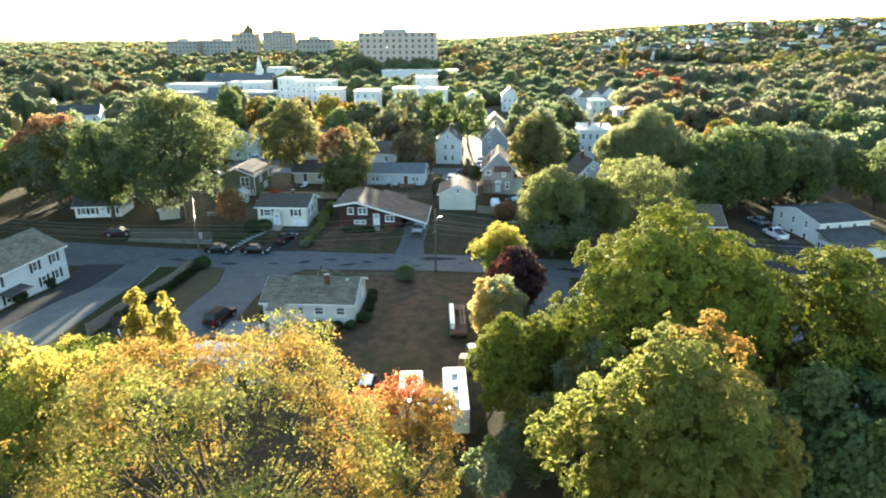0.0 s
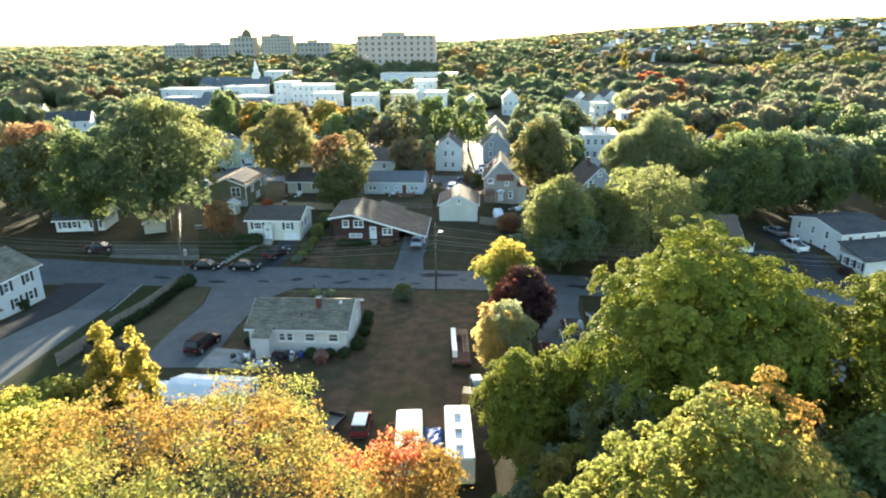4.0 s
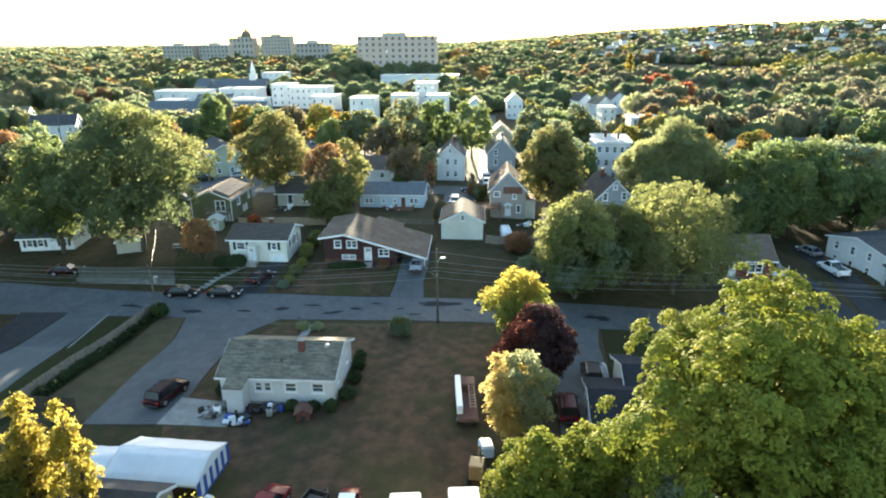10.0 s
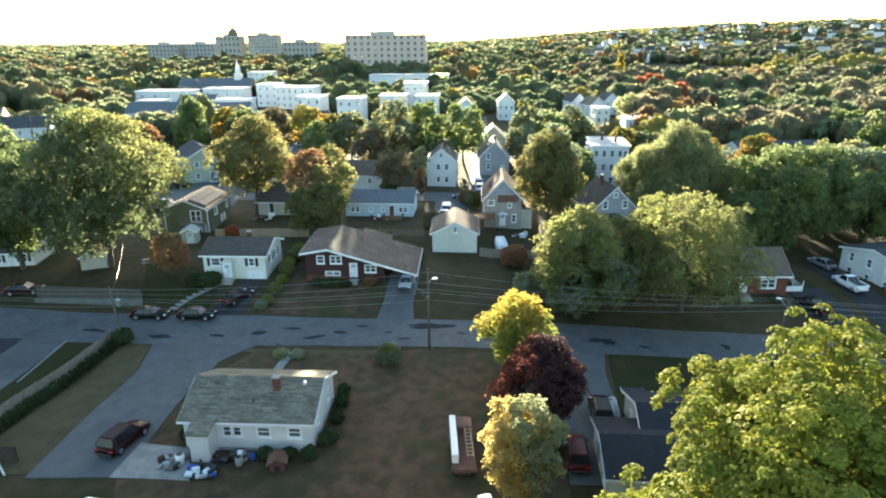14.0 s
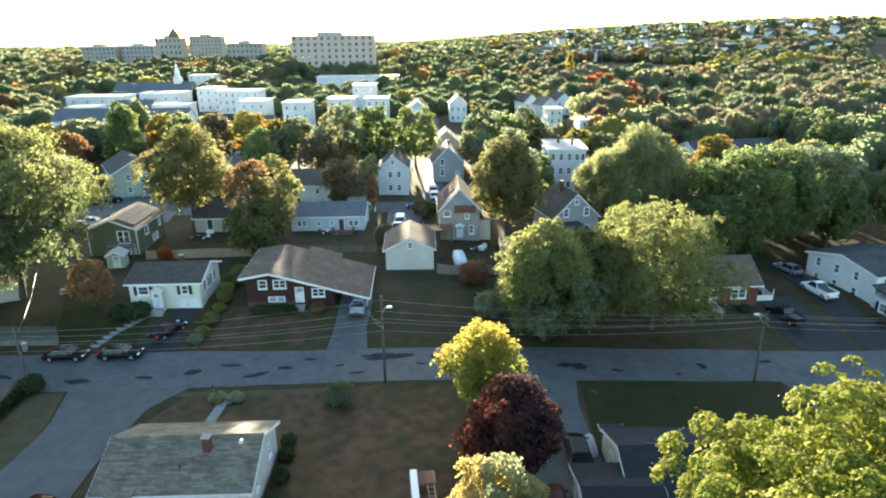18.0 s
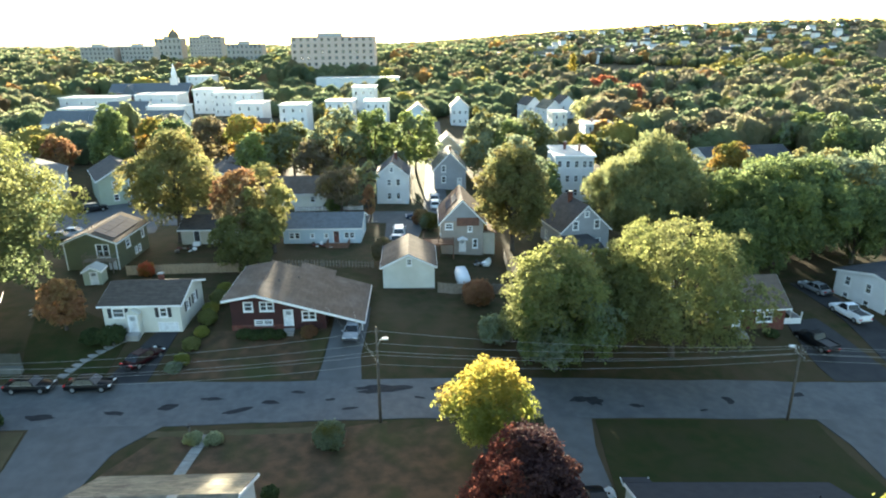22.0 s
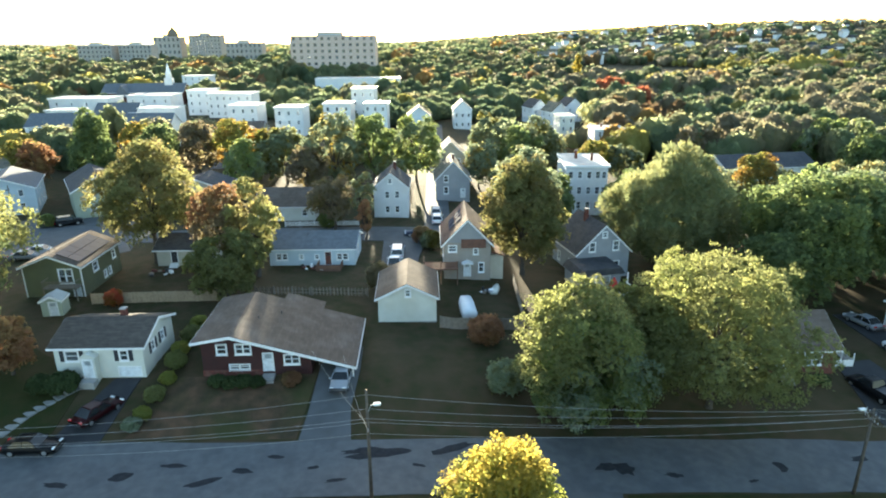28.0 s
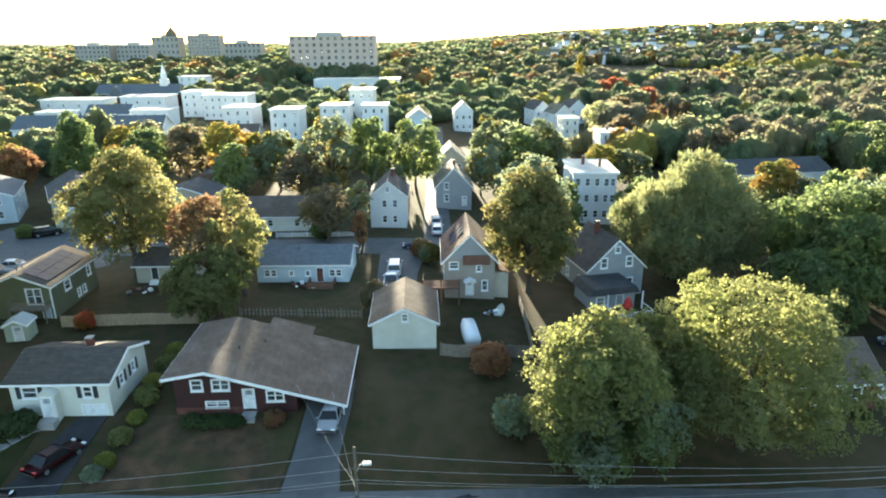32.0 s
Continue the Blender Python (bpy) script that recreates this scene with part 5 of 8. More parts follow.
wg = house("attached_garage", 17.02, -22.54, -6, 5.4, 7.7, 3.1, 1.1, "x", M_CREAM, M_ROOFBLACK, "pale garage wing with a low black roof beside a house", z=-0.6, over=0.35, openings=rows("W", (-2.3, 0.0, 2.3), (1.2,), 0.75, 1.1), category="garage")


def draped_cover(x, y, turn, a, b, h, label):
    """A plastic cover drawn over a heap, in folds down to the ground."""
    rng = random.Random(9)
    root = thing("tarpaulin", x, y, None, turn, label, "tarpaulin")
    bm = bmesh.new()
    nu, nv = 14, 20
    grid = []
    for j in range(nv + 1):
        row = []
        for i in range(nu + 1):
            u, v = 2 * i / nu - 1, 2 * j / nv - 1
            edge = max(abs(u), abs(v))
            z = h * (1 - edge**5) * (0.75 + 0.2 * math.sin(3.1 * v + 1.2) + 0.12 * math.sin(5 * u + 2.3 * v)) + rng.uniform(0, 0.05)
            row.append(bm.verts.new((u * a + 0.04 * math.sin(9 * v), v * b + 0.05 * math.sin(8 * u), max(0.02, z))))
        grid.append(row)
    for j in range(nv):
        for i in range(nu):
            bm.faces.new((grid[j][i], grid[j][i + 1], grid[j + 1][i + 1], grid[j + 1][i]))
    bmesh.ops.solidify(bm, geom=bm.faces[:], thickness=0.01)
    part("cover", bm, M_TRIM, root, smooth=True)


draped_cover(18.0, -12.6, -6, 0.6, 1.5, 1.1, "pale plastic tarpaulin over a heap beside a house")

# the white house at the west edge and its neighbours
lh = house("white_house", -61.3, -7.8, -8, 9.5, 15.0, 5.2, 2.3, "y", M_WHITE, M_ROOFGREY, "large white two-storey house with a grey shingle roof and black shutters", z=-0.1, over=0.35, style={"shutters": M_SHUTTER}, openings=rows("E", (-5.2, 1.5, 5.2), (3.4,), 0.9, 1.3) + rows("E", (-4, 2.6, 5.2), (0.9,), 0.9, 1.3))
part("entry_hood", prism(bmesh.new(), [(4.7, 2.6), (6.6, 2.3), (6.6, 2.42), (4.7, 2.75)], -5.5, -1.5, "y"), M_ROOFDARK, lh)
lf = house("small_white_house", -64.0, 27.5, 6, 8.2, 6.5, 2.5, 1.8, "x", M_WHITE, M_ROOFDARK, "small white bungalow with black shutters under trees", z=2.0, style={"shutters": M_SHUTTER}, openings=[W("S", -2.6, 0.9, 0.9, 1.2), W("S", -0.9, 0.9, 0.9, 1.2), ("door", "S", 0.9, 0.2, 0.9, 2.0), W("S", 2.7, 0.9, 0.9, 1.2)])
ls = house("shed", -50.6, 25.5, 20, 3.6, 6.0, 2.1, 1.0, "y", M_BEIGESIDE, M_ROOFBROWN, "beige garden shed with a brown roof", z=2.1, over=0.2, openings=[W("E", 0, 0.9, 0.8, 0.8)], category="shed")
gn = house("olive_house", -42.0, 46.0, -4, 7.6, 10.6, 4.6, 1.5, "y", M_OLIVE, M_ROOFBROWN, "olive green two-storey house with solar panels on the roof", z=1.9, over=0.4, openings=[("window", "S", 1.75, 2.25, 1.8, 1.95), ("door", "S", 2.9, 0.1, 0.9, 1.9)] + rows("E", (-1.6,), (2.7,), 1.3, 1.2) + rows("E", (0.6, 1.9), (0.9,), 0.7, 1.0) + [W("E", 3.6, 2.7, 0.9, 1.2)])
bal = part("balcony", boxes((-0.7, 3.7, -6.9, -5.32, 1.95, 2.12)), M_WOOD, gn, "grey wooden balcony with railing")
rail = boxes((-0.7, 3.7, -6.9, -6.82, 2.95, 3.05), (-0.7, -0.62, -6.82, -5.32, 2.95, 3.05), (3.62, 3.7, -6.82, -5.32, 2.95, 3.05))
for i in range(22):
    box(rail, -0.66 + i * 0.2, -0.6 + i * 0.2, -6.88, -6.84, 2.12, 2.95)
part("balcony_railing", rail, M_WOOD, bal)
for px in (-0.6, 1.5, 3.6):
    part("balcony_post", boxes((px - 0.07, px + 0.07, -6.9, -6.76, -1.0, 1.95)), M_WOOD, bal)
part("corner_board", boxes((3.72, 3.86, -5.36, -5.22, -1.0, 4.55), (-3.86, -3.72, -5.36, -5.22, -1.0, 4.55)), M_TRIM, gn, "white corner board")
slope = math.degrees(math.atan2(1.5, 3.8))
for i in range(2):
    for j in range(5):
        part("solar_panel", boxes((0.45 + i * 1.6, 1.98 + i * 1.6, -4.6 + j * 1.75, -2.9 + j * 1.75, 0.2, 0.25), m=pose(0, 0, 6.12, 0, slope, 0)), M_SOLAR, gn)
vents(gn, [(-0.9, -3.4, 5.8), (-0.5, -2.9, 5.9)])
bg = house("grey_bungalow", -28.6, 55.0, -4, 8.0, 7.0, 2.8, 1.4, "x", M_BEIGESIDE, M_ROOFDARK, "small taupe bungalow with white steps", z=2.0, openings=[("door", "S", -1.4, 0.7, 0.9, 2.0), W("S", 1.9, 1.2, 1.2, 1.1)], style={"door": M_SHUTTER})
part("steps", boxes(*[(-2.0, -0.8, -3.7 - 0.28 * i - 0.28, -3.7 - 0.28 * i, -0.3, 0.66 - 0.17 * i) for i in range(4)]), M_TRIM, bg, "white wooden steps")
dx = house("sage_duplex", -58.0, 92.5, 28, 9.5, 15.0, 5.6, 2.6, "y", M_SAGE, M_ROOFDARK, "sage green two-storey townhouse with a charcoal roof", z=1.1, over=0.4, openings=rows("S", (-1.6, 1.6), (3.8, 1.0), 0.9, 1.3) + rows("E", (-5, -1, 4), (3.8,), 0.8, 1.2) + [("door", "E", 1.5, 0.2, 1.0, 2.1), ("door", "S", 3.2, 0.2, 1.0, 2.1)])
dx2 = house("sage_duplex", -49.5, 101.5, 28, 8.5, 12.0, 6.6, 2.4, "y", M_SAGE, M_ROOFDARK, "sage green townhouse joined to its neighbour", z=1.0, openings=rows("S", (-2, 2), (1.2, 4.4)) + rows("E", (-3, 2), (4.4,)))
bl = house("pale_blue_house", -76.5, 95.0, 20, 11.0, 14.0, 5.4, 2.2, "y", M_PALEBLUE, M_ROOFBLUE, "pale blue two-storey house with a grey-blue roof", z=1.0, openings=rows("E", (-4, 0, 4), (1.1, 3.8)) + rows("S", (-3, 3), (1.1, 3.8)))
r2 = house("cream_cape", -17.2, 81.5, -4, 11.0, 8.0, 3.0, 2.6, "x", M_CREAM, M_ROOFBROWN, "cream cape house with a brown roof behind a white fence", z=1.3, openings=rows("S", (-4, -1.2, 3.6), (1.0,), 0.9, 1.2))
tw = house("beige_house", -35.5, 90.0, -4, 10.0, 8.5, 5.4, 1.8, "y", M_BEIGESIDE, M_ROOFDARK, "beige two-storey house with wide windows", z=0.9, openings=[W("S", 2.2, 3.4, 2.6, 1.3), W("S", -2.4, 1.0, 2.0, 1.2), W("S", 2.4, 1.0, 1.4, 1.2)])


# ---- trees near the path ----
tree(21.0, -39.6, 21.6, 9.6, 2.5, 0.18, 1.1, L_OAK, "large spreading green oak in full leaf", n=44, seed=7, rugged=0.5, clump=0.75, keep=0.5, top=0.35, fill=0.15, loose=0.2)
tree(34.5, -40.5, 18.8, 8.6, 2.5, 0.26, 1.1, L_OAK, "broad dark green tree in full leaf", n=26, seed=4, rugged=1.0, clump=1.1, keep=0.62, fill=0.2, loose=0.3)
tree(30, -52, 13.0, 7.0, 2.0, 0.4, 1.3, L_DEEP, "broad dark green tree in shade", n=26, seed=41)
tree(14.3, -59.5, 19.5, 6.9, 3.0, 0.19, 1.3, L_MAPLE, "yellow-green maple turning orange at its top", n=60, seed=5, clump=0.8, keep=0.5, extra=(L_ORANGE, 0.1, "orange upper branches"), top=0.72, side=-0.7, rugged=1.2, fill=0.2, loose=0.25)
tree(-11.2, -62.0, 20.0, 10.8, 2.0, 0.14, 0.4, L_ORANGE, "broad orange and yellow maple with thinning leaves", n=64, seed=6, top=0.1, fill=0.3, boughs=64, twigs=6, clump=0.75, keep=0.6, core=0)
tree(-1.5, -53.5, 13.0, 4.6, 2.0, 0.16, 0.6, L_ORANGE, "small orange maple with a red side", n=24, seed=7, boughs=24, twigs=5, core=0, extra=(L_RED, 0.14, "bright red branch"))
tree(-23.6, -54.5, 15.4, 5.2, 4.5, 0.17, 1.0, L_OAK, "olive-green tree turning gold", n=34, seed=8, rugged=0.8, keep=0.6, extra=(L_GOLD, 0.12, "golden upper leaves"), side=0.0)
tree(-34.0, -48.0, 13.0, 6.2, 1.5, 0.28, 1.4, L_MAPLE, "yellow-green tree with orange edges", n=30, seed=9, extra=(L_ORANGE, 0.2, "orange branch tips"))
tree(-23.7, -38.6, 12.2, 1.5, 3.0, 0.15, 1.2, L_GOLD, "slender bright yellow tree beside a shed", n=44, seed=10, top=0.7, rugged=1.0)
tree(-26.7, -38.2, 12.6, 1.5, 3.0, 0.15, 1.2, L_GOLD, "slender yellow sapling beside a shed", n=40, seed=11, top=0.7, rugged=1.0)
tree(-29.8, -41.0, 9.5, 3.6, 0.6, 0.24, 1.6, L_MAPLE, "bushy yellow-green tree at a fence", n=30, seed=12)
tree(7.2, -40.0, 10.6, 4.0, 0.5, 0.19, 1.5, L_OAK, "bushy olive-green tree beside parked trailers", n=34, seed=13)
tree(11.8, -38.0, 10.8, 4.4, 0.5, 0.2, 1.5, L_OAK, "bushy olive-green tree in a thicket", n=32, seed=14)
tree(13.5, -44.5, 11.5, 4.2, 0.5, 0.2, 1.4, L_OLIVE, "dark olive-green tree beside trailers", n=34, seed=15, top=0.3, rugged=0.8, keep=0.6)
tree(8.6, -48.5, 9.0, 3.4, 0.4, 0.19, 1.3, L_OLIVE, "bushy green tree with yellow patches", n=16, seed=16, extra=(L_YELLOW, 0.2, "yellow leaf patch"))
tree(4.6, -50.0, 5.0, 2.2, 0.2, 0.24, 1.4, L_GREEN, "low bushy green sapling in the yard", n=12, seed=17)
tree(17.0, -36.0, 9.6, 3.6, 0.8, 0.2, 1.4, L_OAK, "olive green tree below a large oak", n=26, seed=18)
tree(7.0, -26.6, 9.2, 3.3, 1.0, 0.17, 1.4, L_PALEGOLD, "small golden and silver-green tree", n=26, seed=19, extra=(L_SILVER, 0.55, "silvery green half of the crown"), side=-4)
tree(10.2, -17.2, 9.2, 4.4, 1.2, 0.2, 1.4, L_PURPLE, "dark purple-leaved maple with a red side", n=30, seed=20, extra=(L_CRIMSON, 0.24, "red leafy side"), side=2.5)
tree(9.2, -6.8, 10.4, 3.8, 1.5, 0.19, 0.85, L_MAPLE, "yellow-green street tree turning gold", n=34, seed=21, top=0.45, rugged=1.0, clump=0.8, extra=(L_GOLD, 0.3, "golden upper leaves"), side=0.1)
# the upper half of this crown takes a paler leaf colour for sunlight
tree(19.2, 8.8, 14.4, 6.6, 1.2, 0.24, 1.1, L_GREEN, "broad green street tree with a few orange leaves", n=34, seed=22, rugged=0.8, keep=0.7, core=1.2, extra=(L_SAGE, 0.5, "upper leaves coloured paler as sunlit"))
tree(34.0, 11.8, 16.4, 9.2, 1.6, 0.2, 0.75, L_SAGE, "wide sunlit green tree overhanging a lawn", n=48, seed=23, rugged=1.0, clump=0.7, keep=0.58, core=0.3, boughs=30, twigs=3)
tree(26.0, 13.0, 12.5, 6.0, 1.0, 0.27, 1.1, L_SAGE, "green tree with a thin crown", n=20, seed=24)
# the maple's upper east clumps are coloured paler, as sunlit
tree(-47.6, 23.5, 22.6, 11.0, 3.0, 0.32, 1.1, L_SAGESHADE, "tall spreading green maple lit from behind", n=40, seed=25, rugged=1.0, keep=0.85, core=0.5, boughs=30, twigs=2, extra=(L_SAGE, 0.22, "leaves coloured paler as sunlit"), side=-1.2)
tree(-60.0, 22.5, 18.0, 7.0, 2.0, 0.29, 1.2, L_DEEP, "tall green tree beside a house", n=28, seed=26)
tree(-74.0, 30.0, 18.5, 9.6, 1.0, 0.34, 1.2, L_OLIVE, "olive tree with rust-coloured tips", n=24, seed=27, extra=(L_RUST, 0.2, "rust-orange branch tips"))
tree(-86.0, 22.0, 17.5, 9.2, 1.0, 0.34, 1.2, L_DEEP, "dark green tree at the street", n=22, seed=28)
tree(-36.9, 19.7, 6.6, 2.9, 0.6, 0.28, 1.4, L_RUST, "small rust-red ornamental tree", n=16, seed=29)
tree(-33.5, 53.5, 18.6, 7.2, 3.5, 0.32, 1.2, L_LIT, "tall olive-green tree behind a fence", n=22, seed=30, rugged=1.0)
tree(-19.4, 38.0, 9.2, 5.4, 0.3, 0.29, 1.2, L_SAGE, "rounded green tree in a back yard", n=20, seed=31)
tree(-21.5, 47.5, 13.5, 4.6, 2.5, 0.3, 1, L_BROWN, "brown tree with thinning leaves", n=22, extra=(L_RUST, 0.4, "rust-red upper leaves"), seed=32)
tree(-16.6, 45.0, 14.5, 3.8, 2.5, 0.3, 0.85, L_LIT, "slender olive-yellow tree in a back yard", n=18, seed=33)
tree(21.6, 45.0, 17.0, 6.2, 2.0, 0.32, 1.2, L_LIT, "tall rounded tree with yellowing lower leaves", n=36, seed=34)
tree(23.0, 52.0, 18.0, 5.0, 6.0, 0.34, 1.2, L_TURNING, "tall yellowing tree behind another", n=20, seed=341)
tree(46.2, 50.0, 18.0, 9.5, 1.0, 0.62, 5.5, L_PINE, "broad pale soft-needled white pine", n=30, seed=35, flat=0.9, rugged=1.0, clump=0.9, boughs=26, needle=True)
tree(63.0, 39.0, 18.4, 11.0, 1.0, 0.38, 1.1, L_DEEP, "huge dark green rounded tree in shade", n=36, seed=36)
tree(80.0, 52.0, 16.5, 10.0, 1.0, 0.36, 1.2, L_TURNING, "large rounded green tree with yellow edges", n=30, seed=37)
tree(58.0, 66.0, 15.0, 8.0, 1.0, 0.36, 1.2, L_TURNING, "tree turning yellow and orange on top", n=24, seed=38, extra=(L_ORANGE, 0.25, "orange upper leaves"))
tree(72.0, 70.0, 15.0, 8.0, 1.0, 0.36, 1.2, L_OLIVE, "olive tree turning orange on top", n=24, seed=39, extra=(L_ORANGE, 0.2, "orange upper leaves"))
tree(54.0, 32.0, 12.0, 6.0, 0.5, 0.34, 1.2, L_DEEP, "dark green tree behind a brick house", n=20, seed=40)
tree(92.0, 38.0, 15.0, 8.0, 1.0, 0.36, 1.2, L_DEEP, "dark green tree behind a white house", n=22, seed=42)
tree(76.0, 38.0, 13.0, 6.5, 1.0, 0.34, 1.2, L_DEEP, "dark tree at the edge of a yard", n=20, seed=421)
tree(-1.8, 62.0, 7.6, 1.5, 1.0, 0.29, 1.2, L_RUST, "narrow rust-orange tree beside a drive", n=12, seed=43, top=0.4)
tree(-7.4, 66.0, 11.0, 4.2, 2.0, 0.32, 0.68, L_BROWN, "thin grey-brown tree losing its leaves", n=18, seed=44, fill=0.5)
tree(-2.6, 71.0, 10.5, 2.6, 2.0, 0.32, 0.85, L_TURNING, "small tree with orange tips", n=14, seed=45)


tree(-66.0, 112.0, 18.5, 6.0, 1.0, 0.4, 1.3, L_DEEP, "tall dark conical evergreen beside row houses", n=40, seed=46, top=0.85)


tree(86.0, 204.0, 15.0, 7.5, 1.5, 0.5, 1.0, L_SILVER, "pale silvery willow beyond the white houses", n=26, seed=47, rugged=1.0)
tree(150.0, 450.0, 24.0, 4.0, 1.0, 0.8, 1.3, L_GOLD, "narrow golden poplar standing by a field", n=30, seed=48, top=0.6)


def wood_edge():
    """Trees that stand singly among the houses farther off, and a few added to block low sun."""
    spots = [(-53, 116, 15, 5.5, L_DEEP), (-59, 122, 15, 5.5, L_ORANGE), (-35, 122, 15, 6.2, L_ORANGE), (-22, 112, 14, 6.4, L_OLIVE), (-27, 118, 13, 5.0, L_YELLOW),
             (-10, 106, 17.5, 6.6, L_TURNING), (-15, 98, 12, 5.0, L_BROWN), (-1, 112, 17.0, 5.8, L_DEEP), (9.3, 110, 17.0, 6.4, L_GREEN), (3, 98, 9, 3.5, L_OLIVE), (28, 121, 16.5, 6.0, L_OLIVE), (36, 118, 14, 6.0, L_DEEP), (43, 128, 15.5, 7.5, L_OLIVE),
             (58, 122, 11, 6.0, L_YELLOW), (64, 118, 10, 5.0, L_OLIVE), (90, 136, 12, 5, L_BROWN), (98, 138, 11.5, 5, L_BROWN), (132, 132, 14.5, 12, L_GREEN), (126, 112, 12, 7, L_DEEP), (112, 84, 10, 7, L_DEEP), (120, 60, 14, 9, L_TURNING),
             (-45, 122, 15, 5, L_BROWN), (-88, 60, 15, 7, L_DEEP), (-98, 40, 16, 8, L_OLIVE), (-100, 82, 14, 7, L_GREEN), (-116, 108, 8, 5, L_RUST), (-82, 118, 11, 4.2, L_RUST), (-88, 124, 11, 4.5, L_YELLOW), (-120, 60, 15, 8, L_DEEP), (-70, 52, 13, 6, L_GREEN),
             # the last six, from (66, 53) on, are added to block low sun
             (-26, 62, 8, 3.5, L_YELLOW), (31, 66, 10, 4.5, L_DEEP), (28, 84, 12, 5, L_OLIVE), (33, 74, 11, 5, L_GREEN), (92, 78, 12, 7, L_DEEP), (50, 74, 12, 6, L_DEEP), (-8, 74, 7, 3, L_BROWN), (-30, 104, 12, 5, L_GREEN), (24, 106, 12, 5, L_TURNING), (106, 44, 14, 8, L_DEEP), (66, 53, 9, 6, L_DEEP), (73, 44, 8.5, 5, L_DEEP), (-88, 50, 9, 6, L_OLIVE), (-77, 45, 8, 5, L_DEEP), (-98, 58, 10, 6, L_GREEN), (-62, 38, 8, 5, L_DEEP)]
    for i, (x, y, h, r, leaf) in enumerate(spots):
        tree(x, y, h, r, 0.8, 0.55, 1.0, leaf, {L_PINE: "tall dark evergreen tree among houses", L_BROWN: "bare-looking grey-brown tree among houses", L_ORANGE: "orange autumn tree among houses", L_YELLOW: "yellow autumn tree among houses", L_RED: "red autumn tree among houses", L_RUST: "rust-coloured autumn tree among houses"}.get(leaf, "rounded green tree among houses"), n=18, seed=100 + i)


wood_edge()


# ---- far houses, blocks and woods ----
FAR = []


def far_house(x, y, w, d, h, roof_kind, walls, roof, label, turn=0.0, name="house", rise=2.4, floors=3, cols=3):
    FAR.append((x, y, max(w, d) * 0.62 + 2.5))
    zs = [1.2 + i * (h - 0.6) / floors for i in range(floors)]
    us = [-w / 2 + w * (i + 0.5) / cols for i in range(cols)]
    op = rows("S", us, zs, 0.95, 1.45) + rows("W", [-d * 0.25, d * 0.25], zs, 0.95, 1.45)
    if roof_kind == "flat":
        return house(name, x, y, turn, w, d, h, 0, "x", walls, roof, label, op, 0.3, flat=True)
    return house(name, x, y, turn, w, d, h, rise, roof_kind, walls, roof, label, op, 0.35)


for x, y, w, d, h in ((-83, 274, 11, 12, 11.2), (-72, 262, 9, 11, 10.6), (-62, 260, 11.5, 12, 10.6), (-50, 210, 10.5, 12, 10.4), (-32, 200, 10.2, 11, 10.4), (-15.5, 211, 10.5, 11, 10.4), (-7, 259, 10.5, 12, 12.2), (-1, 209, 8.8, 10, 10.4), (-89, 232, 15, 10, 7.6), (-109, 285, 21, 14, 8.4), (-138, 278, 28, 14, 8.0), (-125, 229, 12, 9, 7.6)):
    far_house(x, y, w, d, h, "flat", M_WHITE, M_ROOFPALE, "white flat-roofed three-storey apartment house", -6, "apartment_house", floors=3 if h > 9 else 2, cols=4 if w > 14 else 3)
for x, y in ((-107, 183), (-91, 181), (-75, 178)):
    far_house(x, y, 15.6, 11, 7.4, "x", M_WHITE, M_ROOFBLUE, "white row house with a slate-blue roof", -3, "row_house", 3.6, 2, 5)
far_house(-107, 236, 17, 10, 6.0, "x", M_PALEBLUE, M_ROOFBLUE, "pale house with a slate-blue roof", -4, "house", 3.2, 2, 4)
far_house(15, 203, 8.4, 10, 7.0, "y", M_PALEBLUE, M_ROOFDARK, "pale blue gabled two-storey house", -3, "house", 3.2, 2, 2)
far_house(34, 225, 7.4, 11, 8.0, "y", M_WHITE, M_ROOFDARK, "tall white gabled house", -3, "tall_white_house", 3.4, 2, 3)
far_house(70, 247, 7.5, 10, 7.0, "y", M_WHITE, M_ROOFDARK, "white gabled house among trees", 14, "white_house", 3.4, 2, 2)
far_house(76, 234, 8, 10, 6.6, "y", M_WHITE, M_ROOFGREY, "white gabled house among trees", 14, "white_house", 3.4, 2, 2)
far_house(87, 250, 8, 10, 7.0, "y", M_WHITE, M_ROOFDARK, "white gabled house among trees", 10, "white_house", 3.4, 2, 2)
far_house(69, 194, 5.6, 9, 9.4, "flat", M_CREAM, M_ROOFPALE, "narrow cream flat-roofed house", 0, "narrow_house", 0, 3, 2)
far_house(-133, 148, 14, 9, 6.6, "x", M_WHITE, M_ROOFDARK, "white house with a dark roof and dormers", 16, "white_house", 3.0, 2, 4)
far_house(-172, 183, 15, 11, 6.0, "x", M_WHITE, M_ROOFGREY, "white house with a grey roof", 18, "white_house", 3.2, 2, 4)
far_house(-40, 158, 7, 9, 5.4, "y", M_PALEBLUE, M_ROOFDARK, "small pale blue gabled house", -4, "house", 2.8, 2, 2)
far_house(-100, 128, 12, 9, 3.2, "x", M_WHITE, M_ROOFGREY, "low white house with a grey roof", 14, "low_house", 2.0, 1, 3)
far_house(-46, 188, 12, 9, 4.0, "x", M_BEIGESIDE, M_ROOFBROWN, "low tan house with a brown roof", -4, "low_house", 2.6, 1, 3)
far_house(103, 121, 26, 12, 3.6, "x", M_CREAM, M_ROOFDARK, "long low building with a charcoal roof among trees", 4, "long_building", 2.6, 1, 5)
far_house(142, 124, 18, 11, 3.4, "x", M_WHITE, M_ROOFDARK, "low white building with a dark roof", 2, "long_building", 2.4, 1, 4)
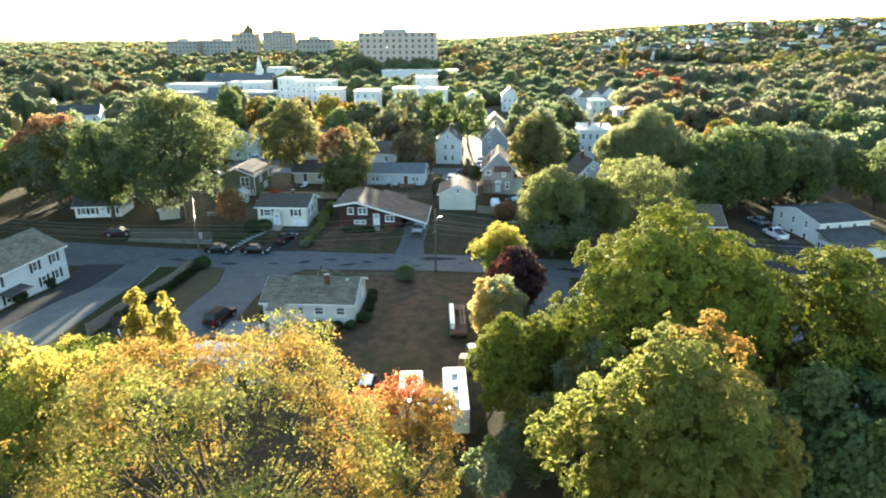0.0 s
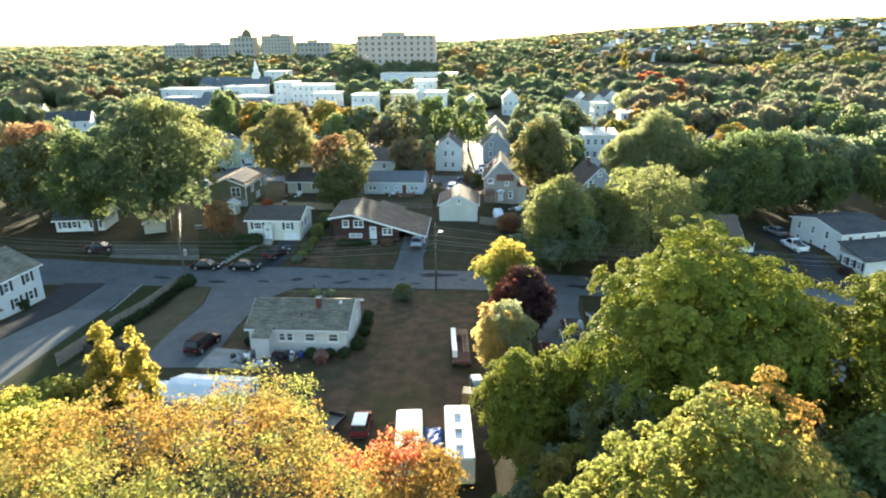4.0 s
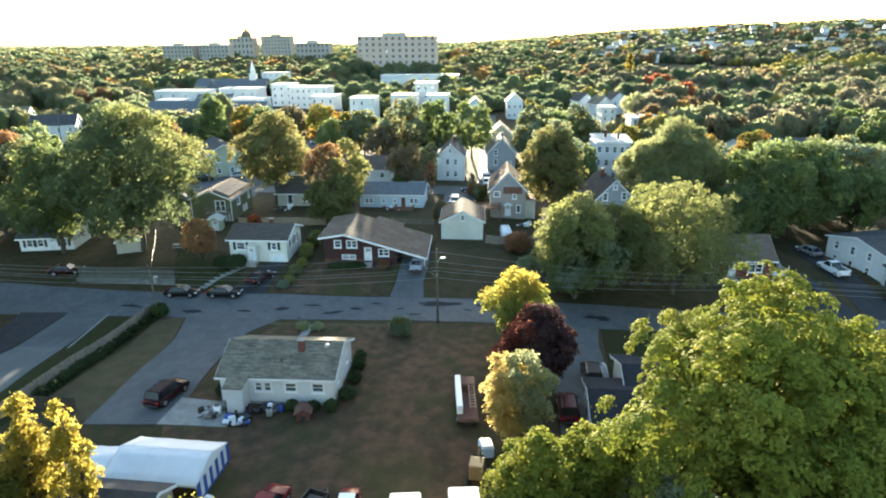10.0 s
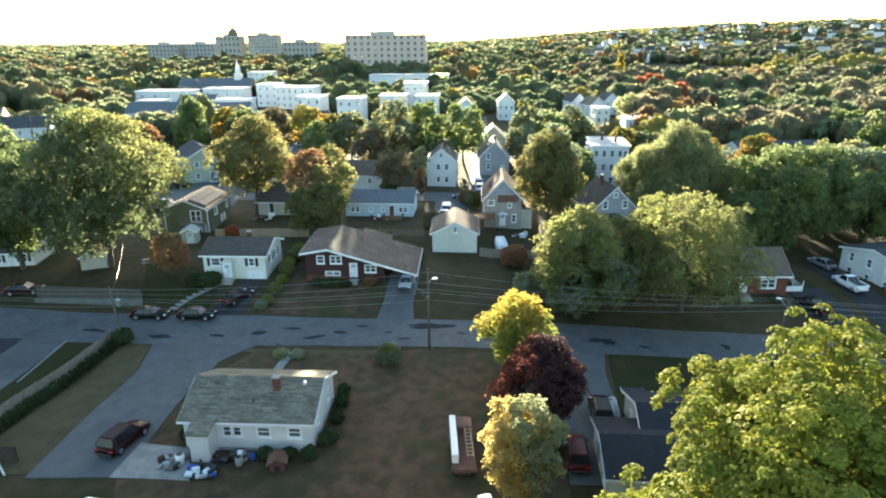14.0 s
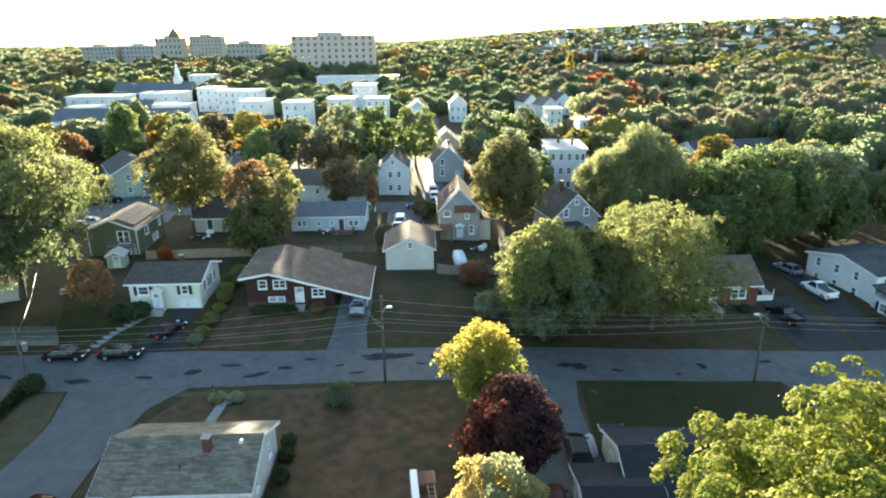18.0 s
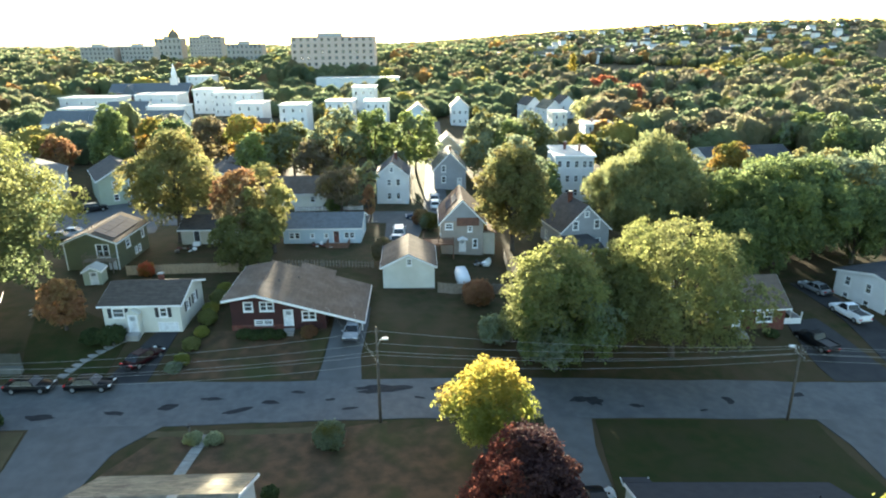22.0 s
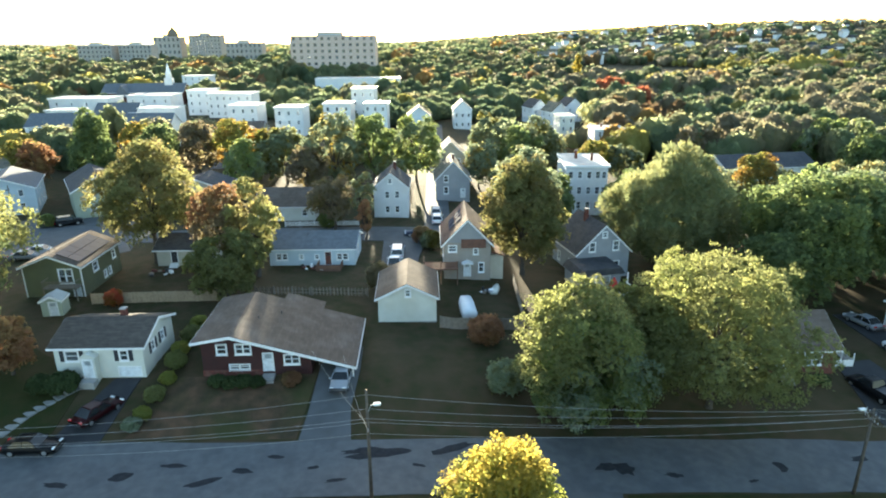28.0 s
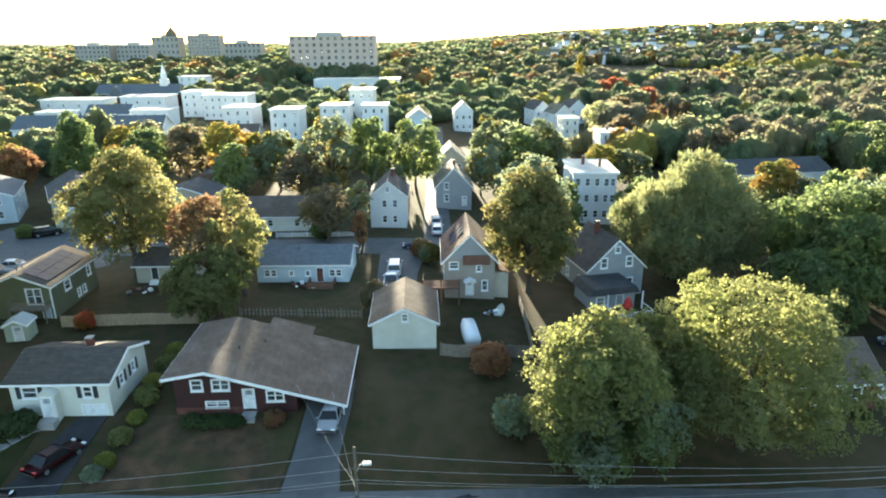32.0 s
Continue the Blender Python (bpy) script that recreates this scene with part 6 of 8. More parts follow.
far_house(-15, 405, 56, 16, 7.6, "flat", M_WHITE, M_ROOFPALE, "long low white warehouse", -4, "warehouse", 0, 1, 8)
far_house(-122, 412, 18, 12, 10, "flat", M_WHITE, M_ROOFPALE, "white flat-roofed apartment block", -4, "apartment_house", 0, 3, 4)
church = house("church", -128, 330, -2, 43, 15, 6.5, 4.2, "x", M_BRICK, M_ROOFBLUE, "brick church with a slate-blue roof and white steeple", rows("S", [-18 + 5.1 * i for i in range(8)], (1.6,), 1.1, 2.6), 0.4, category="church")
FAR.append((-128, 330, 24))
part("steeple_base", boxes((10.6, 14.6, -2.0, 2.0, 4.0, 13.5)), M_WHITE, church)
part("belfry", boxes((11.4, 13.8, -1.2, 1.2, 13.5, 16.0)), M_WHITE, church)
bm = bmesh.new()
tube(bm, [(12.6, 0, 16.0), (12.6, 0, 21.5)], [1.5, 0.05], 8)
part("spire", bm, M_TRIM, church)
part("front_gable", prism(bmesh.new(), [(-15, 4), (-5, 4), (-10, 10.5)], -9.5, -1.0, "y"), M_ROOFBLUE, church)


def block(name, x, y, w, d, h, walls, label, floors, cols, turn=-4):
    """A distant block with its rows of windows."""
    FAR.append((x, y, max(w, d) * 0.6))
    root = thing(name, x, y, None, turn, label, "building")
    part("wall", boxes((-w / 2, w / 2, -d / 2, d / 2, -3, h)), walls, root)
    part("roof", boxes((-w / 2 - 0.4, w / 2 + 0.4, -d / 2 - 0.4, d / 2 + 0.4, h, h + 0.6), (-w * 0.2, w * 0.1, -d * 0.2, d * 0.2, h + 0.6, h + 4.0)), M_ROOFPALE, root)
    for i in range(floors):
        for j in range(cols):
            u, z = -w / 2 + w * (j + 0.5) / cols, h * (i + 0.35) / floors
            part("window", boxes((u - w / cols * 0.2, u + w / cols * 0.2, -d / 2 - 0.12, -d / 2 - 0.02, z, z + h / floors * 0.5)), M_GLASS, root)
    return root


block("brick_hospital", -44, 610, 80, 30, 34, M_HAZEBRICK, "large brick block paled for haze, with rows of windows", 6, 12)
block("apartment_block", -265, 1005, 48, 24, 38, M_CONC, "tall pale apartment block with many windows", 7, 9)
block("apartment_block", -345, 806, 40, 20, 26, M_CONC, "grey apartment block on a ridge", 5, 8)
block("apartment_block", -300, 812, 40, 20, 26, M_CONC, "grey apartment block on a ridge", 5, 8)
block("office_block", -168, 806, 44, 20, 27, M_CONC, "long pale office block", 4, 8)
dome = block("domed_hall", -322, 1010, 40, 24, 36, M_CONC, "grey domed public hall far off", 4, 6)
bm = bmesh.new()
tube(bm, [(6, 0, 36), (6, 0, 41), (6, 0, 45), (6, 0, 48), (6, 0, 52)], [8, 8, 6, 2.5, 0.6], 16)
part("dome", bm, M_ROOFGREY, dome)


def woods():
    rng = np.random.default_rng(11)
    streets = lambda x, y: 8 + 0.075 * (y - 70) < x < 17 + 0.075 * (y - 70) and y < 235
    kinds = {"woods_green": (L_WOODS, []), "woods_deep": (L_WOODDEEP, []), "woods_orange": (L_WOODORANGE, []), "woods_rust": (L_WOODRUST, []), "woods_bare": (L_WOODBARE, []), "woods_yellow": (L_WOODYELLOW, []), "woods_red": (L_WOODRED, [])}

    def kind_at(x, y):
        """Species stand together: stands of one tone, with a few strays."""
        v = noise.noise(Vector((x / 70, y / 70, 3.0))) + rng.normal() * 0.22
        east = step(20, 90, x - 0.12 * y)
        if abs(y - 530 - 0.3 * (x - 300)) < 40 and 230 < x < 430 and rng.random() < 0.8:
            return "woods_yellow"
        if (math.hypot(x - 135, y - 316) < 17 or math.hypot(x - 124, y - 272) < 8 or math.hypot(x - 178, y - 335) < 10) and rng.random() < 0.9:
            return "woods_red"
        if v > 0.52:
            return "woods_orange" if rng.random() < 0.35 else "woods_rust"
        if v < -0.22:
            return "woods_deep"
        if rng.random() < 0.06:
            return "woods_yellow"
        return "woods_bare" if rng.random() < 0.5 * east else "woods_green"

    def open_view(px, py, size):
        """Yards, streets and houses, and the low gardens before the houses, where no tall tree stands."""
        for a, b, c in FAR:
            if (px - a) ** 2 + (py - b) ** 2 < (c + size * 0.5) ** 2:
                return True
            if b - (95 if 10 < a < 40 else 58 if 190 < b < 300 else 1.7 * c) < py < b and abs(px - a - (1.5 - a) * (b - py) / (b + 50)) < c * 0.45 + size * 0.35:
                return True
        return streets(px, py)

    def fill(y0, y1, gap, size, high):
        y = y0
        while y < y1:
            reach = (0.74 if y < 900 else 0.88) * (y + 90) + 10
            x = -reach
            while x < reach:
                px, py = x + rng.uniform(-0.45, 0.45) * gap, y + rng.uniform(-0.45, 0.45) * gap
                x += gap
                town = -180 < px < 60 and 160 < py < 330
                field = ((px - 250) / 85) ** 2 + ((py - 590) / 100) ** 2 < 1
                if field or open_view(px, py, size) or rng.random() < (0.25 if town else 0.1):
                    continue
                tall = 0.85 + 0.45 * noise.noise(Vector((px / 45, py / 45, 9.0)))
                kinds[kind_at(px, py)][1].append((px, py, gz(px, py), high * tall * rng.uniform(0.7, 1.15) * (0.75 if town else 1), size * rng.uniform(0.7, 1.25)))
            y += gap

    labels = {"woods_green": "mixed green woodland turning in autumn", "woods_deep": "deep green trees of the far woods", "woods_orange": "orange autumn trees in the far woods", "woods_rust": "rust-brown autumn trees in the far woods", "woods_bare": "thin grey-brown trees losing their leaves", "woods_yellow": "yellow autumn trees in the far woods", "woods_red": "red autumn trees in the far woods"}
    for zone, (y0, y1, gap, size, high, each, leaf, heads) in enumerate(((140, 330, 10.5, 6.8, 15, 290, 0.7, 8), (330, 900, 17.5, 10.8, 15, 50, 1.15, 5), (900, 3000, 44, 26, 15, 4, 2.0, 3))):
        for k in kinds:
            kinds[k][1].clear()
        fill(y0, y1, gap, size, high)
        for i, (k, (mat, spots)) in enumerate(kinds.items()):
            if spots:
                canopy(k, spots, each, leaf, mat, labels[k], zone * 10 + i, heads)
    right = []
    for y in range(56, 140, 9):
        for x in range(int(96 + (140 - y) * 0.2), 190, 10):
            if 76 < x < 124 and 84 < y < 132:
                continue
            right.append((x + rng.uniform(-4, 4), y + rng.uniform(-4, 4), gz(x, y), rng.uniform(9, 14), rng.uniform(5, 7)))
    left = []
    for y in range(40, 140, 10):
        for x in range(-190, -104, 11):
            if any(abs((hx - 1) * (y + 65) - (x - 1) * (hy + 65)) / math.hypot(hx - 1, hy + 65) < 11 for hx, hy in ((-133, 148), (-172, 183))):
                continue
            if rng.random() < 0.7:
                left.append((x + rng.uniform(-4, 4), y + rng.uniform(-4, 4), gz(x, y), rng.uniform(9, 14), rng.uniform(5, 7)))
    canopy("woods_green", right, 300, 0.62, L_WOODS, labels["woods_green"], 77)
    canopy("woods_green", left, 300, 0.62, L_WOODS, labels["woods_green"], 78)


def hill_houses():
    rng = random.Random(9)
    for i in range(60):
        y = rng.uniform(700, 1700)
        x = y * rng.uniform(0.25, 0.78)
        w, d, h = rng.uniform(9, 15), rng.uniform(8, 11), rng.uniform(5, 6.5)
        root = thing("hillside_house", x, y, gz(x, y) + 5, rng.uniform(-20, 20), "small white house on the wooded hillside", "house", "houses on the far hill")
        part("wall", boxes((-w / 2, w / 2, -d / 2, d / 2, -8, h)), rng.choice([M_WHITE, M_WHITE, M_CREAM, M_PALEBLUE]), root)
        part("roof", prism(bmesh.new(), [(-d / 2 - 0.5, h), (d / 2 + 0.5, h), (0, h + 4)], -w / 2 - 0.5, w / 2 + 0.5, "x"), rng.choice([M_ROOFGREY, M_ROOFDARK, M_ROOFPALE]), root)


hill_houses()
woods()


# ---- vehicles ----
def wheel(parent, x, y, r, w=0.22):
    bm = bmesh.new()
    disc(bm, (x, y, r), r, w, "y", 18)
    bmesh.ops.bevel(bm, geom=[e for e in bm.edges if len(e.link_faces) == 2 and e.calc_face_angle(0) > 1.0], offset=0.04, segments=2, affect="EDGES")
    t = part("wheel", bm, M_TYRE, parent)
    rim = bmesh.new()
    disc(rim, (x, y, r), r * 0.62, w + 0.03, "y", 14)
    disc(rim, (x, y, r), r * 0.18, w + 0.06, "y", 8)
    part("rim", rim, M_METAL, t)


def loft(bm, sections):
    """A closed skin through rings of equal length."""
    rings = [[bm.verts.new(p) for p in s] for s in sections]
    n = len(rings[0])
    for a, b in zip(rings, rings[1:]):
        for i in range(n):
            bm.faces.new([a[i], a[(i + 1) % n], b[(i + 1) % n], b[i]])
    bm.faces.new(rings[0][::-1]), bm.faces.new(rings[-1])
    bmesh.ops.recalc_face_normals(bm, faces=bm.faces[:])
    return bm


def car(x, y, turn, rgb, kind, label, z=None, name="car", group=""):
    """kind: sedan, suv, van, pickup. Nose towards +x before the turn."""
    L, Wd, H, hood, glass0, glass1, roof0, roof1, belt = {"sedan": (4.8, 1.82, 1.45, 0.78, -1.75, 1.0, -1.05, 0.35, 0.92), "suv": (4.8, 1.9, 1.75, 1.02, -2.15, 1.15, -1.85, 0.5, 1.12), "van": (5.1, 1.98, 1.78, 0.98, -2.35, 1.6, -2.1, 0.85, 1.05), "pickup": (5.6, 1.95, 1.85, 1.05, -0.6, 1.35, -0.3, 0.65, 1.15)}[kind]
    root = thing(name, x, y, z, turn, label, "car" if kind != "pickup" else "pickup truck", group)
    root.location.z += 0.09
    h, b = Wd / 2, 0.24

    def ring(px, zt, inset=0.0, low=b):
        k = h - inset
        return [(px, -k + 0.08, low), (px, -k, low + 0.2), (px, -k, zt - 0.16), (px, -k + 0.12, zt), (px, k - 0.12, zt), (px, k, zt - 0.16), (px, k, low + 0.2), (px, k - 0.08, low)]

    bm = bmesh.new()
    tail = belt - 0.04 if kind == "sedan" else belt
    loft(bm, [ring(-L / 2, 0.68, 0.14, b + 0.12), ring(-L / 2 + 0.12, tail - 0.05, 0.05), ring(-L / 2 + 0.5, tail), ring(glass0, belt), ring(glass1, belt), ring(glass1 + 0.15, hood + 0.06), ring(L / 2 - 0.55, hood - 0.04), ring(L / 2 - 0.12, hood - 0.14, 0.06), ring(L / 2, 0.6, 0.16, b + 0.1)])
    bmesh.ops.bevel(bm, geom=[e for e in bm.edges if e.calc_face_angle(0) > 0.5], offset=0.04, segments=2, affect="EDGES")
    body = part("body", bm, paint(rgb), root, smooth=True)
    if kind == "pickup":
        part("bed", boxes((-L / 2 + 0.12, glass0 - 0.12, -h + 0.12, h - 0.12, belt - 0.02, belt + 0.03)), M_PLASTIC, body, "dark open truck bed")
        part("bed_rail", boxes((-L / 2 + 0.05, glass0 - 0.05, -h + 0.03, -h + 0.13, belt - 0.02, belt + 0.16), (-L / 2 + 0.05, glass0 - 0.05, h - 0.13, h - 0.03, belt - 0.02, belt + 0.16), (-L / 2 + 0.03, -L / 2 + 0.13, -h + 0.1, h - 0.1, belt - 0.02, belt + 0.16)), paint(rgb), body)

    def cab(px, zt, k):
        return [(px, -k, zt), (px, k, zt)]

    k0, k1 = h - 0.06, h - 0.24
    low = [(glass0, -k0, belt - 0.03), (glass0, k0, belt - 0.03), (glass1, k0, belt - 0.03), (glass1, -k0, belt - 0.03)]
    high = [(roof0, -k1, H - 0.05), (roof0, k1, H - 0.05), (roof1, k1, H - 0.05), (roof1, -k1, H - 0.05)]
    for i, nm in enumerate(("rear_window", "side_window", "windscreen", "side_window")):
        j = (i + 1) % 4
        quad = [Vector(p) for p in (low[i], low[j], high[j], high[i])]
        off = (quad[1] - quad[0]).cross(quad[3] - quad[0]).normalized() * 0.03
        part(nm, loft(bmesh.new(), [quad, [p - off for p in quad]]), M_CARGLASS, body, "tinted window glass")
    part("cabin", loft(bmesh.new(), [[(p[0] * 0.94, p[1] * 0.9, belt) for p in low], [(p[0] * 0.9, p[1] * 0.86, H - 0.12) for p in high]]), M_PLASTIC, body, "dark cabin interior")
    bm = bmesh.new()
    loft(bm, [[(roof0 - 0.04, -k1 - 0.02, H - 0.08), (roof0 - 0.04, k1 + 0.02, H - 0.08), (roof1 + 0.06, k1 + 0.02, H - 0.08), (roof1 + 0.06, -k1 - 0.02, H - 0.08)], [(roof0 + 0.12, -k1 + 0.12, H), (roof0 + 0.12, k1 - 0.12, H), (roof1 - 0.12, k1 - 0.12, H), (roof1 - 0.12, -k1 + 0.12, H)]])
    part("roof", bm, paint(rgb), body)
    for s in (-1, 1):
        posts = [(glass0, roof0), (glass1, roof1)] + ([((glass0 + glass1) / 2, (roof0 + roof1) / 2)] if kind != "pickup" else [])
        if kind in ("suv", "van"):
            posts.append((glass0 * 0.6 + glass1 * 0.4 - 0.6, roof0 * 0.6 + roof1 * 0.4 - 0.6))
        for p0, p1 in posts:
            part("pillar", tube(bmesh.new(), [(p0, s * (k0 + 0.01), belt - 0.05), (p1, s * (k1 + 0.01), H - 0.05)], [0.055, 0.05], 5), paint(rgb), body)
        part("mirror", round_box(glass1 - 0.25, glass1 - 0.08, min(s * (h + 0.02), s * (h + 0.2)), max(s * (h + 0.02), s * (h + 0.2)), belt, belt + 0.14, 0.03, 1), paint(rgb), root)
        part("headlight", round_box(L / 2 - 0.28, L / 2 - 0.02, min(s * (h - 0.5), s * (h - 0.1)), max(s * (h - 0.5), s * (h - 0.1)), 0.58, 0.72, 0.03, 1), M_LAMP, root)
        part("tail_light", round_box(-L / 2 + 0.0, -L / 2 + 0.2, min(s * (h - 0.42), s * (h - 0.05)), max(s * (h - 0.42), s * (h - 0.05)), 0.7, 0.86, 0.03, 1), M_TAIL, root)
        r = 0.34 if kind in ("sedan", "van") else 0.38
        wheel(root, L / 2 - 0.92, s * (h - 0.1), r)
        wheel(root, -L / 2 + 0.95, s * (h - 0.1), r)
    part("bumper", round_box(L / 2 - 0.16, L / 2 + 0.04, -h + 0.14, h - 0.14, 0.28, 0.5, 0.05, 1), M_PLASTIC, root)
    part("bumper", round_box(-L / 2 - 0.04, -L / 2 + 0.16, -h + 0.14, h - 0.14, 0.3, 0.55, 0.05, 1), M_PLASTIC, root)
    return root


TRUCKRED = (0.14, 0.016, 0.02)
BLACK, MAROON, SILVER, WHITEC, DKRED, NAVY, GREYC = (0.006, 0.0065, 0.008), (0.022, 0.0035, 0.005), (0.45, 0.47, 0.5), (0.75, 0.76, 0.78), (0.08, 0.011, 0.012), (0.02, 0.03, 0.06), (0.2, 0.21, 0.22)
car(-36.1, 9.2, -4, BLACK, "sedan", "black sedan parked at the kerb", group="sedans at the kerb")
car(-30.0, 8.9, -3, BLACK, "sedan", "black sedan parked at the kerb", group="sedans at the kerb")
car(-25.9, 12.8, 62, MAROON, "sedan", "dark maroon sedan parked in a sloping driveway")
car(-27.0, -18.0, 73, MAROON, "suv", "large dark maroon sport utility vehicle on the asphalt")
car(-3.2, 15.6, 264, (0.25, 0.26, 0.28), "sedan", "silver-grey sedan parked below a carport")
car(3.3, 52.6, 87, WHITEC, "van", "white van parked behind a garage")
car(2.7, 46.6, 87, WHITEC, "pickup", "white pickup parked behind a garage")
car(7.2, 64.5, 178, NAVY, "sedan", "dark sedan crossing behind the houses")
car(11.3, 74.0, 85, WHITEC, "suv", "white car parked along a side street", group="cars along the side street")
car(11.6, 80.0, 85, SILVER, "suv", "silver car parked along a side street", group="cars along the side street")
car(53.2, 13.4, 100, BLACK, "pickup", "black pickup parked in a driveway")
car(61.7, 19.1, 94, WHITEC, "pickup", "white pickup parked beside a white house")
car(62.7, 27.6, 102, GREYC, "sedan", "dark grey car parked below trees")
car(-55.6, 15.2, 10, MAROON, "sedan", "dark red car parked below trees")
car(-58.2, 79.4, 24, BLACK, "suv", "black sport utility vehicle in a parking yard")
car(-51.0, 84.8, 24, SILVER, "sedan", "silver sedan in a parking yard")
car(-53.6, 60.0, 5, SILVER, "sedan", "silver sedan in a parking yard")
car(-54.6, 57.4, 5, GREYC, "sedan", "grey sedan in a parking yard")
car(16.5, -13.9, 84, BLACK, "suv", "dark sport utility vehicle parked before a garage wing")
car(12.7, -20.6, 84, DKRED, "suv", "dark red car parked beside a house")
car(25.2, 23.8, 30, WHITEC, "sedan", "white car parked behind the trees")
car(-41.5, 140.0, 8, WHITEC, "sedan", "white car in a far parking yard", group="far parked cars")
car(-40.6, 144.0, 8, SILVER, "sedan", "silver car in a far parking yard", group="far parked cars")
car(-95, 40, 30, WHITEC, "sedan", "white car between far trees")
car(14.5, 180, 86, WHITEC, "van", "white van on a far street")

# the pickups, trailers and camper in the near yard
pk = car(-12.7, -34.9, 78, TRUCKRED, "pickup", "old dark red pickup truck with an open bed", group="trucks in the yard")
jp = car(-6.6, -34.4, 88, TRUCKRED, "suv", "red and white sport utility vehicle", group="trucks in the yard")
jp.scale = (0.82, 0.82, 0.82)
part("hard_top", round_box(-2.0, 0.4, -0.76, 0.76, 1.7, 1.86, 0.05, 1), M_TRIM, jp, "white hard top")


def trailer(x, y, turn, ln, wd, label):
    root = thing("utility_trailer", x, y, None, turn, label, "trailer")
    part("deck", boxes((-ln / 2, ln / 2, -wd / 2, wd / 2, 0.55, 0.65)), M_WOOD, root)
    for s in (-1, 1):
        part("side_rail", boxes((-ln / 2, ln / 2, s * wd / 2 - 0.04, s * wd / 2 + 0.04, 0.65, 1.1)), M_DARKMETAL, root)
        wheel(root, -0.2, s * (wd / 2 + 0.14), 0.33)
    part("front_board", boxes((ln / 2 - 0.06, ln / 2, -wd / 2, wd / 2, 0.65, 1.15)), M_DARKMETAL, root)
    bm = bmesh.new()
    tube(bm, [(ln / 2, -wd / 2, 0.55), (ln / 2 + 1.1, 0, 0.5)], [0.05, 0.05], 6)
    tube(bm, [(ln / 2, wd / 2, 0.55), (ln / 2 + 1.1, 0, 0.5)], [0.05, 0.05], 6)
    part("tongue", bm, M_DARKMETAL, root)
    part("load", round_box(-ln / 2 + 0.4, -0.1, -wd / 2 + 0.25, wd / 2 - 0.3, 0.65, 1.0, 0.08, 1), M_DARKMETAL, root, "dark metal load")


trailer(-9.6, -34.9, 68, 3.6, 1.7, "low utility trailer with side rails")


def camper(x, y, turn, ln, wd, ht, body, label, units=0):
    root = thing("camper_trailer" if units else "box_trailer", x, y, None, turn, label, "trailer")
    part("body", round_box(-ln / 2, ln / 2, -wd / 2, wd / 2, 0.55, ht, 0.12, 2), body, root)
    part("roof", round_box(-ln / 2 + 0.05, ln / 2 - 0.05, -wd / 2 + 0.05, wd / 2 - 0.05, ht - 0.02, ht + 0.06, 0.05, 1), M_CANVAS, root, "white roof skin")
    for s in (-1, 1):
        wheel(root, -0.6, s * (wd / 2 - 0.12), 0.36)
        wheel(root, 0.3, s * (wd / 2 - 0.12), 0.36)
        part("window", boxes((0.6, 1.7, min(s * wd / 2, s * (wd / 2 + 0.02)), max(s * wd / 2, s * (wd / 2 + 0.02)), 1.5, 2.1)), M_CARGLASS, root)
    for i in range(units):
        part("roof_unit", round_box(-2.4 + i * 2.2, -1.6 + i * 2.2, -0.3, 0.35, ht + 0.06, ht + 0.34, 0.06, 1), M_METAL if i % 2 else M_TRIM, root, "boxy roof vent")
    bm = bmesh.new()
    tube(bm, [(ln / 2, -0.6, 0.6), (ln / 2 + 1.2, 0, 0.55)], [0.05, 0.05], 6)
    tube(bm, [(ln / 2, 0.6, 0.6), (ln / 2 + 1.2, 0, 0.55)], [0.05, 0.05], 6)
    part("tongue", bm, M_DARKMETAL, root)


camper(-2.0, -38.6, 92, 6.2, 2.3, 2.75, M_WHITE, "white box trailer with a pale roof")
camper(2.2, -38.9, 91, 7.6, 2.3, 2.95, M_CREAM, "cream camper trailer with roof vents", 3)
tp = thing("tarpaulin", 0.1, -36.6, None, 3, "crumpled blue tarpaulin over stored goods", "tarpaulin")
bm = bmesh.new()
rng = random.Random(4)
cells = [[bm.verts.new((-0.95 + i * 0.31, -1.7 + j * 0.42, (0.8 + rng.uniform(-0.12, 0.12)) if 0 < i < 6 and 0 < j < 8 else 0.02)) for j in range(9)] for i in range(7)]
for i in range(6):
    for j in range(8):
        bm.faces.new([cells[i][j], cells[i + 1][j], cells[i + 1][j + 1], cells[i][j + 1]])
part("sheet", bm, M_BLUETARP, tp)


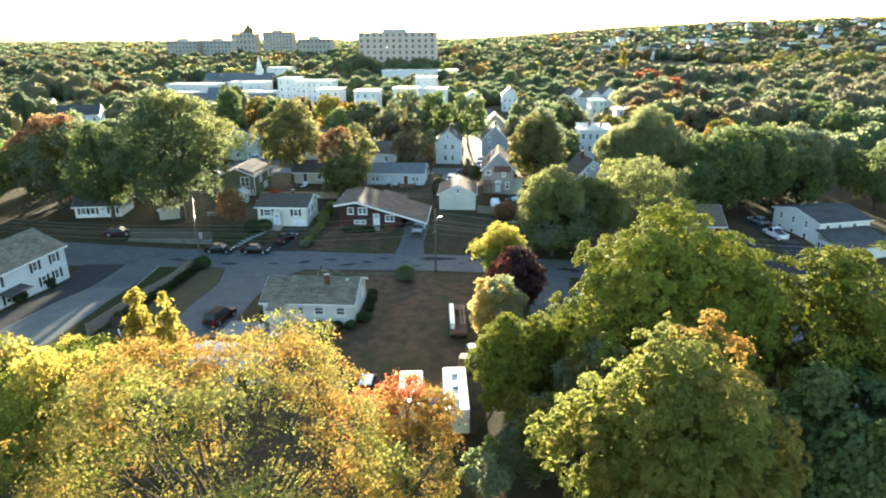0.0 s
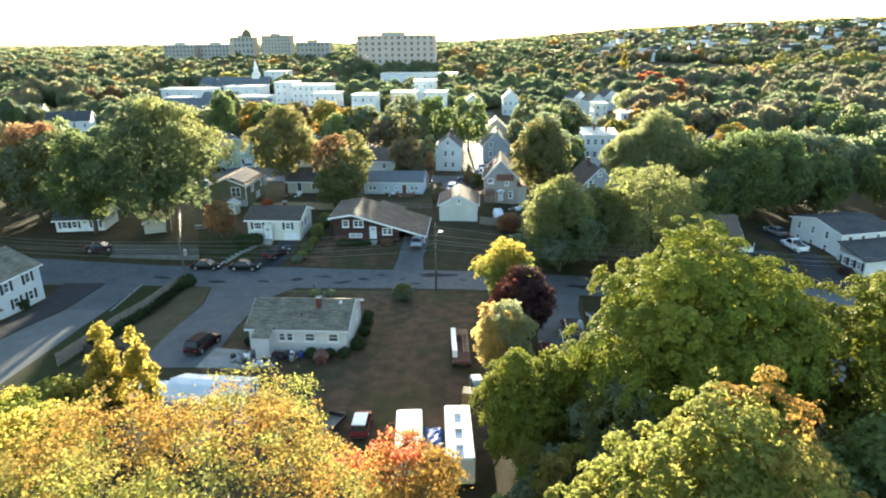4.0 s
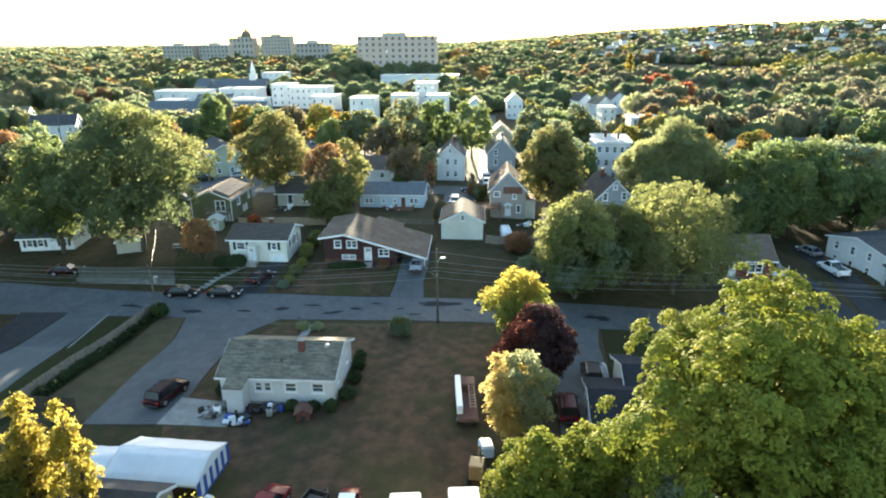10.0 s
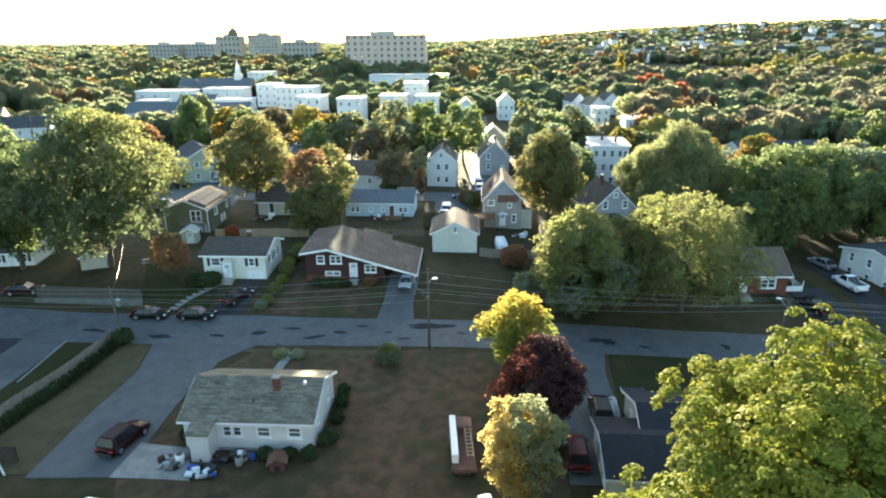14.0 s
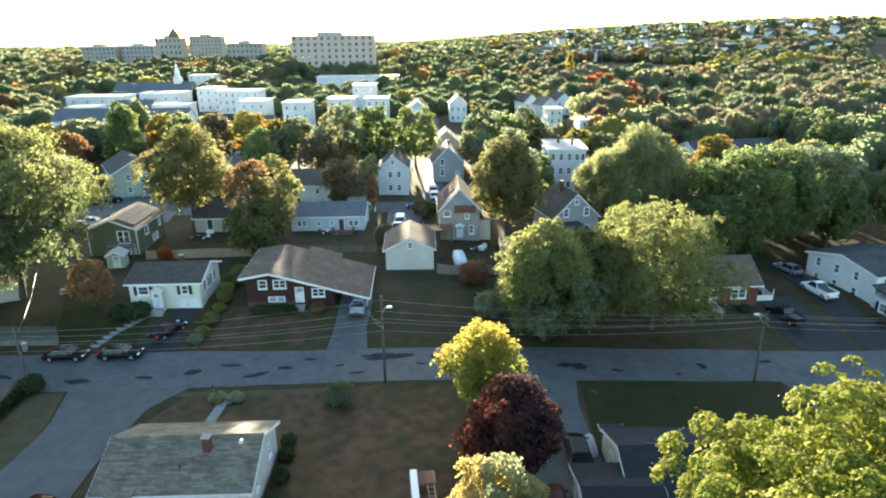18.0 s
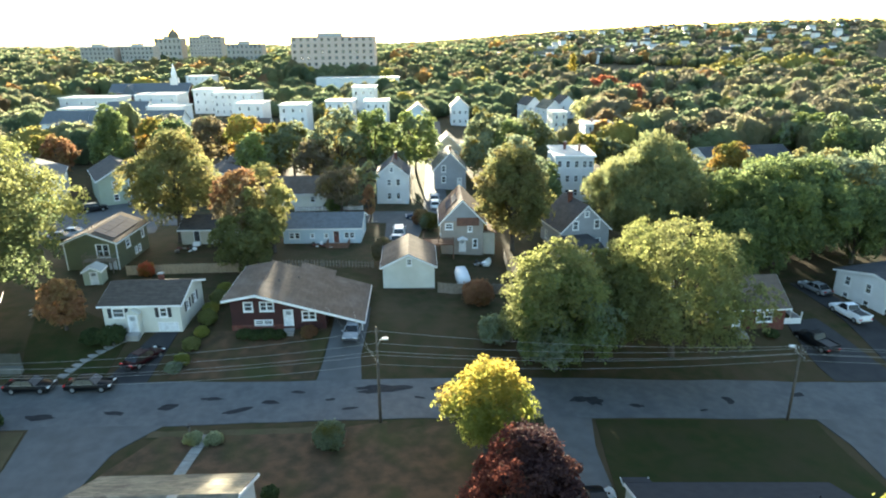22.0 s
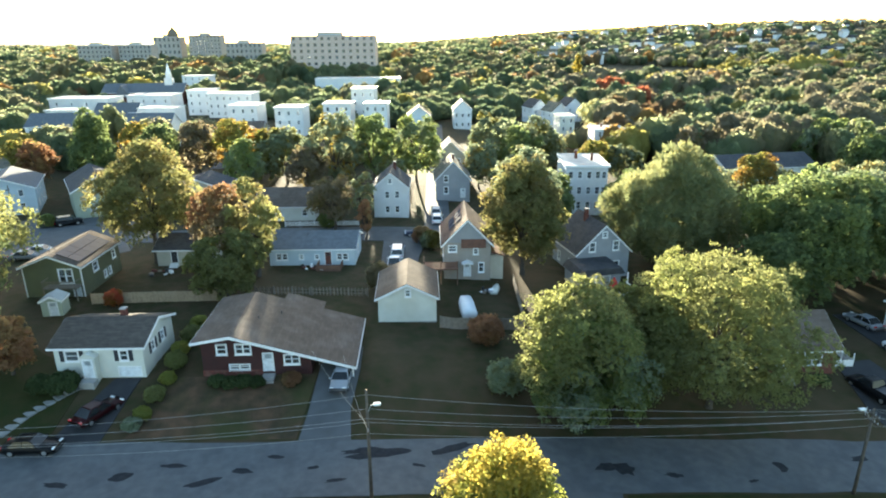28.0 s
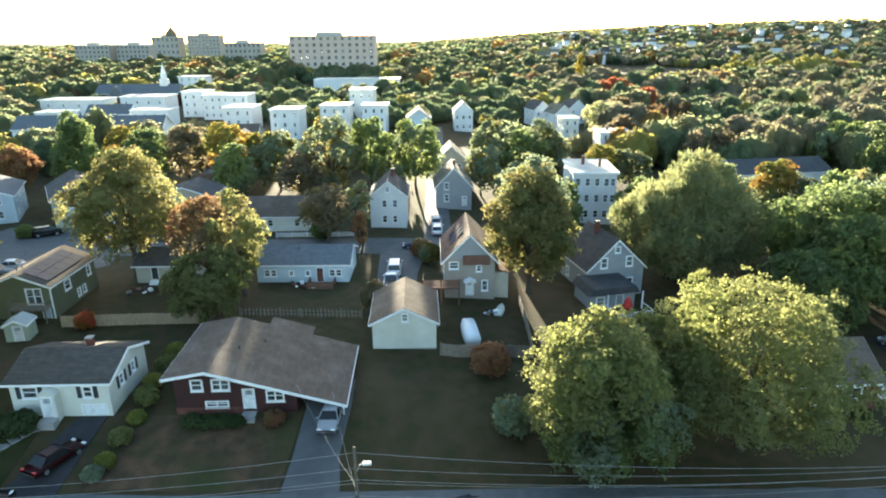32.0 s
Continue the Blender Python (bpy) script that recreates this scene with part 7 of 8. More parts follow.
def work_truck(x, y, turn):
    root = thing("work_truck", x, y, None, turn, "old work truck with a white rack and rusty tail", "truck")
    part("frame", boxes((-3.2, 3.2, -0.5, 0.5, 0.6, 0.85)), M_DARKMETAL, root)
    part("cab", round_box(1.5, 3.1, -0.95, 0.95, 0.7, 2.0, 0.12, 2), M_ROOFRED, root, "rusty red cab")
    part("windscreen", boxes((3.08, 3.12, -0.8, 0.8, 1.3, 1.85)), M_CARGLASS, root)
    part("bed", boxes((-3.2, 1.3, -0.95, 0.95, 0.85, 1.2)), M_ROOFRED, root, "rusty flat bed")
    part("side_box", round_box(-2.4, 3.3, 0.45, 1.0, 1.2, 2.05, 0.04, 1), M_TRIM, root, "long white tool box")
    for s in (-1, 1):
        for wx in (-2.0, 2.3):
            wheel(root, wx, s * 0.85, 0.42, 0.26)
    bm = bmesh.new()
    for i in range(8):
        tube(bm, [(-2.4 + i * 0.5, -0.75, 2.0), (-2.4 + i * 0.5, -0.25, 2.0)], [0.03, 0.03], 5)
    tube(bm, [(-2.6, -0.75, 2.0), (1.4, -0.75, 2.0)], [0.035, 0.035], 6)
    tube(bm, [(-2.6, -0.25, 2.0), (1.4, -0.25, 2.0)], [0.035, 0.035], 6)
    part("ladder", bm, M_TANWOOD, root, "tan wooden ladder")


work_truck(2.9, -20.6, 91)


def digger(x, y, turn):
    root = thing("small_digger", x, y, None, turn, "small tan digger with a folded arm", "digger")
    for s in (-1, 1):
        part("track", round_box(-1.0, 1.0, s * 0.6 - 0.2, s * 0.6 + 0.2, 0.0, 0.5, 0.15, 2), M_TYRE, root)
    part("cab", round_box(-0.9, 0.5, -0.6, 0.6, 0.55, 1.9, 0.1, 2), paint((0.17, 0.12, 0.06)), root)
    bm = bmesh.new()
    tube(bm, [(0.5, 0, 0.9), (1.6, 0, 2.0), (2.3, 0, 0.9)], [0.14, 0.12, 0.1], 6)
    part("arm", bm, paint((0.17, 0.12, 0.06)), root)
    part("bucket", round_box(2.05, 2.6, -0.3, 0.3, 0.4, 0.9, 0.08, 1), M_DARKMETAL, root)


digger(3.4, -30.6, 80)
cp = thing("compressor", 4.3, -27.6, None, 8, "pale blue and white trailer compressor beside a digger", "machine")
part("body", round_box(-0.55, 0.55, -0.9, 0.7, 0.45, 1.45, 0.12, 2), paint((0.5, 0.58, 0.66)), cp)
part("lid", round_box(-0.5, 0.5, -0.8, 0.3, 1.43, 1.6, 0.08, 1), M_TRIM, cp, "white lid")
for s in (-1, 1):
    wheel(cp, s * 0.5, 0.0, 0.3, 0.16)
part("drawbar", tube(bmesh.new(), [(0, 0.7, 0.55), (0, 1.7, 0.45)], [0.05, 0.04], 6), M_DARKMETAL, cp)


# ---- tent, shed and yard clutter ----
def tent(x, y, turn, ln, wd, eave, top, label, striped):
    root = thing("canopy_tent", x, y, None, turn, label, "tent")
    for s in (-1, 1):
        bm = bmesh.new()
        grid = []
        for i in range(13):
            u = -ln / 2 + ln * i / 12
            grid.append([bm.verts.new((u, s * wd / 2 * j / 4, top - (top - eave) * j / 4 - 0.05 * math.sin(math.pi * (i % 4) / 4))) for j in range(5)] + [bm.verts.new((u, s * (wd / 2 + 0.02), eave - 0.3))])
        for i in range(12):
            for j in range(5):
                bm.faces.new([grid[i][j], grid[i + 1][j], grid[i + 1][j + 1], grid[i][j + 1]])
        cl = part("roof_cloth", bm, M_CANVAS, root, smooth=True)
        so = cl.modifiers.new("thick", "SOLIDIFY")
        so.thickness = 0.02
        for i in range(4):
            u = -ln / 2 + 0.1 + (ln - 0.2) * i / 3
            part("pole", tube(bmesh.new(), [(u, s * (wd / 2 - 0.05), -0.1), (u, s * (wd / 2 - 0.05), eave)], [0.03, 0.03], 6), M_METAL, root)
    if striped:
        n = 11
        for i in range(n):
            y0, y1 = -wd / 2 + wd * i / n, -wd / 2 + wd * (i + 1) / n
            part("end_panel", boxes((ln / 2 - 0.02, ln / 2 + 0.02, y0, y1, 0.5, eave)), M_CANVAS if i % 2 else M_BLUESTRIPE, root, "white canvas stripe" if i % 2 else "blue canvas stripe")
        part("hem", boxes((ln / 2 - 0.03, ln / 2 + 0.03, -wd / 2, wd / 2, 0.3, 0.5)), M_BLUESTRIPE, root, "blue canvas hem")
        part("gable_cloth", prism(bmesh.new(), [(-wd / 2, eave), (wd / 2, eave), (0, top - 0.03)], ln / 2 - 0.02, ln / 2 + 0.02, "x"), M_CANVAS, root)
        part("end_panel", prism(bmesh.new(), [(-wd / 2, 0.1), (wd / 2, 0.1), (wd / 2, eave), (0, top - 0.03), (-wd / 2, eave)], -ln / 2 - 0.02, -ln / 2 + 0.02, "x"), M_CANVAS, root)


tent(-21.7, -30.4, -7, 7.8, 5.4, 2.0, 3.0, "white canopy tent with blue striped end wall", True)
tent(-27.6, -30.3, -5, 3.8, 3.8, 1.9, 2.6, "smaller white canopy tent", False)
house("shed", -23.6, -35.3, -7, 6.8, 4.0, 2.1, 0.9, "x", M_BEIGESIDE, M_ROOFDARK, "tan storage shed with a dark roof", over=0.25, category="shed", openings=[("door", "E", 0, 0.05, 0.9, 1.9)])


def dog_house(x, y, turn):
    root = thing("dog_house", x, y, None, turn, "faded pink wooden dog house", "dog house")
    part("walls", boxes((-0.6, 0.6, -0.7, 0.7, 0.05, 0.8)), M_REDCLOTH if False else M_BRICK, root)
    for s in (-1, 1):
        part("roof_slope", prism(bmesh.new(), [(0, 1.25), (s * 0.85, 0.72), (s * 0.85, 0.78), (0, 1.32)], -0.8, 0.8, "y"), M_ROOFRED, root)
    part("gable", prism(bmesh.new(), [(-0.6, 0.8), (0.6, 0.8), (0, 1.22)], -0.7, 0.7, "y"), M_BRICK, root)
    part("opening", boxes((-0.22, 0.22, -0.72, -0.69, 0.08, 0.6)), M_PLASTIC, root, "black plate in place of a shaded doorway")

# a black plate stands in for the shaded doorway; the wall is uncut

dog_house(-12.6, -21.6, 8)


def barrel(x, y, r, h, mat, label, name="barrel", z=None):
    root = thing(name, x, y, z, 0, label, name)
    bm = bmesh.new()
    tube(bm, [(0, 0, 0.1), (0, 0, 0.13), (0, 0, h / 2), (0, 0, h - 0.03), (0, 0, h)], [r * 0.9, r, r * 1.05, r, r * 0.85], 14)
    part("body", bm, mat, root, smooth=True)
    part("lid", disc(bmesh.new(), (0, 0, h + 0.02), r * 0.8, 0.05, "z", 14), M_PLASTIC, root)


barrel(-21.0, -20.9, 0.35, 0.95, M_TRIM, "white plastic barrel on the patio slab")
barrel(-16.6, -20.6, 0.3, 0.85, M_PLASTIC, "dark plastic bin beside the house")
barrel(-15.0, -20.6, 0.28, 0.8, M_BLUESTRIPE, "blue plastic bin beside the house")
barrel(-15.9, -21.4, 0.3, 0.9, M_GREYSIDE, "grey bin beside the house")


def heap(x, y, turn, spread, pieces, label, mats, seed):
    rng = random.Random(seed)
    root = thing("junk_pile", x, y, None, turn, label, "junk pile")
    for i in range(pieces):
        a, b, c = rng.uniform(0.25, 0.9), rng.uniform(0.2, 0.6), rng.uniform(0.12, 0.6)
        bm = round_box(-a / 2, a / 2, -b / 2, b / 2, 0.08, 0.08 + c, min(a, b, c) * 0.2, 1)
        ob = part(rng.choice(["crate", "box", "bag", "board"]), bm, rng.choice(mats), root)
        ob.matrix_basis = pose(rng.uniform(-1, 1) * spread, rng.uniform(-1, 1) * spread * 0.6, rng.uniform(0, 0.15), rng.uniform(-8, 8), rng.uniform(-8, 8), rng.uniform(0, 180))


heap(-18.6, -22.4, -8, 1.2, 22, "pile of bags and bins covered in sheets", [M_CANVAS, M_BLUESTRIPE, M_PLASTIC, M_PLASTIC, M_DARKWOOD, M_GREYSIDE], 2)
heap(-21.9, -20.9, -8, 1.3, 20, "cluttered household goods on the patio", [M_WOOD, M_PLASTIC, M_DARKWOOD, M_BRICK, M_GREYSIDE, M_STONE], 3)
heap(-17.7, -20.6, -4, 0.9, 12, "dark red garden chairs and clutter against the house wall", [M_REDWOOD, M_PLASTIC, M_REDWOOD], 5)
heap(-15.6, -20.4, -4, 0.9, 10, "toys and boxes against the house wall", [M_TRIM, M_PLASTIC, M_WOOD, M_BLUESTRIPE], 15)
heap(-18.0, -33.6, 10, 0.8, 10, "scrap beside the tent", [M_TRIM, M_PLASTIC, M_BLUETARP], 6)
heap(15.0, 37.5, 0, 1.3, 9, "stored garden goods at a house wall", [M_WOOD, M_PLASTIC, M_GREYSIDE, M_TRIM], 7)
heap(-9.5, 47.6, 0, 1.6, 8, "garden chairs and toys beside a wall", [M_TRIM, M_BRICK, M_PLASTIC], 8)
heap(-31.0, 48.0, 0, 1.8, 10, "potted plants and garden goods", [M_TRIM, M_PLASTIC, M_BRICK, M_WOOD], 9)


# ---- hedges, shrubs, fences ----
def shrub(x, y, h, r, mat, label, seed, z=None):
    """A dense rounded shrub: many small clumps close together on short stems."""
    rng = np.random.default_rng(seed)
    root = thing("shrub", x, y, z, 0, label, "shrub")
    n = 46
    c, rad = [], []
    for i in range(n):
        u = -0.75 + 1.7 * (i + 0.5) / n
        a = i * 2.39996 + rng.uniform(-0.3, 0.3)
        q = math.sqrt(max(0, 1 - min(1, u) ** 2))
        k = rng.uniform(0.58, 0.8)
        c.append((math.cos(a) * q * r * k, math.sin(a) * q * r * k, h * 0.5 + u * h * 0.5 * k))
        rad.append(min(r, h * 0.5) * rng.uniform(0.24, 0.36))
    leaf = 0.13 + 0.045 * r
    count = int(4 * math.pi * r * max(r, h * 0.5) * 2.6 / (leaf * leaf * 0.5))
    part("stem", tube(bmesh.new(), [(0, 0, -0.2), (0.03, 0, h * 0.3), (0, 0.04, h * 0.7)], [0.07, 0.05, 0.02], 6), M_BARK, root)
    ob = new("foliage", leaf_mesh("foliage", c, rad, count, leaf, mat, rng, 0.4, 0.2))
    ob.parent = root
    return root


def hedge(points, h, w, label, mat, seed):
    rng = np.random.default_rng(seed)
    x0, y0 = points[0]
    root = thing("hedge", x0, y0, None, 0, label, "hedge")
    c, r = [], []
    base = gz(x0, y0)
    n = int(sum(math.dist(a, b) for a, b in zip(points, points[1:])) / 0.55)
    for i in range(n):
        x, y = along(points, (i + 0.5) / n)
        for s in (-0.3, 0.3):
            for zz in (0.35, 0.75):
                c.append((x - x0 + s * w + rng.uniform(-0.12, 0.12), y - y0 + rng.uniform(-0.25, 0.25), gz(x, y) - base + h * zz + rng.uniform(-0.12, 0.12)))
                r.append(h * rng.uniform(0.22, 0.34))
    ob = new("foliage", leaf_mesh("foliage", c, r, n * 260, 0.16, mat, rng, 0.4, 0.2))
    ob.parent = root
    for i in range(0, n, 3):
        x, y = along(points, (i + 0.5) / n)
        bm = bmesh.new()
        tube(bm, [(x - x0, y - y0, gz(x, y) - base - 0.1), (x - x0, y - y0, gz(x, y) - base + h * 0.7)], [0.05, 0.03], 5)
        part("stem", bm, M_BARK, root)


hedge([(-37.2, 1.6), (-38.1, -6), (-39.2, -13.5), (-40.0, -18)], 0.95, 0.9, "long low dark green hedge beside a fence", L_SHRUB, 1)
BORDER = [(-21.6, 12.2, 1.3, 0.9), (-21.2, 14.6, 1.5, 1.1), (-20.7, 17.0, 1.2, 0.9), (-20.6, 19.6, 1.8, 1.2), (-20.9, 22.4, 1.5, 1.1), (-20.4, 25.4, 2.0, 1.3), (-20.6, 28.6, 1.7, 1.2)]
for i, (x, y, h, r, m, l) in enumerate([(-4.5, -3.2, 2.4, 1.6, L_OLIVE, "round clipped dark green shrub on the lawn"), (-8.5, -12.4, 1.2, 0.8, L_SHRUB, "dark shrub at the corner of the house"), (-8.6, -15.2, 1.25, 0.85, L_SHRUB, "dark shrub against the house wall"), (-11.9, -20.5, 1.05, 0.75, L_SHRUB, "dark shrub below a window"), (-8.6, -10.2, 1.2, 0.8, L_SHRUB, "dark shrub against the house wall"), (-8.9, -18.4, 1.3, 0.95, L_SHRUB, "dark shrub at the house corner"),
                                     (-10.2, -20.4, 1.1, 0.8, L_SHRUB, "dark shrub below a window"), (-14.0, -20.4, 1.1, 0.75, L_SHRUB, "dark shrub below a window"), (-21.6, -17.4, 1.3, 0.8, L_SHRUB, "dark shrub at the house end"), (-36.6, 2.6, 2.0, 1.3, L_SHRUB, "round bush at the end of the hedge"),
                                     (-16.9, -1.4, 0.9, 1.0, L_SILVER, "pale silvery green clump beside the path"), (-15.0, -1.6, 0.9, 1.0, L_SILVER, "pale silvery green clump beside the path"), (-13.0, 16.0, 1.1, 1.2, L_SHRUB, "low dark shrub before the red house"), (-15.6, 16.2, 1.1, 1.1, L_SHRUB, "low dark shrub before the red house"), (-14.3, 16.0, 1.0, 1.1, L_SHRUB, "low dark shrub before the red house"), (-11.7, 15.9, 1.0, 1.0, L_SHRUB, "low dark shrub before the red house"),
                                     (-8.2, 15.8, 1.4, 1.1, L_RUST, "rounded brown shrub beside the front step"), (-30.5, 16.4, 2.2, 1.7, L_SHRUB, "leafy shrub before the cream house"), (-32.8, 16.6, 1.8, 1.4, L_SHRUB, "leafy shrub before the cream house"), (-22.2, 10.9, 1.2, 1.0, L_OLIVE, "small yellow-green bush at the driveway"),
                                     (-8.9, 71.5, 3.0, 1.9, L_DEEP, "dark rounded bush behind a white fence"), (-61.5, 78.2, 2.6, 1.5, L_DEEP, "dark bush beside a townhouse"), (0.6, 38.6, 4.0, 1.8, L_BROWN, "thin straggling sapling behind a garage"), (48.6, 15.2, 1.1, 1.0, L_SHRUB, "low shrub before the brick house"), (42.0, 15.8, 1.0, 0.9, L_SHRUB, "low shrub before the brick house"),
                                     # the two deep green bushes near x 17 and 21 are added sun blockers
                                     (-33.4, 36.8, 2.2, 1.2, L_RED, "bright red bush beside a fence"), (12.6, 22.6, 3.4, 2.2, L_RUST, "reddish shrub below a street tree"), (13.4, 14.0, 3.2, 2.2, L_OLIVE, "shrub with orange leaf tips"), (17.6, 11.5, 3.0, 2.4, L_DEEP, "added bush blocking low sun below a street tree"), (21.4, 12.0, 3.0, 2.4, L_DEEP, "added bush blocking low sun below a street tree"), (66.0, 11.0, 1.2, 1.3, L_PURPLE, "dark red shrub before a white house"), (-57.2, -2.0, 1.6, 1.2, L_SHRUB, "dark shrub against a white house"), (-56.4, -5.0, 1.5, 1.1, L_SHRUB, "dark shrub against a white house"), (-56.8, -11.0, 1.5, 1.2, L_SHRUB, "dark shrub against a white house"),
                                     (8.8, 56.5, 3.2, 1.8, L_OLIVE, "leafy shrub beside a drive"), (7.6, 60.0, 3.0, 1.8, L_RUST, "leafy shrub beside a drive")]):
    shrub(x, y, h, r, m, l, 300 + i)


for i, (x, y, h, r) in enumerate(BORDER):
    shrub(x, y, h, r, L_SAGE if i % 2 else L_MAPLE, "yellow-green bush in the border between two yards", 500 + i)


def fence(points, h, mat, label, gap=0.0, board=0.14, post_every=2.4, picket=False, group=""):
    """A board or picket fence: posts, rails and every board its own piece."""
    x0, y0 = points[0]
    z0 = gz(x0, y0)
    root = thing("fence", x0, y0, None, 0, label, "fence", group)
    total = sum(math.dist(a, b) for a, b in zip(points, points[1:]))
    pm, rm = {}, {}
    n = int(total / post_every)
    bmp = boxes((-0.06, 0.06, -0.06, 0.06, -0.3, h + 0.08))
    me = bpy.data.meshes.new("post")
    bmp.to_mesh(me), bmp.free(), me.materials.append(mat)
    for i in range(n + 1):
        x, y = along(points, i / n)
        ob = new("post", me)
        ob.parent, ob.location = root, (x - x0, y - y0, gz(x, y) - z0)
    k = int(total / (board + gap))
    bmb = boxes((-board / 2, board / 2, -0.012, 0.012, 0.05, h)) if not picket else prism(bmesh.new(), [(-board / 2, 0.08), (board / 2, 0.08), (board / 2, h - 0.1), (0, h), (-board / 2, h - 0.1)], -0.012, 0.012, "y")
    mb = bpy.data.meshes.new("board")
    bmb.to_mesh(mb), bmb.free(), mb.materials.append(mat)
    rng = random.Random(k)
    for i in range(min(k, 160)):
        s = (i + 0.5) / min(k, 160)
        x, y = along(points, s)
        xb, yb = along(points, min(1, s + 0.004))
        a = math.degrees(math.atan2(yb - y, xb - x)) if s < 0.995 else 0
        ob = new("board", mb)
        ob.parent = root
        ob.matrix_basis = pose(x - x0, y - y0, gz(x, y) - z0 + rng.uniform(-0.02, 0.02), 0, 0, a) @ Matrix.Diagonal((k / min(k, 160), 1, 1, 1))
    for zz in (0.35, h - 0.3):
        for i in range(n):
            bm = bmesh.new()
            (xa, ya), (xb, yb) = along(points, i / n), along(points, (i + 1) / n)
            tube(bm, [(xa - x0, ya - y0 + 0.03, gz(xa, ya) - z0 + zz), (xb - x0, yb - y0 + 0.03, gz(xb, yb) - z0 + zz)], [0.035, 0.035], 4)
            part("rail", bm, mat, root)
    return root


fence([(-38.0, 2.8), (-38.7, -3), (-39.5, -9), (-40.4, -15), (-41.6, -22)], 1.6, M_WOOD, "long grey weathered board fence beside a hedge", board=0.2)
fence([(-39.8, -19.7), (-35.0, -20.3)], 1.5, M_DARKWOOD, "dark leaning board gate and fence", board=0.16)
fence([(7.8, 26.6), (9.4, 26.1), (17.8, 26.0)], 1.5, M_WOOD, "grey board fence round a back yard", board=0.16)
fence([(17.9, 26.2), (18.6, 32), (19.4, 40.8)], 1.5, M_WOOD, "grey board fence along a back yard", board=0.16)
fence([(-36.5, 37.6), (-28, 37.4), (-20.5, 37.0)], 1.5, M_TANWOOD, "tan board fence behind the cream house", board=0.16)
fence([(-16.0, 38.8), (-9, 37.8), (-1.0, 36.6)], 1.1, M_WOOD, "low dark rail fence behind the red house", gap=0.35, board=0.12)
fence([(-17, 73.0), (-10, 72.6), (-3.5, 72.2)], 1.0, M_TRIM, "low white picket fence", gap=0.08, board=0.1, picket=True)
fence([(-52.8, 13.6), (-46, 13.1), (-38.4, 12.4)], 2.1, M_GREYBOARD, "grey board fence on a retaining wall", board=0.2)
rw = boxes((-7.4, 7.4, -0.25, 0.25, -1.6, 0.6), m=pose(-45.7, 12.75, gz(-45.7, 12.75), 0, 0, -4.6))
tagged(part("retaining_wall", rw, M_OLDWALL), "grey stained concrete retaining wall below a fence", "wall", kind="structure")
tagged(part("kerb", boxes((-43.9, -43.7, -9, 3.4, 0.0, 0.12)), M_STONE), "low grey concrete kerb beside the grass", "kerb", kind="structure")


def flagstones(points, name, label, n, w, mat):
    """A path of separate slabs."""
    x0, y0 = points[0]
    root = thing(name, x0, y0, None, 0, label, "path", kind="structure")
    for i in range(n):
        a, b = along(points, i / n), along(points, (i + 0.93) / n)
        ang = math.atan2(b[1] - a[1], b[0] - a[0])
        mx, my = (a[0] + b[0]) / 2, (a[1] + b[1]) / 2
        ob = part("slab", round_box(-math.dist(a, b) / 2, math.dist(a, b) / 2, -w / 2, w / 2, -0.05, 0.1, 0.015, 1), mat, root)
        ob.matrix_basis = pose(mx - x0, my - y0, gz(mx, my) - gz(x0, y0), 0, 0, math.degrees(ang))


flagstones([(-16.0, -0.4), (-16.6, -4), (-17.2, -9)], "path", "worn concrete path up to a front door", 9, 1.0, M_STONE)
flagstones([(-34.0, 11.0), (-32.6, 13.6), (-30.0, 16.4), (-29.0, 17.2)], "path", "worn concrete steps up a lawn", 9, 1.0, M_STONE)

# a lean railing post and mailbox at the near front path
mb = thing("mailbox", -17.4, -0.6, None, 0, "dark mailbox on a wooden post", "mailbox")
part("post", boxes((-0.06, 0.06, -0.06, 0.06, -0.2, 1.15)), M_WOOD, mb)
part("box", round_box(-0.12, 0.12, -0.25, 0.25, 1.15, 1.4, 0.06, 2), M_DARKMETAL, mb)
for px, py, tilt in ((-35.1, -22.0, -10), (-35.8, -24.7, -12)):
    sg = thing("leaning_post", px, py, None, 10, "pale leaning post beside a board gate", "post")
    part("post", round_box(-0.07, 0.07, -0.07, 0.07, -0.2, 2.3, 0.02, 1), M_TRIM, sg).matrix_basis = pose(0, 0, 0, 0, tilt, 0)

# covered boat on the back lawn, small shed, play things
cv = thing("covered_boat", 11.6, 31.0, None, 2, "white shrink-wrapped small boat in a back yard", "boat")
bm = bmesh.new()
loft(bm, [[(-0.9 * k, yy, 0.12), (-1.0 * k, yy, 0.7), (-0.75 * k, yy, 1.55 * q), (0.75 * k, yy, 1.55 * q), (1.0 * k, yy, 0.7), (0.9 * k, yy, 0.12)] for yy, k, q in ((-2.4, 0.8, 0.75), (-2.0, 0.95, 0.95), (0, 1.0, 1.0), (1.6, 0.9, 1.0), (2.4, 0.6, 0.85))])
part("cover", bm, M_CANVAS, cv, smooth=True)
part("cradle", boxes((-0.8, 0.8, -1.5, -1.3, -0.05, 0.15), (-0.8, 0.8, 1.3, 1.5, -0.05, 0.15)), M_WOOD, cv)
house("garden_shed", -39.9, 35.4, 4, 2.4, 2.2, 2.0, 0.6, "y", M_SAGE, M_ROOFPALE, "small sage shed with a white door", over=0.15, category="shed", openings=[("door", "S", 0.2, 0.02, 0.9, 1.8)])
gs = thing("garden_bench", -15.3, 35.4, None, 8, "white wooden garden bench", "bench")
part("seat", boxes((-0.8, 0.8, -0.22, 0.22, 0.42, 0.47)), M_TRIM, gs)
part("backrest", boxes((-0.8, 0.8, 0.2, 0.25, 0.5, 0.95)), M_TRIM, gs)
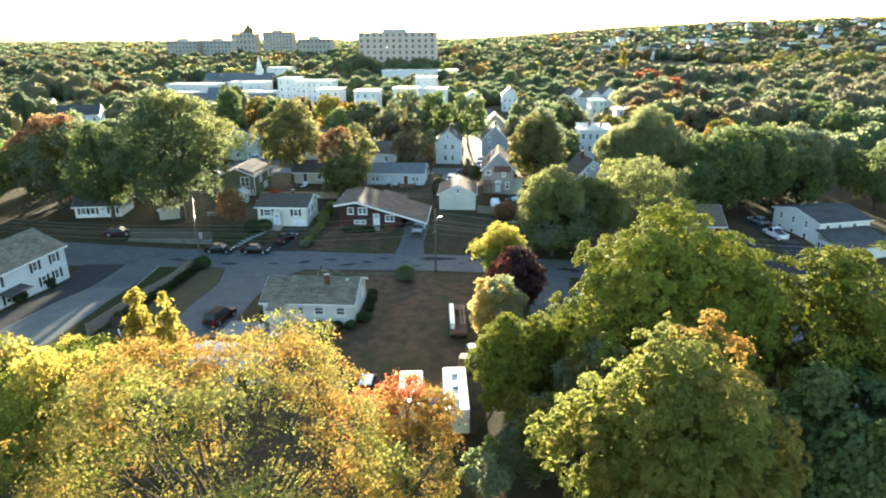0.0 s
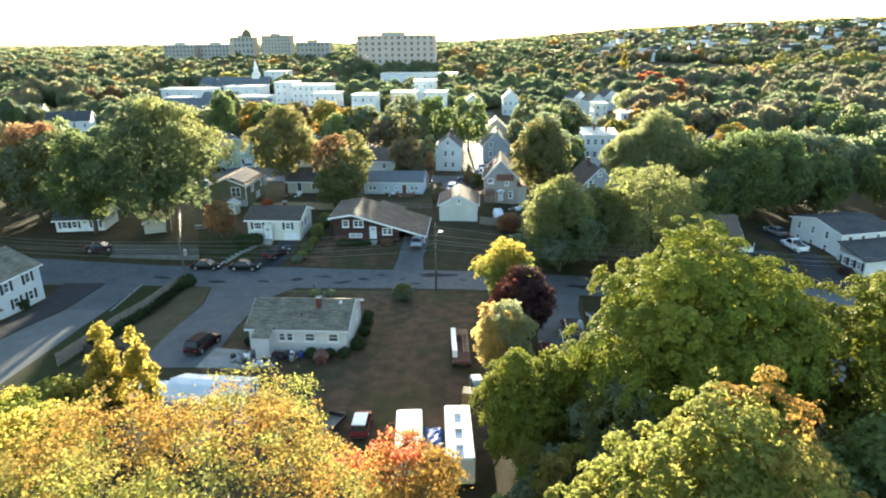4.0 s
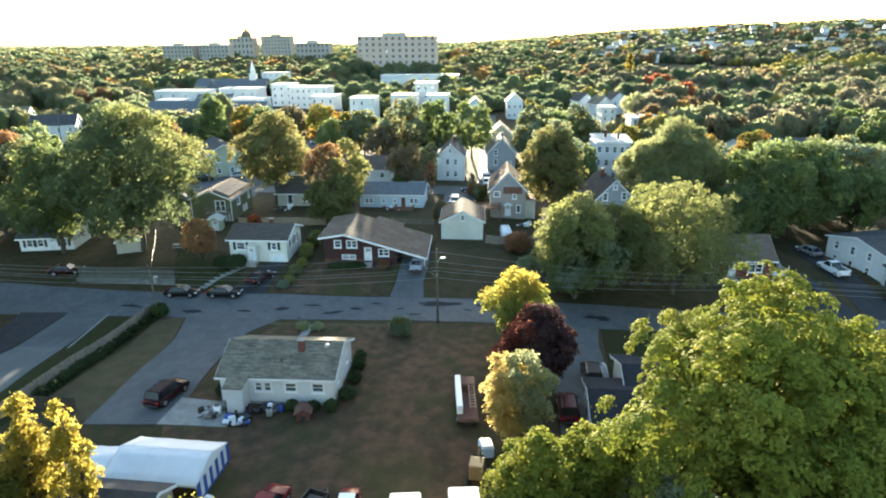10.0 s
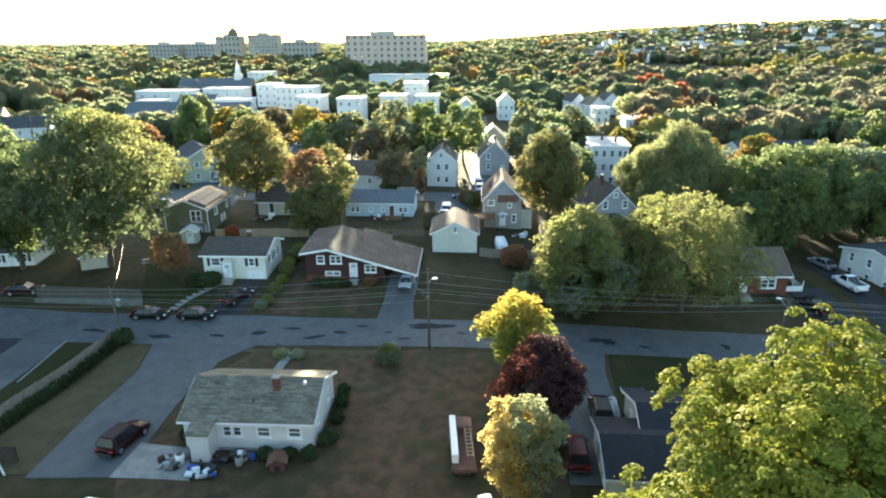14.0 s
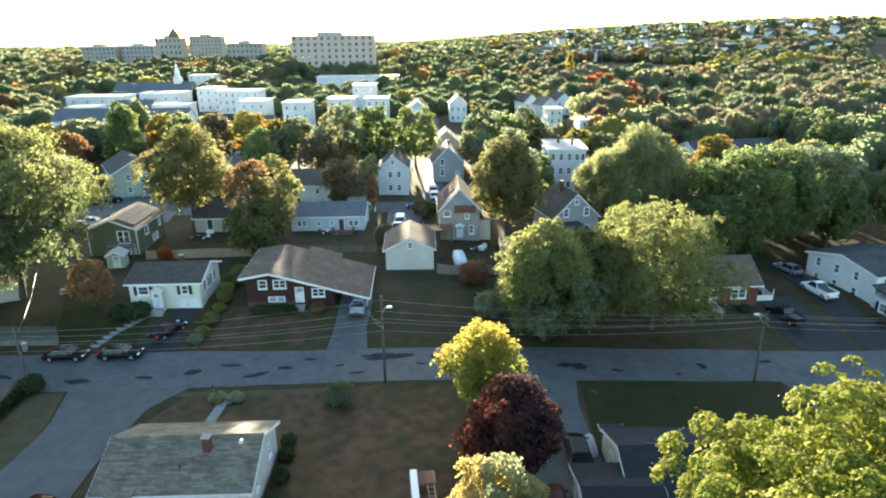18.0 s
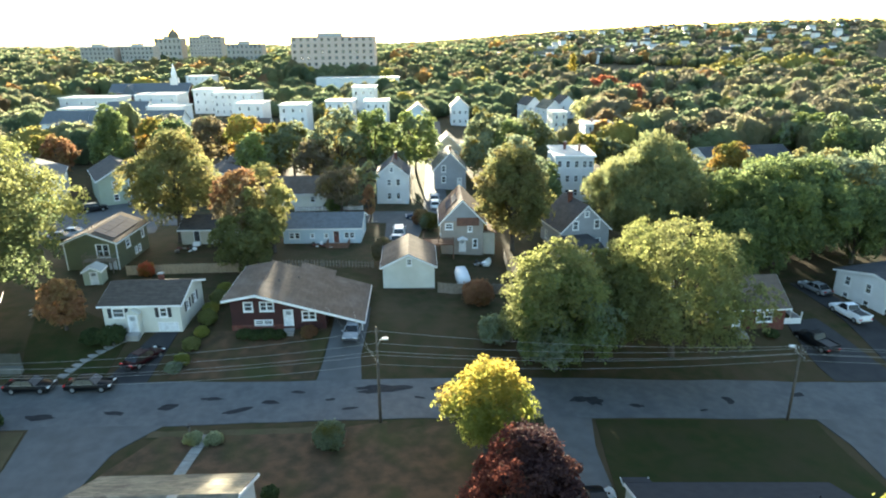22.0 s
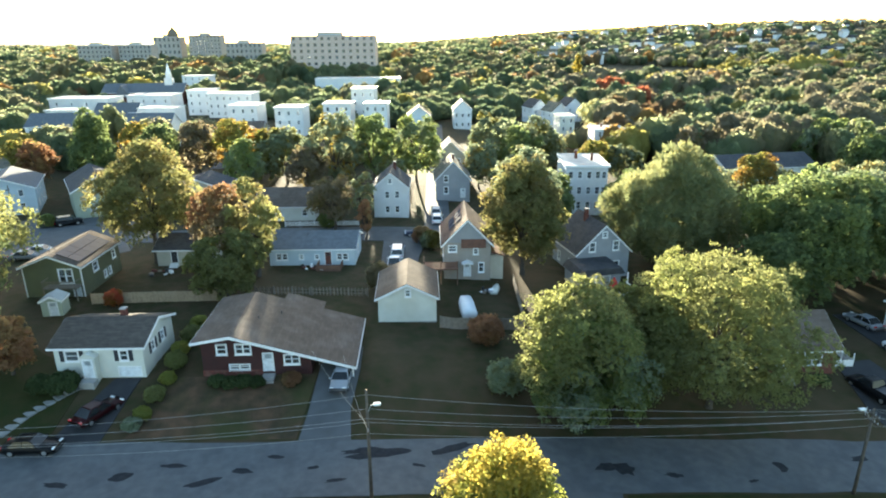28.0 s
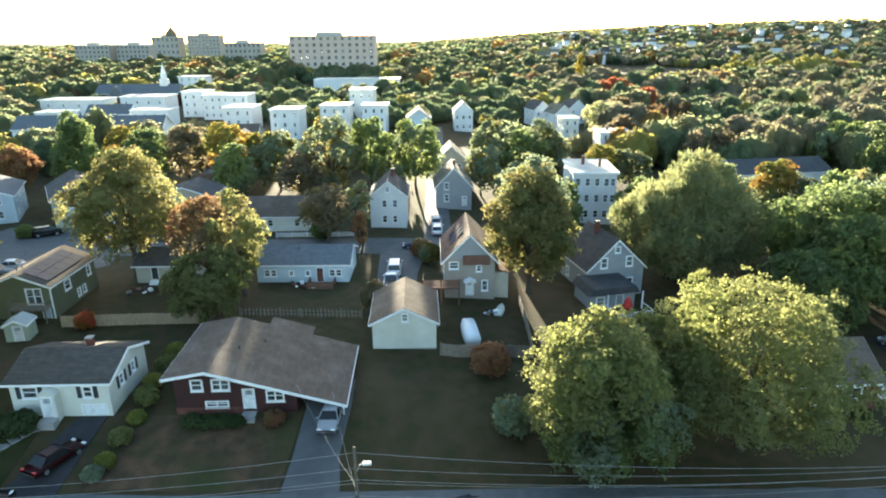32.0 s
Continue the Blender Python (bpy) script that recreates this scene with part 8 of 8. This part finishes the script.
for s in (-0.7, 0.7):
    part("leg", boxes((s - 0.05, s + 0.05, -0.2, 0.22, 0, 0.42)), M_TRIM, gs)
pt = thing("picnic_table", -42.4, 24.6, None, 10, "pale picnic table on the lawn", "table")
part("tabletop", boxes((-0.9, 0.9, -0.4, 0.4, 0.7, 0.76)), M_CONC, pt)
for s in (-0.7, 0.7):
    part("bench_seat", boxes((-0.9, 0.9, s - 0.15, s + 0.15, 0.4, 0.45)), M_CONC, pt)
    part("leg", boxes((s - 0.05, s + 0.05, -0.8, 0.8, 0.0, 0.08), (s - 0.05, s + 0.05, -0.3, 0.3, 0.05, 0.7)), M_WOOD, pt)
um = thing("red_umbrella", 33.5, 39.0, 0.12, 0, "folded red garden umbrella on a porch", "umbrella")
bm = bmesh.new()
tube(bm, [(0, 0, 0.4), (0, 0, 1.0), (0, 0, 1.9), (0, 0, 2.4)], [0.1, 0.75, 0.35, 0.05], 8)
part("cloth", bm, M_REDCLOTH, um)
part("pole", tube(bmesh.new(), [(0, 0, 0), (0, 0, 2.5)], [0.03, 0.03], 6), M_TRIM, um)
bt = thing("small_boat", 16.4, 38.2, None, 70, "upturned pale rowing boat by the wall", "boat")
bm = bmesh.new()
loft(bm, [[(xx, -0.6 * k, 0.08), (xx, -0.45 * k, 0.5), (xx, 0.45 * k, 0.5), (xx, 0.6 * k, 0.08)] for xx, k in ((-1.5, 0.8), (0, 1.0), (1.0, 0.8), (1.6, 0.15))])
part("hull", bm, M_CREAM, bt, smooth=True)


# ---- utility poles and wires ----
def utility_pole(x, y, h, lean, label, arms=(), lamp=None, transformer=False):
    root = thing("utility_pole", x, y, None, 0, label, "utility pole", "poles along the street")
    part("pole", tube(bmesh.new(), [(0, 0, -0.4), (lean[0] * 0.5, lean[1] * 0.5, h * 0.5), (lean[0], lean[1], h)], [0.15, 0.13, 0.09], 10), M_POLE, root, smooth=True)
    for z, half in arms:
        a = part("crossarm", boxes((-0.06, 0.06, -half, half, z - 0.07, z + 0.07)), M_POLE, root)
        for s in (-half + 0.1, -half * 0.4, half * 0.4, half - 0.1):
            part("insulator", tube(bmesh.new(), [(0, s, z + 0.07), (0, s, z + 0.22)], [0.04, 0.03], 6), M_METAL, a)
    if lamp:
        lx, ly, lz = lamp
        l = part("lamp_arm", tube(bmesh.new(), [(0, 0, lz - 0.9), (lx * 0.5, ly * 0.5, lz - 0.15), (lx, ly, lz)], [0.035, 0.035, 0.03], 6), M_METAL, root)
        part("lamp_head", round_box(lx - 0.12, lx + 0.45, ly - 0.16, ly + 0.16, lz - 0.08, lz + 0.1, 0.06, 2), M_LAMP, l, "pale street lamp head")
    if transformer:
        part("transformer", tube(bmesh.new(), [(0.35, 0, h - 2.6), (0.35, 0, h - 2.5), (0.35, 0, h - 1.7), (0.35, 0, h - 1.6)], [0.2, 0.26, 0.26, 0.18], 12), M_METAL, root, "grey pole transformer")
    return root


utility_pole(0, 0, 10.05, (0.0, 0.0), "weathered wooden utility pole with a street lamp", ((6.6, 0.5),), (0.6, -0.2, 8.9))
utility_pole(40.9, -0.4, 8.4, (0.05, 0.0), "weathered wooden utility pole at a corner", ((7.9, 0.8), (7.3, 0.8)), (-0.9, 0.3, 8.2))
utility_pole(-36.7, 2.6, 7.4, (-0.4, 0.0), "weathered wooden pole with a grey transformer", (), None, True)
utility_pole(-78, 7.0, 9.0, (0, 0), "weathered wooden utility pole by the trees", ((8.2, 0.6),))
utility_pole(82, -3.0, 9.0, (0, 0), "weathered wooden utility pole by the trees", ((8.2, 0.6),))
utility_pole(-64.5, 73.5, 9.0, (0.2, 0), "weathered wooden utility pole in a parking yard", ((8.2, 0.6),))
utility_pole(-127, 139, 13, (0.6, 0), "tall wooden utility pole beside a house", ((12, 0.6),))


def wires():
    def one(a, b, sag, name="wire"):
        bm = bmesh.new()
        pts = []
        for i in range(17):
            s = i / 16
            p = Vector(a).lerp(Vector(b), s)
            p.z -= sag * 4 * s * (1 - s)
            pts.append(p)
        tube(bm, pts, [0.01] * 17, 4)
        tagged(part("wire", bm, M_WIRE), "thin overhead utility wire between poles", "wire", "overhead wires along the street")

    for z0, zl, zr, dy in ((9.6, 7.0, 5.9 - 0.0, 0.0), (8.3, 6.4, 5.6, 0.12), (7.6, 5.9, 5.2, -0.12), (7.0, 5.4, 4.9, 0.3), (6.2, 4.8, 4.4, 0.0)):
        gl, gr = gz(-36.7, 2.6), gz(40.9, -0.4)
        one((0, dy, z0), (-37.0, 2.6 + dy, gl + zl), 0.7)
        one((0, dy, z0), (40.9, -0.4 + dy, gr + zr + 2.4), 0.7)
        one((-37.0, 2.6 + dy, gl + zl), (-78, 7.0 + dy, zl + 1.2), 0.8)
        one((40.9, -0.4 + dy, gr + zr + 2.4), (82, -3.0 + dy, gz(82, -3) + zr + 2.6), 0.8)
    one((0, 0, 7.0), (-6.2, 17.3, 4.6), 0.5)
    one((0, 0, 6.4), (-3.0, 17.0, 4.0), 0.9)
    one((-37.0, 2.6, 6.5), (-45.0, 23.0, 6.0), 0.6)


wires()
